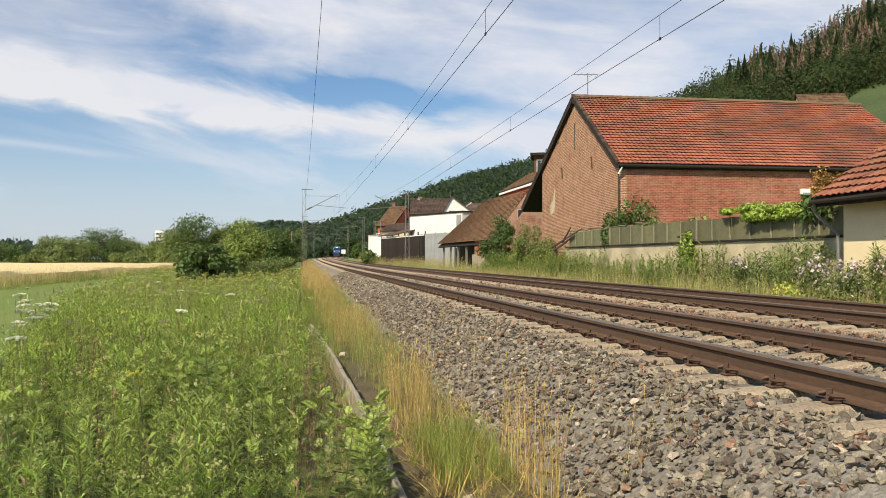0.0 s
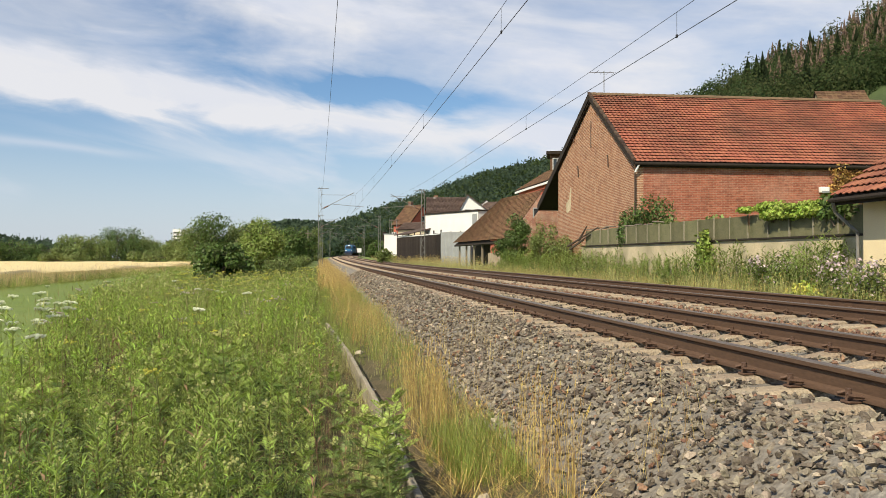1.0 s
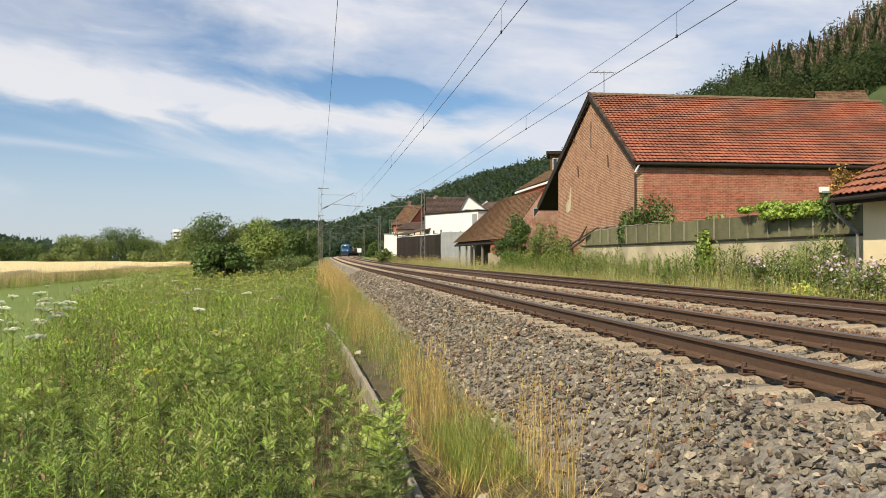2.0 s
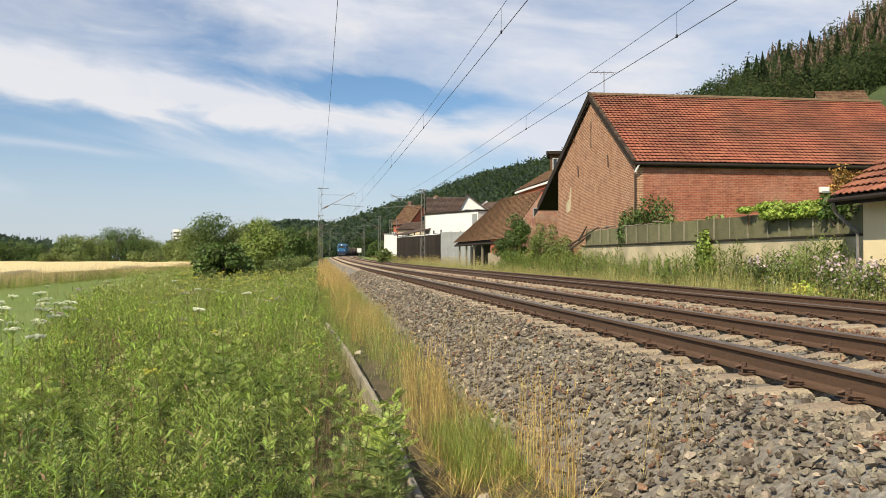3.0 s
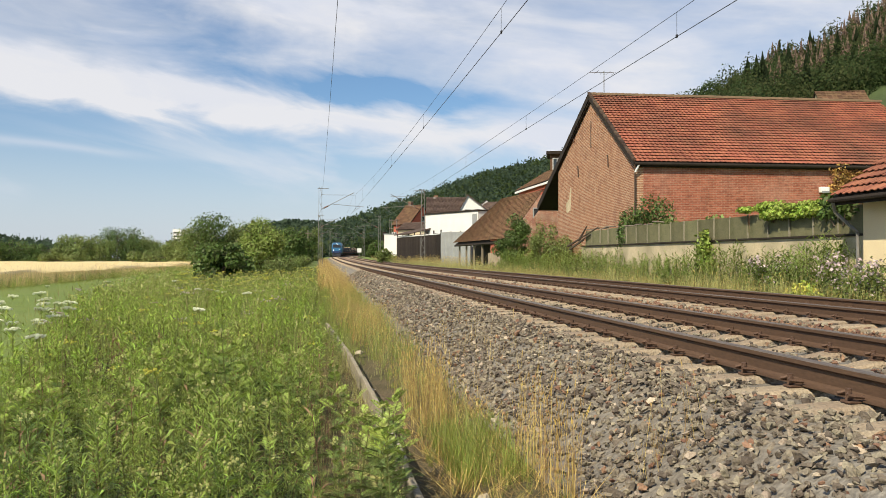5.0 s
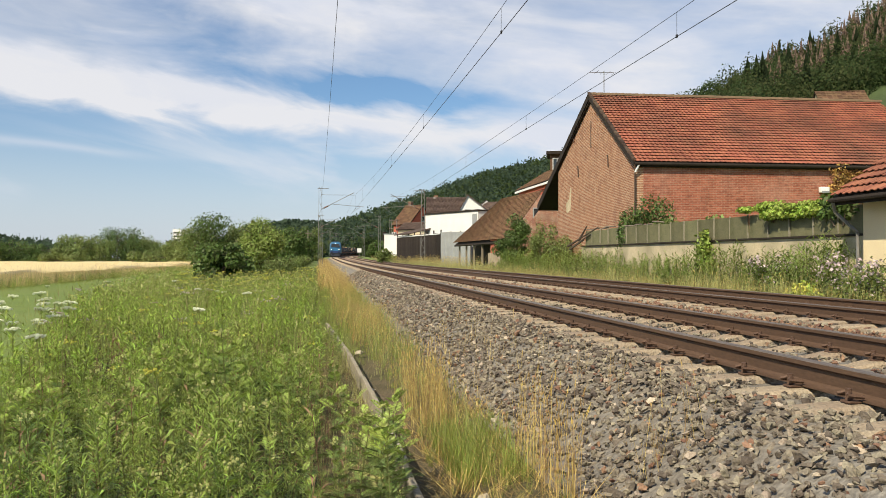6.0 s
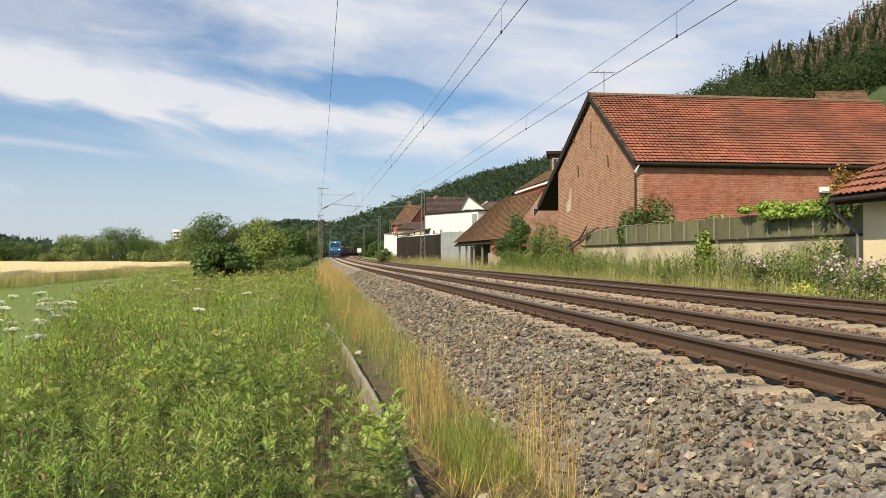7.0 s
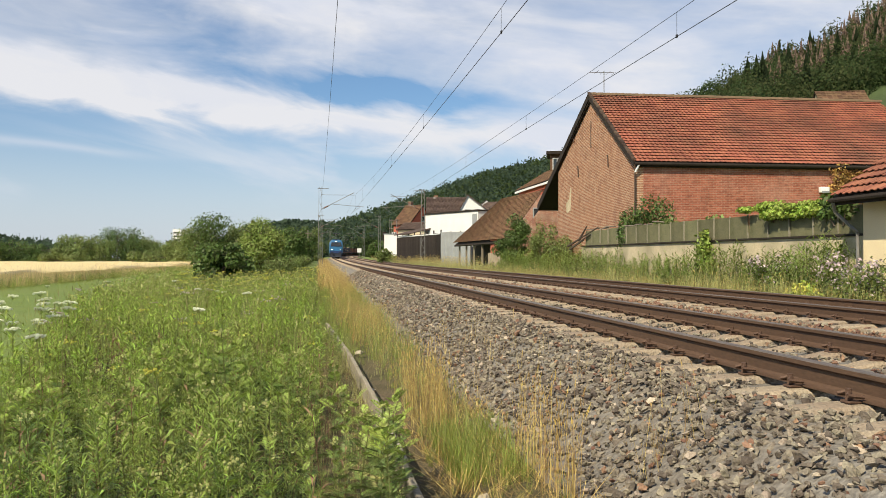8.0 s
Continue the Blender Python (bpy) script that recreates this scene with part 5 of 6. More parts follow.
def strew(name, label, regions, mats, seed):
    """Loose stones over strips of the bed. regions: (u0, u1, y0, y1, per square metre, mean size, spare the sleepers)."""
    rng = np.random.default_rng(seed)
    temps = [stone_template(rng) for _ in range(10)]
    blocks = []
    for u0, u1, y0, y1, dens, size, centre in regions:
        n = int((u1 - u0) * (y1 - y0) * dens)
        x, y = rng.uniform(u0, u1, n), rng.uniform(y0, y1, n)
        if centre is not None:
            on = (np.abs(((y - centre[1] + 0.3) % 0.6) - 0.3) < 0.125) & (np.abs(x - centre[0]) < 1.10 + rng.uniform(-0.16, 0.10, n))
            on |= np.abs(np.abs(x - centre[0]) - 0.7535) < 0.11
            x, y = x[~on], y[~on]
        n = len(x)
        z = np.interp(x, [p[0] for p in PROFILE], [p[1] for p in PROFILE]) + rng.uniform(-0.022, 0.040, n)
        s = size * 0.5 * np.exp(rng.normal(0, 0.28, n))
        pick = rng.integers(0, len(temps), n)
        for k, (VT, FT) in enumerate(temps):
            q = pick == k
            if not q.any():
                continue
            V, F = scatter(VT, FT, np.stack([x[q], y[q], z[q]], 1), rng.uniform(0, 6.28, q.sum()), s[q], tilts=rng.normal(0, 0.6, q.sum()))
            blocks.append((V, F, np.searchsorted((mats[3], mats[3] + mats[4]), rng.random(q.sum())).repeat(len(FT))))
    V, F, I = joined(blocks)
    tagged(new(name, mesh_from(name, V, F, [M[m] for m in mats[:3]], I)), label, "gravel", kind="stuff")


strew("ballast_stones", "grey angular crushed stone ballast beside the near track", (
    (1.75, 5.35, -11, 3.2, 70, 0.075, (4.05, 3.33)), (1.72, 2.95, 3.2, 12, 760, 0.060, (4.05, 3.33)), (1.75, 2.95, 12, 24, 450, 0.067, (4.05, 3.33)), (1.8, 2.95, 24, 55, 120, 0.12, (4.05, 3.33)),
    (1.52, 1.78, 3.2, 16, 480, 0.06, None), (1.30, 1.52, 3.2, 16, 110, 0.05, None), (2.95, 5.35, 3.2, 22, 230, 0.066, (4.05, 3.33)), (2.95, 5.35, 22, 48, 75, 0.11, (4.05, 3.33))), ("stone", "stone_rust", "stone_pale", 0.89, 0.06), 21)
strew("ballast_stones", "rust-stained crushed stone ballast around the far track", (
    (5.35, 6.8, 4.5, 22, 190, 0.072, None), (5.35, 6.8, 22, 48, 65, 0.11, None), (6.8, 9.6, 8, 30, 80, 0.075, (8.05, 3.3))), ("stone_rust", "stone", "stone_pale", 0.60, 0.34), 22)


# ---- low plants ----
def leaf_quad(root, d, length, width, droop):
    """A pointed, drooping leaf: one folded quad from its root to its tip."""
    d = np.array(d, float)
    side = np.cross(d, (0, 0, 1.0)); side /= np.linalg.norm(side) + 1e-9
    mid = root + d * length * 0.45
    tip = root + d * length + np.array((0, 0, -droop * length))
    return np.array([root, mid + side * width * 0.5, tip, mid - side * width * 0.5]), np.array([(0, 1, 2, 3)])


class Sprig:
    """Collects quads with a material number."""

    def __init__(self):
        self.V, self.F, self.I, self.k = [], [], [], 0

    def add(self, V, F, i):
        self.V.append(V); self.F.append(F + self.k); self.I += [i] * len(F); self.k += len(V)

    def done(self):
        return np.concatenate(self.V), np.concatenate(self.F), np.array(self.I)

    def stalk(self, a, b, r, i):
        a, b = np.array(a, float), np.array(b, float)
        for s in ((r, 0, 0), (0, r, 0)):
            s = np.array(s)
            self.add(np.array([a - s, a + s, b + s * 0.5, b - s * 0.5]), np.array([(0, 1, 2, 3)]), i)


def herb(rng, leaves, pinnate, flower=None, broad=0.2, base=1):
    """An upright meadow herb one metre tall. Material numbers: 0 stem, 1 leaf, 2 young top leaf brightened as sunlit, 3
    yellow, 4 white, 5 pink, 6 withered, 7 dull leaf.
    """
    s = Sprig()
    lean = rng.normal(0, 0.09, 2)

    def axis(z):
        return np.array((lean[0] * z * z, lean[1] * z * z, z))
    for z0, z1 in ((0, 0.55), (0.55, 0.97)):
        s.stalk(axis(z0), axis(z1), 0.0045, 0)
    a = rng.uniform(0, 6.28)
    for i in range(leaves):
        z = 0.10 + 0.88 * (i + rng.uniform(0, 1)) / leaves
        a += 2.4 + rng.normal(0, 0.4)
        up = rng.uniform(0.1, 0.5) + 0.55 * z
        d = np.array((math.cos(a), math.sin(a), up)); d /= np.linalg.norm(d)
        ln = (0.25 - 0.15 * z) * rng.uniform(0.65, 1.3)
        root, m = axis(z), 2 if z > 0.78 else base
        if rng.random() < 0.05 + 0.12 * (z < 0.4):
            m = 6
        if pinnate:
            side = np.cross(d, (0, 0, 1.0)); side /= np.linalg.norm(side)
            for j in range(pinnate):
                t = (j + 1) / pinnate
                p = root + d * ln * t + np.array((0, 0, -0.25 * ln * t * t))
                for q in (-1, 1):
                    V, F = leaf_quad(p, (d * 0.5 + side * q) / 1.12, ln * 0.45 * (1.1 - 0.6 * t), 0.022, 0.15)
                    s.add(V, F, m)
        else:
            V, F = leaf_quad(root, d, ln * 1.15, ln * broad, rng.uniform(0.1, 0.5))
            s.add(V, F, m)
    top = axis(0.98)
    if flower is not None:
        for _ in range(9 if flower == 4 else 7):
            o = rng.normal(0, 0.035 if flower == 3 else 0.06, 3) * (1, 1, 0.25)
            r = rng.uniform(0.008, 0.015)
            c = top + o + np.array((0, 0, 0.03))
            s.stalk(axis(0.88), c, 0.0025, 0)
            s.add(np.array([c + (-r, -r, 0), c + (r, -r, 0.004), c + (r, r, 0), c + (-r, r, 0.004)]), np.array([(0, 1, 2, 3)]), flower)
            s.add(np.array([c + (-r, 0, -r), c + (r, 0, -r), c + (r, 0, r * .6), c + (-r, 0, r * .6)]), np.array([(0, 1, 2, 3)]), flower)
    return s.done()


HERB_MATS = ("stem", "leaf_green", "leaf_bright", "petal_yellow", "petal_white", "petal_pink", "pale_grass", "leaf_herb", "petal_bud", "leaf_dark")


def plant_out(name, label, sets, seed, mats=HERB_MATS, category="plants"):
    """sets: (templates, places, heights) rows, all joined into one object."""
    rng = np.random.default_rng(seed)
    blocks = []
    for temps, places, heights in sets:
        pick = rng.integers(0, len(temps), len(places))
        for k, (VT, FT, IT) in enumerate(temps):
            q = pick == k
            if q.any():
                V, F = scatter(VT, FT, places[q], rng.uniform(0, 6.28, q.sum()), heights[q], tilts=rng.normal(0, 0.10, q.sum()))
                blocks.append((V, F, np.tile(IT, q.sum())))
    V, F, I = joined(blocks)
    return tagged(new(name, mesh_from(name, V, F, [M[m] for m in mats], I)), label, category, kind="stuff")


def places_in(rng, n, x0, x1, y0, y1, keep=None):
    x, y = rng.uniform(x0, x1, n), rng.uniform(y0, y1, n)
    if keep is not None:
        k = keep(x, y)
        x, y = x[k], y[k]
    z = np.interp(x, [p[0] for p in PROFILE], [p[1] for p in PROFILE]) + np.array([rise(v) for v in y]) * np.interp(x, (-45, -6), (0, 1))
    return np.stack([x, y, z - 0.02], 1)


def patchy(x, y, s, seed):
    """A smooth value from -1 to 1 that drifts over the ground."""
    return np.array([noise.noise((a * s, b * s, seed)) for a, b in zip(x, y)])


def heights_for(rng, pl, lo, hi, seed):
    return (lo + (hi - lo) * np.clip(0.5 + 0.75 * patchy(pl[:, 0], pl[:, 1], 0.55, seed), 0, 1)) * rng.uniform(0.75, 1.12, len(pl))


def blade(rng, n, height, spread, ear=False, curve=0.25, plain=False):
    """A tuft of n grass blades, each two quads, with or without a seed head. Materials: 0 blade, 1 ear."""
    s = Sprig()
    for _ in range(n):
        a = rng.uniform(0, 6.28)
        o = np.array((rng.normal(0, spread), rng.normal(0, spread), 0))
        h = height * rng.uniform(0.55, 1.1)
        c = h * curve * rng.uniform(0.2, 1.3)
        d = np.array((math.cos(a), math.sin(a), 0))
        w = np.array((-math.sin(a), math.cos(a), 0)) * (0.0023 if ear else 0.0042)
        m, t = o + d * c * 0.3 + (0, 0, h * 0.55), o + d * c + (0, 0, h)
        if plain:
            s.add(np.array([o - w * 1.3, o + w * 1.3, t + w * 0.5, t - w * 0.5]), np.array([(0, 1, 2, 3)]), 0)
        else:
            s.add(np.array([o - w, o + w, m + w * 0.9, m - w * 0.9, t + w * 0.35, t - w * 0.35]), np.array([(0, 1, 2, 3), (3, 2, 4, 5)]), 0)
        if ear:
            e, q = t + d * c * 0.25 + (0, 0, h * 0.13), w * 2.4
            mm = (t + e) / 2
            s.add(np.array([t - q * 0.4, mm - q, e, mm + q]), np.array([(0, 1, 2, 3)]), 1)
            if not plain:
                q2 = np.array((q[1], -q[0], 0))
                s.add(np.array([t - q2 * 0.4, mm - q2, e, mm + q2]), np.array([(0, 1, 2, 3)]), 1)
    return s.done()


def feather(rng, leaves, pairs, base=1, lit_young=2, buds=0, reach=1.0):
    """A tansy-like herb one metre tall: a ribbed stem, long feathered leaves and a head of round buds."""
    s = Sprig()
    lean = rng.normal(0, 0.08, 2)

    def axis(z):
        return np.array((lean[0] * z * z, lean[1] * z * z, z))
    for z0, z1 in ((0, 0.5), (0.5, 0.97)):
        s.stalk(axis(z0), axis(z1), 0.0055, 0)
    a = rng.uniform(0, 6.28)
    for i in range(leaves):
        z = 0.14 + 0.84 * (i + rng.uniform(0, 1)) / leaves
        a += 2.4 + rng.normal(0, 0.35)
        up = rng.uniform(0.15, 0.55) + 0.75 * z * z
        d = np.array((math.cos(a), math.sin(a), up)); d /= np.linalg.norm(d)
        side = np.cross(d, (0, 0, 1.0)); side /= np.linalg.norm(side)
        top = np.cross(side, d)
        ln = (0.25 - 0.12 * z) * reach * rng.uniform(0.75, 1.25)
        root = axis(z)
        # young top leaves get a brighter colour, sunlight included; lower ones stay darker
        m = lit_young if z > 0.72 else base
        if z < 0.4 and rng.random() < 0.22:
            m = 6
        rib = side * 0.0035
        tip = root + d * ln + np.array((0, 0, -0.22 * ln))
        s.add(np.array([root - rib, root + rib, tip + rib * 0.3, tip - rib * 0.3]), np.array([(0, 1, 2, 3)]), m)
        for j in range(pairs):
            t = 0.16 + 0.80 * j / (pairs - 1)
            p = root + d * ln * t + np.array((0, 0, -0.22 * ln * t * t))
            ll = ln * 0.40 * (1.0 - 0.75 * abs(t - 0.45) ** 1.2 - 0.25 * t)
            for q in (-1, 1):
                e = d * 0.75 + side * q + top * 0.18
                e /= np.linalg.norm(e)
                g = np.cross(e, top); g /= np.linalg.norm(g)
                w = g * max(0.006, ll * 0.11)
                s.add(np.array([p, p + e * ll * 0.5 + w, p + e * ll + (0, 0, -0.12 * ll), p + e * ll * 0.5 - w]), np.array([(0, 1, 2, 3)]), m)
    for _ in range(buds):
        c = axis(0.99) + rng.normal(0, 0.028, 3) * (1, 1, 0.5)
        r = rng.uniform(0.006, 0.011)
        s.stalk(axis(0.90), c, 0.002, 0)
        for e, f in (((r, 0, 0), (0, r, 0)), ((r, 0, 0), (0, 0, r)), ((0, r, 0), (0, 0, r))):
            e, f = np.array(e), np.array(f)
            s.add(np.array([c - e - f, c + e - f, c + e + f, c - e + f]), np.array([(0, 1, 2, 3)]), 8)
    return s.done()


def spire(rng, leaves, base=1, lit_young=2, broad=0.24, head=0, reach=1.0, bud=0.007):
    """An upright leafy stem one metre tall whose narrow leaves crowd towards its tip."""
    s = Sprig()
    lean = rng.normal(0, 0.08, 2)

    def axis(z):
        return np.array((lean[0] * z * z, lean[1] * z * z, z))
    s.stalk(axis(0), axis(0.97), 0.0055, 0)
    a = rng.uniform(0, 6.28)
    for i in range(leaves):
        z = 0.15 + 0.83 * ((i + rng.uniform(0, 1)) / leaves) ** 0.75
        a += 2.4 + rng.normal(0, 0.4)
        d = np.array((math.cos(a), math.sin(a), rng.uniform(0.25, 0.7) + 0.6 * z * z)); d /= np.linalg.norm(d)
        ln = (0.21 - 0.08 * z) * reach * rng.uniform(0.7, 1.3)
        # sunlit look of the crowded tip is put into its young leaves' colour
        m = lit_young if z > 0.62 else base
        if z < 0.45 and rng.random() < 0.20:
            m = 6
        V, F = leaf_quad(axis(z), d, ln, ln * broad, rng.uniform(0.1, 0.45))
        s.add(V, F, m)
    for _ in range(head):
        c = axis(0.99) + rng.normal(0, 0.035, 3) * (1, 1, 0.5)
        r = bud * rng.uniform(0.7, 1.3)
        s.add(np.array([c + (-r, -r, 0), c + (r, -r, 0.004), c + (r, r, 0), c + (-r, r, 0.004)]), np.array([(0, 1, 2, 3)]), 8)
        s.add(np.array([c + (-r, 0, -r), c + (r, 0, -r), c + (r, 0, r), c + (-r, 0, r)]), np.array([(0, 1, 2, 3)]), 8)
    return s.done()


def stands(rng, pl, sets, seed, lo, hi):
    """Shares places out among sets of templates that grow in stands, each with heights that drift and leave hollows."""
    v = patchy(pl[:, 0], pl[:, 1], 0.85, seed) + rng.normal(0, 0.16, len(pl))
    v -= 0.9 * np.clip((-0.9 - pl[:, 0]) / 0.6, 0, 1) * np.clip((6.2 - pl[:, 1]) / 0.8, 0, 1)   # darker leaf colours near by, in place of the shade among tall herbs
    cut = np.quantile(v, [k / len(sets) for k in range(len(sets) + 1)])
    swell = 0.5 + 0.55 * patchy(pl[:, 0], pl[:, 1], 0.5, seed + 9) + 0.55 * patchy(pl[:, 0], pl[:, 1], 1.7, seed + 5)
    h = (lo + (hi - lo) * np.clip(swell, 0, 1)) * rng.uniform(0.78, 1.12, len(pl))
    keep = patchy(pl[:, 0], pl[:, 1], 1.3, seed + 3) > -0.30
    out = []
    for k, temps in enumerate(sets):
        q = (v >= cut[k]) & (v <= cut[k + 1]) & keep
        out.append((temps, pl[q], h[q]))
    return tuple(out)


def make_meadow():
    rng = np.random.default_rng(31)
    near = [[feather(rng, 15, 7, b_, y_, n_) for b_, n_ in ((a_, 0), (a_, 9), (a_, 0), (c_, 0))] for a_, c_, y_ in ((7, 9, 7), (1, 7, 2), (7, 1, 1), (7, 9, 1))]
    sprig = [[spire(rng, 58, b_, y_, 0.13, n_, 0.74, 0.010) for b_, n_ in ((a_, 0), (a_, 0), (c_, 8), (a_, 0))] for a_, c_, y_ in ((9, 7, 7), (1, 7, 2), (7, 1, 1), (7, 9, 1))]
    mid = [[spire(rng, 46, b_, y_, 0.17, n_, 0.85) for b_, n_ in ((a_, 0), (a_, 4), (c_, 0), (a_, 0))] for a_, c_, y_ in ((7, 1, 2), (1, 7, 2), (2, 1, 2), (2, 2, 2))]
    far = [[spire(rng, 32, b_, y_, 0.24, n_, 0.72, 0.014) for b_, n_ in ((a_, 0), (a_, 9), (c_, 4))] for a_, c_, y_ in ((7, 1, 2), (1, 1, 2), (2, 2, 2))]
    a = places_in(rng, 800, -6, 0.4, 2.6, 8.5, in_meadow)
    b = places_in(rng, 2300, -6, 0.4, 2.6, 9, in_meadow)
    c = places_in(rng, 6000, -15, 0.3, 8.5, 20, in_meadow)
    d = places_in(rng, 8500, -15, 0.3, 20, 50, in_meadow)
    e = places_in(rng, 900, -9, -0.2, -6, 2.6)
    plant_out("meadow_herbs", "dense bright green meadow herbs with feathered leaves and pale buds", (
        *stands(rng, a, near, 1.0, 0.26, 0.92), *stands(rng, b, sprig, 2.0, 0.22, 0.90), *stands(rng, c, mid, 3.0, 0.36, 1.06),
        *stands(rng, d, far, 4.0, 0.48, 1.08), (far[1], e, rng.uniform(0.3, 0.6, len(e)))), 32, HERB_MATS)
    # withered stalks in the hollows between the stands
    dead = [spire(rng, 9, 6, 6, 0.14) for _ in range(4)]
    h1 = places_in(rng, 900, -8, 0.35, 2.7, 14, in_meadow)
    plant_out("withered_stalks", "brown withered stalks between the meadow herbs", ((dead, h1, rng.uniform(0.3, 0.8, len(h1))),), 39,
              ("wither",) * 10)
    # taller flowering stems that stand out of the meadow
    yel = [herb(rng, 10, 0, 3, 0.2) for _ in range(3)]
    wht = [herb(rng, 7, 0, 4, 0.2) for _ in range(3)]
    pnk = [herb(rng, 14, 0, 5, 0.2) for _ in range(2)]
    y1 = places_in(rng, 260, -14, 0.2, 5, 24, in_meadow)
    y2 = places_in(rng, 700, -8, 0.1, 20, 50, lambda x, y: in_meadow(x, y) & (x > -0.16 * y))
    w1 = places_in(rng, 26, -14, 0.0, 4.5, 24, lambda x, y: in_meadow(x, y) & (x < -0.30 * y))
    p1 = places_in(rng, 60, -12, 0.0, 9, 30, in_meadow)
    plant_out("wildflowers", "yellow, white and pale pink wildflowers over the meadow", (
        (yel, y1, rng.uniform(0.62, 0.95, len(y1))), (yel, y2, rng.uniform(0.8, 1.1, len(y2))), (wht, w1, rng.uniform(0.85, 1.1, len(w1))), (pnk, p1, rng.uniform(0.8, 1.05, len(p1)))), 33)
    straw = [blade(rng, 6, 1.0, 0.10, True, 0.25, True) for _ in range(4)]
    q1 = places_in(rng, 1500, -14, 0.2, 7, 40, in_meadow)
    plant_out("meadow_grass", "pale seeding grass stems among the meadow herbs", ((straw, q1, rng.uniform(0.6, 1.05, len(q1))),), 35, ("pale_grass", "pale_grass"), "grass")
    # flat white umbels standing in the corner by the lawn
    um = []
    for _ in range(3):
        s = Sprig()
        s.stalk((0, 0, 0), (0.02, 0.01, 0.93), 0.005, 0)
        for _ in range(22):
            a_, r_ = rng.uniform(0, 6.28), 0.085 * math.sqrt(rng.random())
            c = np.array((0.02 + r_ * math.cos(a_), r_ * math.sin(a_), 1.0 - 2.0 * r_ * r_ + rng.normal(0, 0.004)))
            s.stalk((0.02, 0.01, 0.93), c, 0.0015, 0)
            q = 0.017
            s.add(np.array([c + (-q, -q, 0), c + (q, -q, 0.003), c + (q, q, 0), c + (-q, q, 0.003)]), np.array([(0, 1, 2, 3)]), 1)
            s.add(np.array([c + (-q, 0, -q * 0.7), c + (q, 0, -q * 0.7), c + (q, 0, q * 0.5), c + (-q, 0, q * 0.5)]), np.array([(0, 1, 2, 3)]), 1)
        um.append(s.done())
    ub = [site(rng.uniform(-0.56, -0.46), rng.uniform(8, 15), -0.98) for _ in range(30)] + [site(rng.uniform(-0.5, -0.2), rng.uniform(6, 26), -0.98) for _ in range(10)]
    plant_out("white_umbels", "white-flowered umbels standing over the meadow's edge", ((um, np.array(ub), rng.uniform(0.8, 1.15, len(ub))),), 36, ("stem", "petal_white"))
    # feathery herbs that lean over the concrete edging
    lush = [feather(rng, 18, 10, 7, y_, n_, 1.12) for y_, n_ in ((1, 0), (2, 10), (1, 6), (2, 0))]
    f0 = places_in(rng, 17, 0.10, 0.55, 4.3, 5.6)
    f1 = places_in(rng, 34, 0.0, 0.40, 6.4, 15)
    plant_out("edging_weeds", "feathery bright green tansy leaning over the concrete edging", ((lush, f0, rng.uniform(0.55, 0.84, len(f0))), (lush, f1, rng.uniform(0.25, 0.5, len(f1)))), 34, HERB_MATS)
    # low grass and dead stems between the meadow and the edging
    tuft = [blade(rng, 9, 1.0, 0.06, False, 0.5) for _ in range(4)]
    t1 = places_in(rng, 640, -0.06, 0.54, 4.6, 17)
    plant_out("edging_grass", "low yellowing grass between the herbs and the concrete edging", ((tuft, t1, rng.uniform(0.10, 0.34, len(t1))),), 54, ("pale_grass", "green_grass"), "grass")
    t2 = places_in(rng, 70, -0.05, 0.35, 4.5, 12)
    plant_out("dead_stems", "brown dead stems beside the concrete edging", ((dead, t2, rng.uniform(0.2, 0.5, len(t2))),), 55, ("wither",) * 10)


make_meadow()


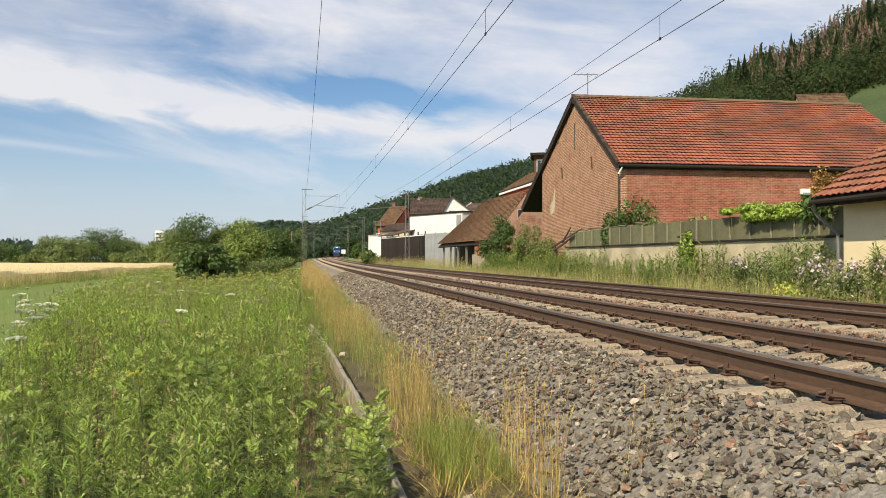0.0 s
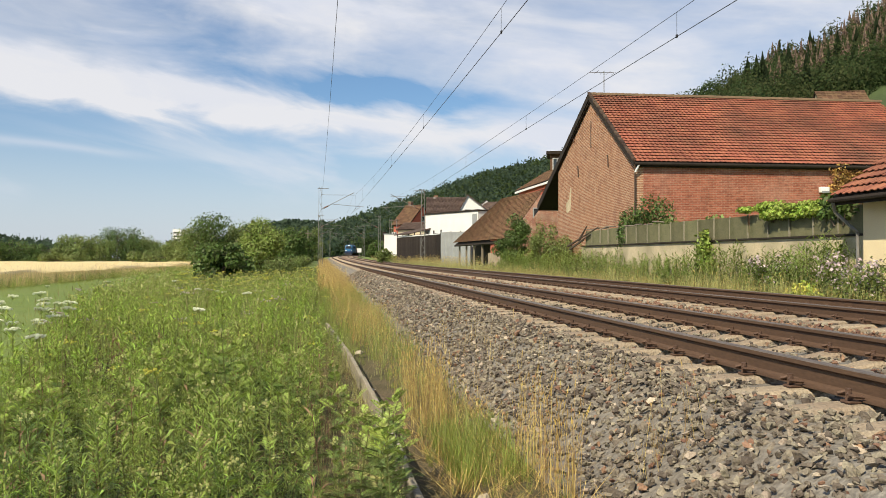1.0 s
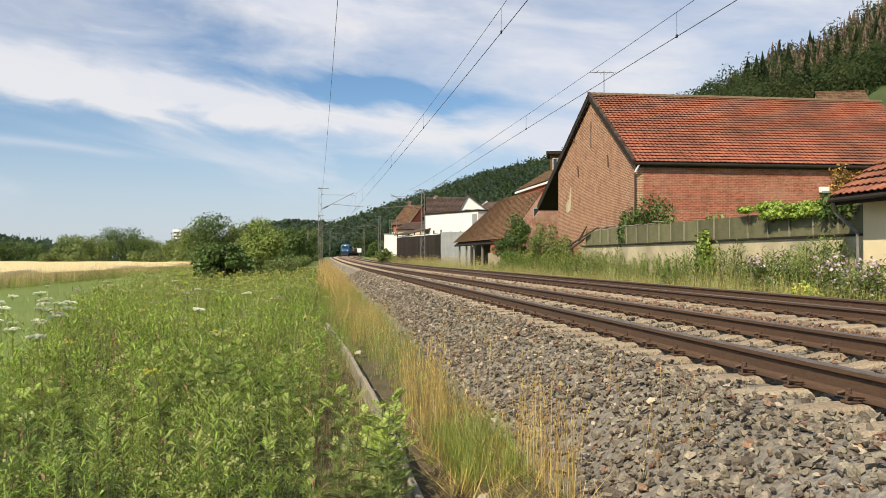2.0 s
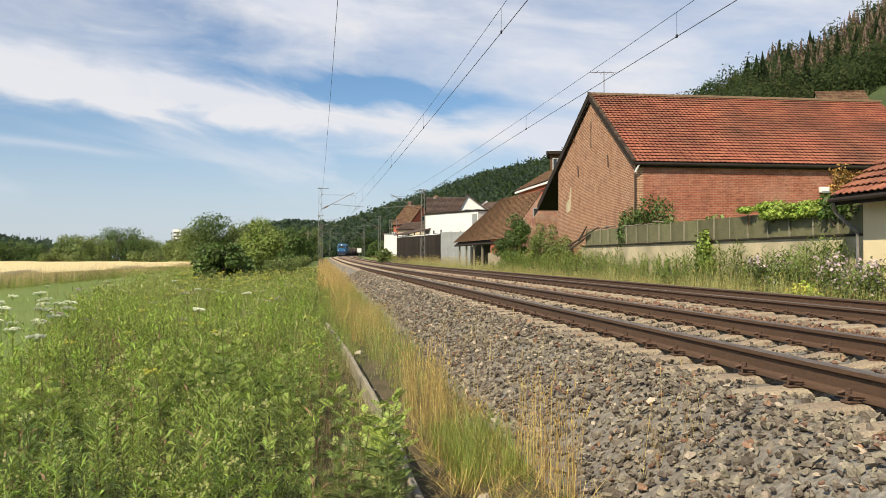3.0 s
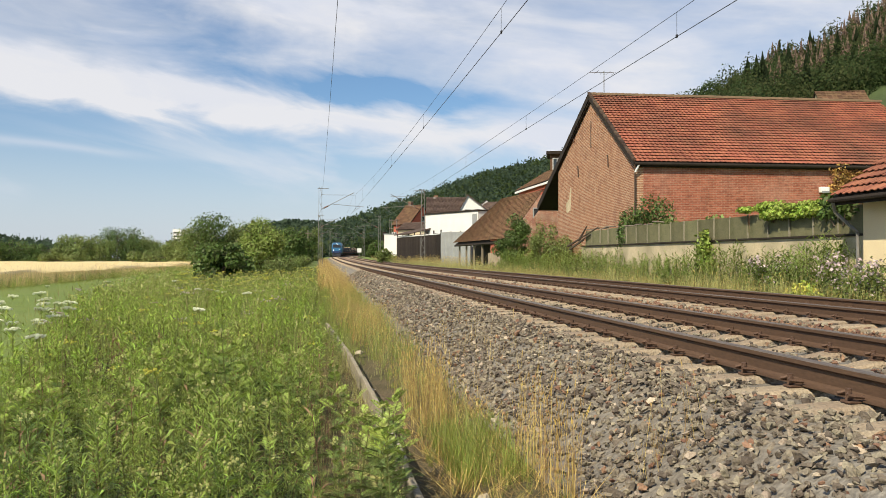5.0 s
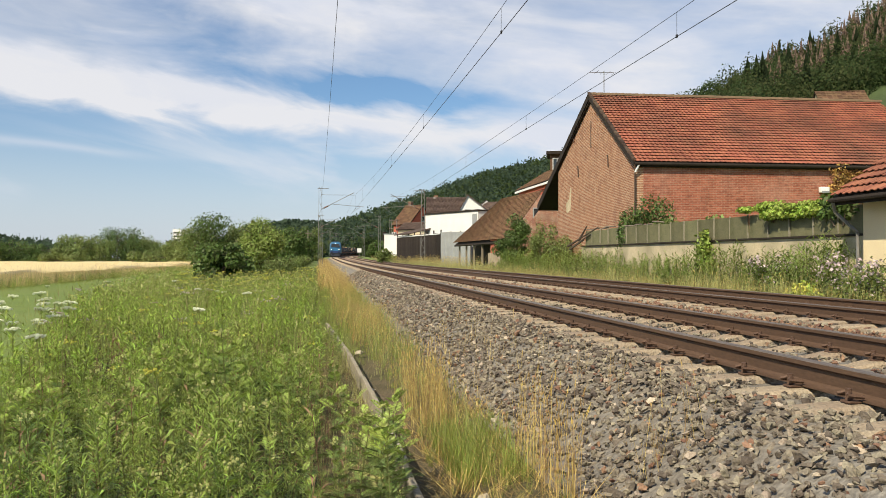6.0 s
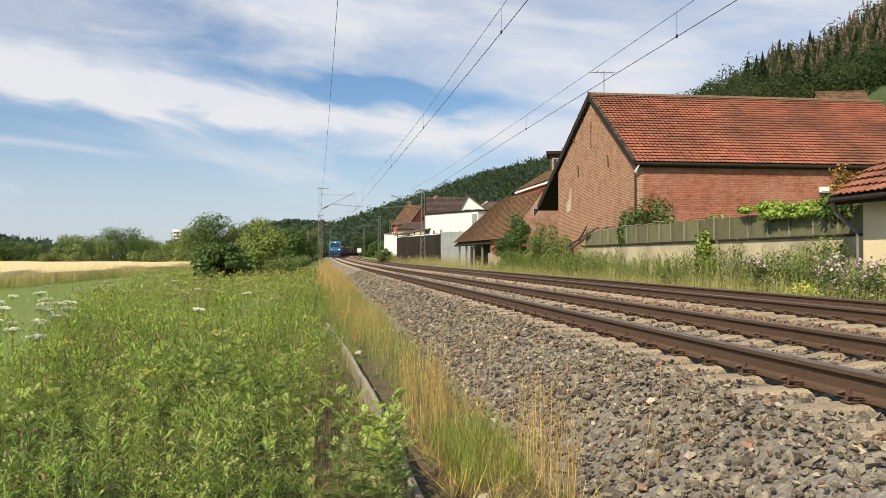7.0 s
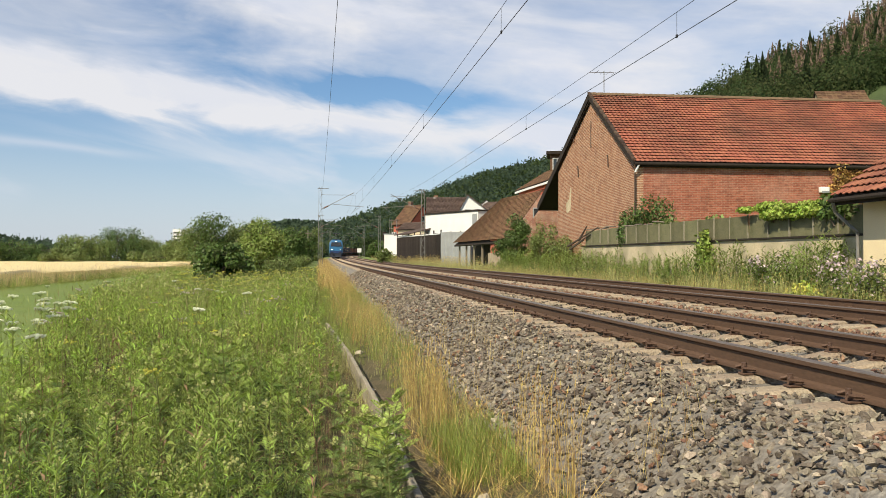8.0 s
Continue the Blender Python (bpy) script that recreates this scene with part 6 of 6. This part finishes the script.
def make_grasses():
    rng = np.random.default_rng(41)
    dry = [blade(rng, 13, 1.0, 0.06, True, 0.5) for _ in range(6)]
    grn = [blade(rng, 20, 1.0, 0.06, False, 0.5) for _ in range(5)]
    thin = [blade(rng, 7, 1.0, 0.10, True, 0.25, True) for _ in range(4)]
    far = [blade(rng, 11, 1.0, 0.10, False, 0.45, True) for _ in range(4)]
    gold = [blade(rng, 9, 1.0, 0.09, True, 0.25, True) for _ in range(4)]

    def strip(x, y):
        return (x > 0.70 - 0.015 * np.minimum(y, 20)) & (x < 1.72 + 0.10 * np.sin(y * 0.9) + 0.06 * np.sin(y * 2.3)) & (patchy(x, y, 0.8, 5.0) > -0.32 - 0.02 * np.minimum(y, 30))
    wisp = [blade(rng, 6, 1.0, 0.045, True, 0.16) for _ in range(6)]
    a = places_in(rng, 44, 0.80, 1.50, 8.8, 14, strip)
    b = places_in(rng, 270, 0.45, 1.42, 14, 36, lambda x, y: strip(x, y) | (x > 0.9))
    c = places_in(rng, 1600, -0.05, 1.45, 36, 95)
    c2 = places_in(rng, 1500, 0.3, 1.85, 50, 185)
    k = places_in(rng, 30, 1.36, 1.56, 4.6, 6.0)
    k2 = places_in(rng, 80, 0.90, 1.26, 7.2, 9.0)
    k3 = places_in(rng, 34, 0.90, 1.42, 4.6, 9.5)
    plant_out("dry_grass", "tall straw-coloured dry grass along the foot of the ballast", (
        (wisp, a, heights_for(rng, a, 0.25, 0.55, 6.0)), (dry, b, heights_for(rng, b, 0.35, 0.62, 7.0)), (gold, c, rng.uniform(0.45, 0.75, len(c))), (gold, c2, rng.uniform(0.45, 0.8, len(c2))),
        (wisp, k, rng.uniform(0.40, 0.70, len(k))), (wisp, k2, rng.uniform(0.32, 0.66, len(k2))), (wisp, k3, rng.uniform(0.2, 0.45, len(k3)))), 42, ("dry_grass", "dry_grass"), "grass")
    g = places_in(rng, 760, 0.84, 1.60, 3.6, 13)
    g2 = places_in(rng, 1600, 0.0, 1.6, 12, 45)
    g3 = places_in(rng, 120, 0.95, 1.45, 5.4, 7.0)
    g4 = places_in(rng, 700, -0.1, 1.7, -9, 3.6)
    plant_out("green_grass", "fresh green grass between the edging and the ballast", (
        (grn, g, rng.uniform(0.05, 0.16, len(g))), (far, g2, rng.uniform(0.2, 0.45, len(g2))), (grn, g3, rng.uniform(0.18, 0.36, len(g3))), (far, g4, rng.uniform(0.1, 0.3, len(g4)))), 43, ("green_grass", "green_grass"), "grass")
    o = places_in(rng, 330, 0.82, 1.40, 6.5, 22)
    plant_out("yellowing_grass", "thin yellow-green grass turning to straw by the edging", ((thin, o, rng.uniform(0.25, 0.55, len(o))),), 50, ("pale_grass", "dry_grass"), "grass")
    lt = [blade(rng, 12, 0.35, 0.05, False, 2.6, True) for _ in range(4)]
    l1 = places_in(rng, 170, 0.80, 1.60, 3.9, 8.2)
    plant_out("straw_litter", "flattened straw lying between the grass tufts", ((lt, l1, rng.uniform(0.25, 0.6, len(l1))),), 53, ("dry_grass", "dry_grass"), "grass")
    # the verge on the far side of the line
    v = places_in(rng, 2300, 9.7, 12.3, 12, 60)
    v2 = places_in(rng, 2000, 9.6, 12.6, 60, 150)
    v3 = places_in(rng, 1500, 9.9, 12.2, 12, 60)
    plant_out("verge_grass", "tall pale green and straw grass along the far verge", (
        (thin + far, v, heights_for(rng, v, 0.35, 1.05, 8.0)), (gold, v2, rng.uniform(0.6, 1.15, len(v2))), (far, v3, rng.uniform(0.3, 0.85, len(v3)))), 44, ("pale_grass", "dry_grass"), "grass")
    gv = places_in(rng, 1800, 9.65, 11.1, 10, 60)
    plant_out("verge_straw", "pale straw-coloured grass along the ballast of the far track", ((gold, gv, rng.uniform(0.3, 0.62, len(gv))),), 49, ("dry_grass", "pale_grass"), "grass")
    w = places_in(rng, 1700, 10.8, 12.25, 13, 52)
    plant_out("verge_weeds", "rank green weeds along the garden wall", (
        ([spire(rng, 26, 1, 2, 0.15) for _ in range(5)], w, heights_for(rng, w, 0.45, 1.7, 9.0)),), 45, ("stem", "leaf_herb", "leaf_willow", "petal_yellow", "petal_white", "petal_pink", "pale_grass", "leaf_herb", "petal_bud", "leaf_dark"))
    # rank grass along the wheat's edge
    wx = np.stack([rng.uniform(-17.6, -15.6, 1500), rng.uniform(36, 120, 1500), np.full(1500, -1.0)], 1)
    plant_out("field_margin", "rank green grass along the edge of the wheat", ((far + thin, wx, rng.uniform(0.35, 0.85, 1500)),), 47, ("green_grass", "pale_grass"), "grass")
    lw = np.stack([rng.uniform(-17, -3, 4600), rng.uniform(9, 62, 4600), np.full(4600, -1.0)], 1)
    lw = lw[~in_meadow(lw[:, 0], lw[:, 1])]
    plant_out("lawn_grass", "short green grass between the meadow and the wheat", ((far, lw, rng.uniform(0.08, 0.20, len(lw))),), 48, ("green_grass", "green_grass"), "grass")
    # wisps in the ballast
    t = places_in(rng, 40, 1.7, 2.4, 4, 14)
    plant_out("ballast_grass", "thin dry grass wisps growing out of the ballast", ((thin, t, rng.uniform(0.2, 0.5, len(t))),), 46, ("dry_grass", "dry_grass"), "grass")


make_grasses()


def make_wheat():
    rng = np.random.default_rng(51)
    x0, x1, y0, y1 = -140, -17.4, 36, 178
    xs, ys = np.concatenate([np.linspace(x0, -30, 20), np.linspace(-28, x1, 22)]), np.linspace(y0, y1, 90)
    V = [(x + (0.4 * math.sin(y * 0.21) if i == len(xs) - 1 else 0), y, -0.13 + 0.10 * noise.noise((x * 0.7, y * 0.7, 2.0)) + 0.06 * noise.noise((x * 0.1, y * 0.1, 5.0)) - (0.15 if i == len(xs) - 1 else 0)) for y in ys for i, x in enumerate(xs)]
    n = len(xs)
    F = [(j * n + i, j * n + i + 1, (j + 1) * n + i + 1, (j + 1) * n + i) for j in range(len(ys) - 1) for i in range(n - 1)]
    nv = len(V)
    V += [(V[j * n + n - 1][0] + 0.05, V[j * n + n - 1][1], -1.0) for j in range(len(ys))]
    F += [(j * n + n - 1, nv + j, nv + j + 1, (j + 1) * n + n - 1) for j in range(len(ys) - 1)]
    V, F = np.array(V), np.array(F)
    temps = [blade(rng, 7, 1.0, 0.16, True, 0.18, True) for _ in range(4)]
    e = rng.random(2600)
    ex, ey = x1 + 0.6 - 2.2 * e ** 1.6, rng.uniform(y0, y1, 2600)
    tx, ty = x1 - 45 * rng.random(3400) ** 1.8, rng.uniform(y0, y1, 3400)
    edge = np.stack([ex, ey, np.full(2600, -1.0)], 1)
    top = np.stack([tx, ty, np.full(3400, -0.62)], 1)
    blocks = [(V, F, 0)]
    for pl, lo, hi in ((edge, 0.75, 1.08), (top, 0.55, 0.78)):
        pick = rng.integers(0, 4, len(pl))
        for k, (VT, FT, IT) in enumerate(temps):
            q = pick == k
            v, f = scatter(VT, FT, pl[q], rng.uniform(0, 6.28, q.sum()), rng.uniform(lo, hi, q.sum()), tilts=rng.normal(0, 0.06, q.sum()))
            blocks.append((v, f, 0))
    v, f, i = joined(blocks)
    tagged(new("wheat_field", mesh_from("wheat_field", v, f, M["wheat"], i)), "ripe golden wheat field beside the meadow", "crop", kind="stuff")


make_wheat()


# ---- trees and shrubs ----
def tree(name, label, category, at, height, width, leaf, n=1500, size=0.11, trunk=0.25, seed=1, low=0.0, group=""):
    """Tapered trunk, a few limbs, and a crown of small leaf clumps in uneven lobes. low: how near to the ground the crown starts."""
    rng = np.random.default_rng(seed)
    t = thing(name, label, category, pose(*at, 0, 0, float(rng.uniform(0, 360))), group)
    bm = bmesh.new()
    h = height
    add_rod(bm, (0, 0, -0.3), (0.03 * h, 0.01 * h, h * 0.45), trunk, 8, trunk * 0.6)
    add_rod(bm, (0.03 * h, 0.01 * h, h * 0.45), (0.02 * h, 0.03 * h, h * 0.85), trunk * 0.6, 7, trunk * 0.2)
    for i in range(6):
        a, z = i * 1.1 + 0.4, h * (0.25 + 0.09 * i)
        add_rod(bm, (0.02 * h, 0.01 * h, z), (math.cos(a) * width * 0.33, math.sin(a) * width * 0.33, z + h * 0.16), trunk * 0.4, 6, trunk * 0.1)
    part("trunk", bm, M["bark"], t)
    lobes = []
    for i in range(30):
        a = rng.uniform(0, 6.28)
        z = rng.uniform(0.18 + low * 0.3, 0.82)
        r = width * 0.5 * (1.0 - (abs(z - 0.45) if low > -0.45 else max(0.0, z - 0.40)) * 0.95) * rng.uniform(0.30, 0.74)
        ball = min(width * rng.uniform(0.10, 0.24), h * 0.28)
        lobes.append((math.cos(a) * r, math.sin(a) * r, min(z * h, h - ball * 0.85), ball))
    ball = min(width * 0.22, h * 0.25)
    lobes.append((0, 0, h - ball * 0.85, ball))
    lobes = np.array(lobes)
    c = lobes[rng.integers(0, len(lobes), n)]
    d = rng.normal(0, 1, (n, 3)); d /= np.linalg.norm(d, axis=1)[:, None]
    p = c[:, :3] + d * (c[:, 3] * rng.uniform(0.25, 1.0, n) ** 0.45 * rng.uniform(0.82, 1.16, n))[:, None] * np.array((1, 1, 0.85))
    p[:, 2] = np.maximum(p[:, 2], 0.1)
    nrm = d + rng.normal(0, 0.65, (n, 3)) + np.array((0, 0, 0.25)); nrm /= np.linalg.norm(nrm, axis=1)[:, None]
    u = np.cross(nrm, rng.normal(0, 1, (n, 3))); u /= np.linalg.norm(u, axis=1)[:, None]
    w = np.cross(nrm, u)
    s = size * rng.uniform(0.6, 1.35, n)[:, None]
    V = np.stack([p - u * s * 0.7, p - w * s * 0.42, p + u * s * 0.7 - np.array((0, 0, 0.25)) * s, p + w * s * 0.42], 1).reshape(-1, 3)
    piece("crown", mesh_from("crown", V, np.arange(4 * n).reshape(-1, 4), M[leaf]), t)
    return t


def foot(p, z=-1.0):
    return (p[0], p[1], z)


# shrubs at the meadow's end
tree("shrub", "broad dark green hazel shrub at the meadow's end", "shrub", foot((-4.03, 37.04, 0.13)), 2.4, 3.2, "leaf_dark", 7000, 0.135, 0.07, 61, -0.5)
tree("shrub", "tall light green willow shrub at the meadow's end", "shrub", foot((-2.87, 42.93, 0.03)), 3.8, 3.3, "leaf_willow", 14000, 0.085, 0.08, 62, -0.5)
tree("shrub", "low green bramble thicket by the meadow path", "shrub", foot((-1.69, 40.72, 0.07)), 1.75, 2.6, "leaf_olive", 5000, 0.07, 0.05, 63, -0.6)
tree("shrub", "low green bramble thicket by the meadow path", "shrub", foot((-1.07, 52.77, -0.13)), 1.9, 2.4, "leaf_olive", 4500, 0.07, 0.05, 64, -0.6)
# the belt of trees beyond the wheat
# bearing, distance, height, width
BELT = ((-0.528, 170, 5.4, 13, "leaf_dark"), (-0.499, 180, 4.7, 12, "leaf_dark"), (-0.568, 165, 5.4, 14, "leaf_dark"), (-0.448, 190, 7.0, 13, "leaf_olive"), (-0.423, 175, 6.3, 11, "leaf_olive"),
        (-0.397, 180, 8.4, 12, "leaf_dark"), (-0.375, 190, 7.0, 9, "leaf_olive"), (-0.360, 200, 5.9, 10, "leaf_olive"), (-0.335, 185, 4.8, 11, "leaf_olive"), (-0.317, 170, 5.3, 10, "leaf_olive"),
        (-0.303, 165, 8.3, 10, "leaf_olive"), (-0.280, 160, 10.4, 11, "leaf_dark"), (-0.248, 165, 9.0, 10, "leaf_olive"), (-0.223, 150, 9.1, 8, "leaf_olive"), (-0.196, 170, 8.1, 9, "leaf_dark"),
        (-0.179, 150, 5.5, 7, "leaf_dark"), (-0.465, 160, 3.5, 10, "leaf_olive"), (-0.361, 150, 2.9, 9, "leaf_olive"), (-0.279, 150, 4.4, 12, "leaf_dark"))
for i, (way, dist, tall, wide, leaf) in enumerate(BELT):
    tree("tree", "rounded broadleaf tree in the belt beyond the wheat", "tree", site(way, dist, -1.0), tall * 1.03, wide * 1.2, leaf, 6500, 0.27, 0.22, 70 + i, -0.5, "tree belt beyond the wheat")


def leafy(name, label, category, at, size, leaf, n=1500, leaf_size=0.10, seed=1, stems=5, flower=None, share=0.15):
    """A low bush or climber: stems from its foot and leaves in uneven lobes inside a box of that size, centred over the foot."""
    rng = np.random.default_rng(seed)
    t = thing(name, label, category, pose(*at))
    sx, sy, sz = size
    lobes = np.stack([rng.uniform(-0.36, 0.36, 16) * sx, rng.uniform(-0.36, 0.36, 16) * sy, rng.uniform(0.12, 0.80, 16) * sz, rng.uniform(0.14, 0.24, 16)], 1)
    bm = bmesh.new()
    for i in range(stems):
        p = lobes[i]
        add_rod(bm, (p[0] * 0.4, p[1] * 0.4, -0.05), (p[0], p[1], p[2] + 0.1 * sz), 0.025, 5, 0.008)
    part("stems", bm, M["bark"], t)
    c = lobes[rng.integers(0, 16, n)]
    d = rng.normal(0, 1, (n, 3)); d /= np.linalg.norm(d, axis=1)[:, None]
    p = c[:, :3] + d * (c[:, 3] * rng.uniform(0.2, 1.0, n) ** 0.45 * rng.uniform(0.8, 1.25, n))[:, None] * np.array((min(sx, 2.5), min(sy, 2.5), sz))
    p[:, 2] = np.maximum(p[:, 2], 0.03)
    nrm = d + rng.normal(0, 0.65, (n, 3)) + np.array((0, 0, 0.25)); nrm /= np.linalg.norm(nrm, axis=1)[:, None]
    u = np.cross(nrm, rng.normal(0, 1, (n, 3))); u /= np.linalg.norm(u, axis=1)[:, None]
    w = np.cross(nrm, u)
    s = leaf_size * rng.uniform(0.6, 1.35, n)[:, None]
    V = np.stack([p - u * s * 0.7, p - w * s * 0.42, p + u * s * 0.7 - np.array((0, 0, 0.25)) * s, p + w * s * 0.42], 1).reshape(-1, 3)
    F = np.arange(4 * n).reshape(-1, 4)
    if flower:
        k = int(n * share)
        top = np.argsort(-(p[:, 2] - 0.25 * p[:, 0] + rng.normal(0, 0.18 * sz, n)))
        f = np.zeros(n, bool); f[top[:k]] = True
        piece("blossom", mesh_from("blossom", V.reshape(-1, 4, 3)[f].reshape(-1, 3), np.arange(4 * k).reshape(-1, 4), M[flower]), t)
        V, F = V.reshape(-1, 4, 3)[~f].reshape(-1, 3), np.arange(4 * (n - k)).reshape(-1, 4)
    piece("foliage", mesh_from("foliage", V, F, M[leaf]), t)
    return t


# shrubs and climbers on the village side
def base_at(p, z):
    return (p[0], p[1], z)


tree("shrub", "dense dark green evergreen shrub before the byre", "shrub", base_at((12.40, 50.71, 0.73), -0.4), 3.9, 2.9, "leaf_dark", 11000, 0.09, 0.09, 101, -0.6)
leafy("elder_bush", "pale green elder bush at the barn's corner", "shrub", base_at((12.67, 43.59, 0.73), -0.4), (2.6, 2.0, 2.5), "leaf_olive", 7000, 0.08, 102)
leafy("elder_bush", "tall leaning elder bush by the verge", "shrub", base_at((12.68, 45.61, 0.73), -0.4), (1.6, 1.4, 3.2), "leaf_olive", 4500, 0.08, 103)
leafy("elder_bush", "dark green elder growing against the barn wall", "shrub", base_at((13.51, 32.33, 0.73), 0.6), (3.0, 1.4, 2.8), "leaf_dark", 7500, 0.085, 104)
leafy("elder_bush", "small green shrub against the barn wall", "shrub", base_at((15.75, 30.97, 0.73), 0.9), (2.4, 1.2, 1.4), "leaf_olive", 2600, 0.10, 105)
leafy("creeper", "bright yellow-green creeper spilling over the fence", "creeper", (12.45, 20.9, 1.70), (0.8, 3.2, 0.55), "leaf_bright", 4000, 0.075, 106)
leafy("creeper", "bright yellow-green creeper spilling over the fence", "creeper", (12.5, 19.2, 1.62), (0.8, 1.8, 0.55), "leaf_bright", 3200, 0.07, 107)
leafy("creeper", "dark tangled creeper at the fence's end", "creeper", (12.4, 18.0, 1.5), (0.7, 1.6, 0.8), "leaf_dark", 900, 0.10, 108)
leafy("creeper", "withered orange creeper clinging to the barn wall", "creeper", (24.0, 33.9, 3.0), (3.0, 0.3, 2.0), "leaf_rust", 3200, 0.10, 109, 4)
leafy("creeper", "narrow green climber growing up the garden wall", "creeper", (12.1, 24.2, -0.5), (0.7, 1.0, 2.2), "leaf_green", 1300, 0.10, 110)
leafy("buddleia", "wild shrub with pale pink blossom by the shed", "shrub", (11.2, 15.2, -0.65), (1.6, 2.6, 1.7), "leaf_olive", 4000, 0.055, 111, 6, "petal_pink", 0.16)
leafy("buddleia", "wild shrub with sparse pale pink blossom on the verge", "shrub", (11.3, 19.2, -0.65), (1.2, 2.0, 1.5), "leaf_olive", 3200, 0.055, 112, 6, "petal_pink", 0.07)
leafy("goldenrod", "clump of bright yellow-green goldenrod on the verge", "plant", (10.7, 16.4, -0.62), (1.0, 1.4, 0.8), "leaf_bright", 1200, 0.07, 113, 5, "petal_yellow", 0.2)
leafy("hedge", "rounded clipped hedge beside the garage", "shrub", base_at((9.31, 111.88, 0.73), -0.5), (3.0, 2.2, 2.6), "leaf_olive", 1500, 0.25, 114)
leafy("ivy", "dark ivy hanging at the timber shed's end", "creeper", base_at((14.15, 92.93, 0.73), -0.5), (1.4, 1.2, 3.6), "leaf_dark", 900, 0.22, 115)
for i, (u_, z_) in enumerate(((13.2, 27.0), (13.4, 30.0))):
    leafy("garden_bush", "green garden bush behind the panel fence", "shrub", (u_, z_, 0.4), (1.6, 2.4, 1.9), "leaf_olive", 1500, 0.11, 116 + i)
LINE_TREES = ((-0.156, 200, 9, 5.5, "leaf_olive"), (-0.168, 165, 8, 6, "leaf_dark"), (-0.185, 130, 6.5, 6, "leaf_dark"), (-0.155, 240, 9, 6, "leaf_olive"),
              (-0.072, 190, 5.5, 5, "leaf_dark"), (-0.090, 260, 9, 8, "leaf_wood"), (-0.083, 330, 10, 10, "leaf_wood"), (-0.125, 420, 12, 12, "leaf_wood"), (-0.082, 210, 6, 5, "leaf_dark"))
for i, (way, dist, tall, wide, leaf) in enumerate(LINE_TREES):
    tree("tree", "broadleaf tree beside the railway bend", "tree", site(way, dist, -0.8), tall, wide, leaf, 4500, 0.29, 0.18, 130 + i, -0.5, "trees by the bend")

# single stones by the path
def path_stone(label, at, size, seed):
    V, F = stone_template(np.random.default_rng(seed))
    ob = new("stone", mesh_from("stone", V * size, F, M["path_stone"]))
    ob.matrix_basis = pose(*at, 0, 0, 40 * seed)
    tagged(ob, label, "stone")


path_stone("pale field stone lying beside the concrete edging", (0.62, 12.9, -0.80), 0.10, 3)
path_stone("brown broken stone lying beside the concrete edging", (0.62, 9.35, -0.82), 0.085, 4)
path_stone("pale broken stone at the foot of the ballast", (1.50, 6.9, -0.72), 0.055, 5)
path_stone("pale flat stone half buried in the grass", (1.02, 5.1, -0.84), 0.085, 7)



def motions():
    """The train rolls towards the camera at 19 m/s on the near track."""
    for ob, back, length in TRAIN:
        rows = []
        for i in range(17):
            t = 0.5 * i
            y0 = 333.0 - 19.0 * t + back
            y1 = y0 + length
            x0, x1 = 4.05 + bend(y0), 4.05 + bend(y1)
            rows.append((t, pose(x0, y0, rise(y0), math.degrees(math.atan2(rise(y1) - rise(y0), length)), 0, -math.degrees(math.atan2(x1 - x0, length)))))
        walk(ob, rows)


motions()
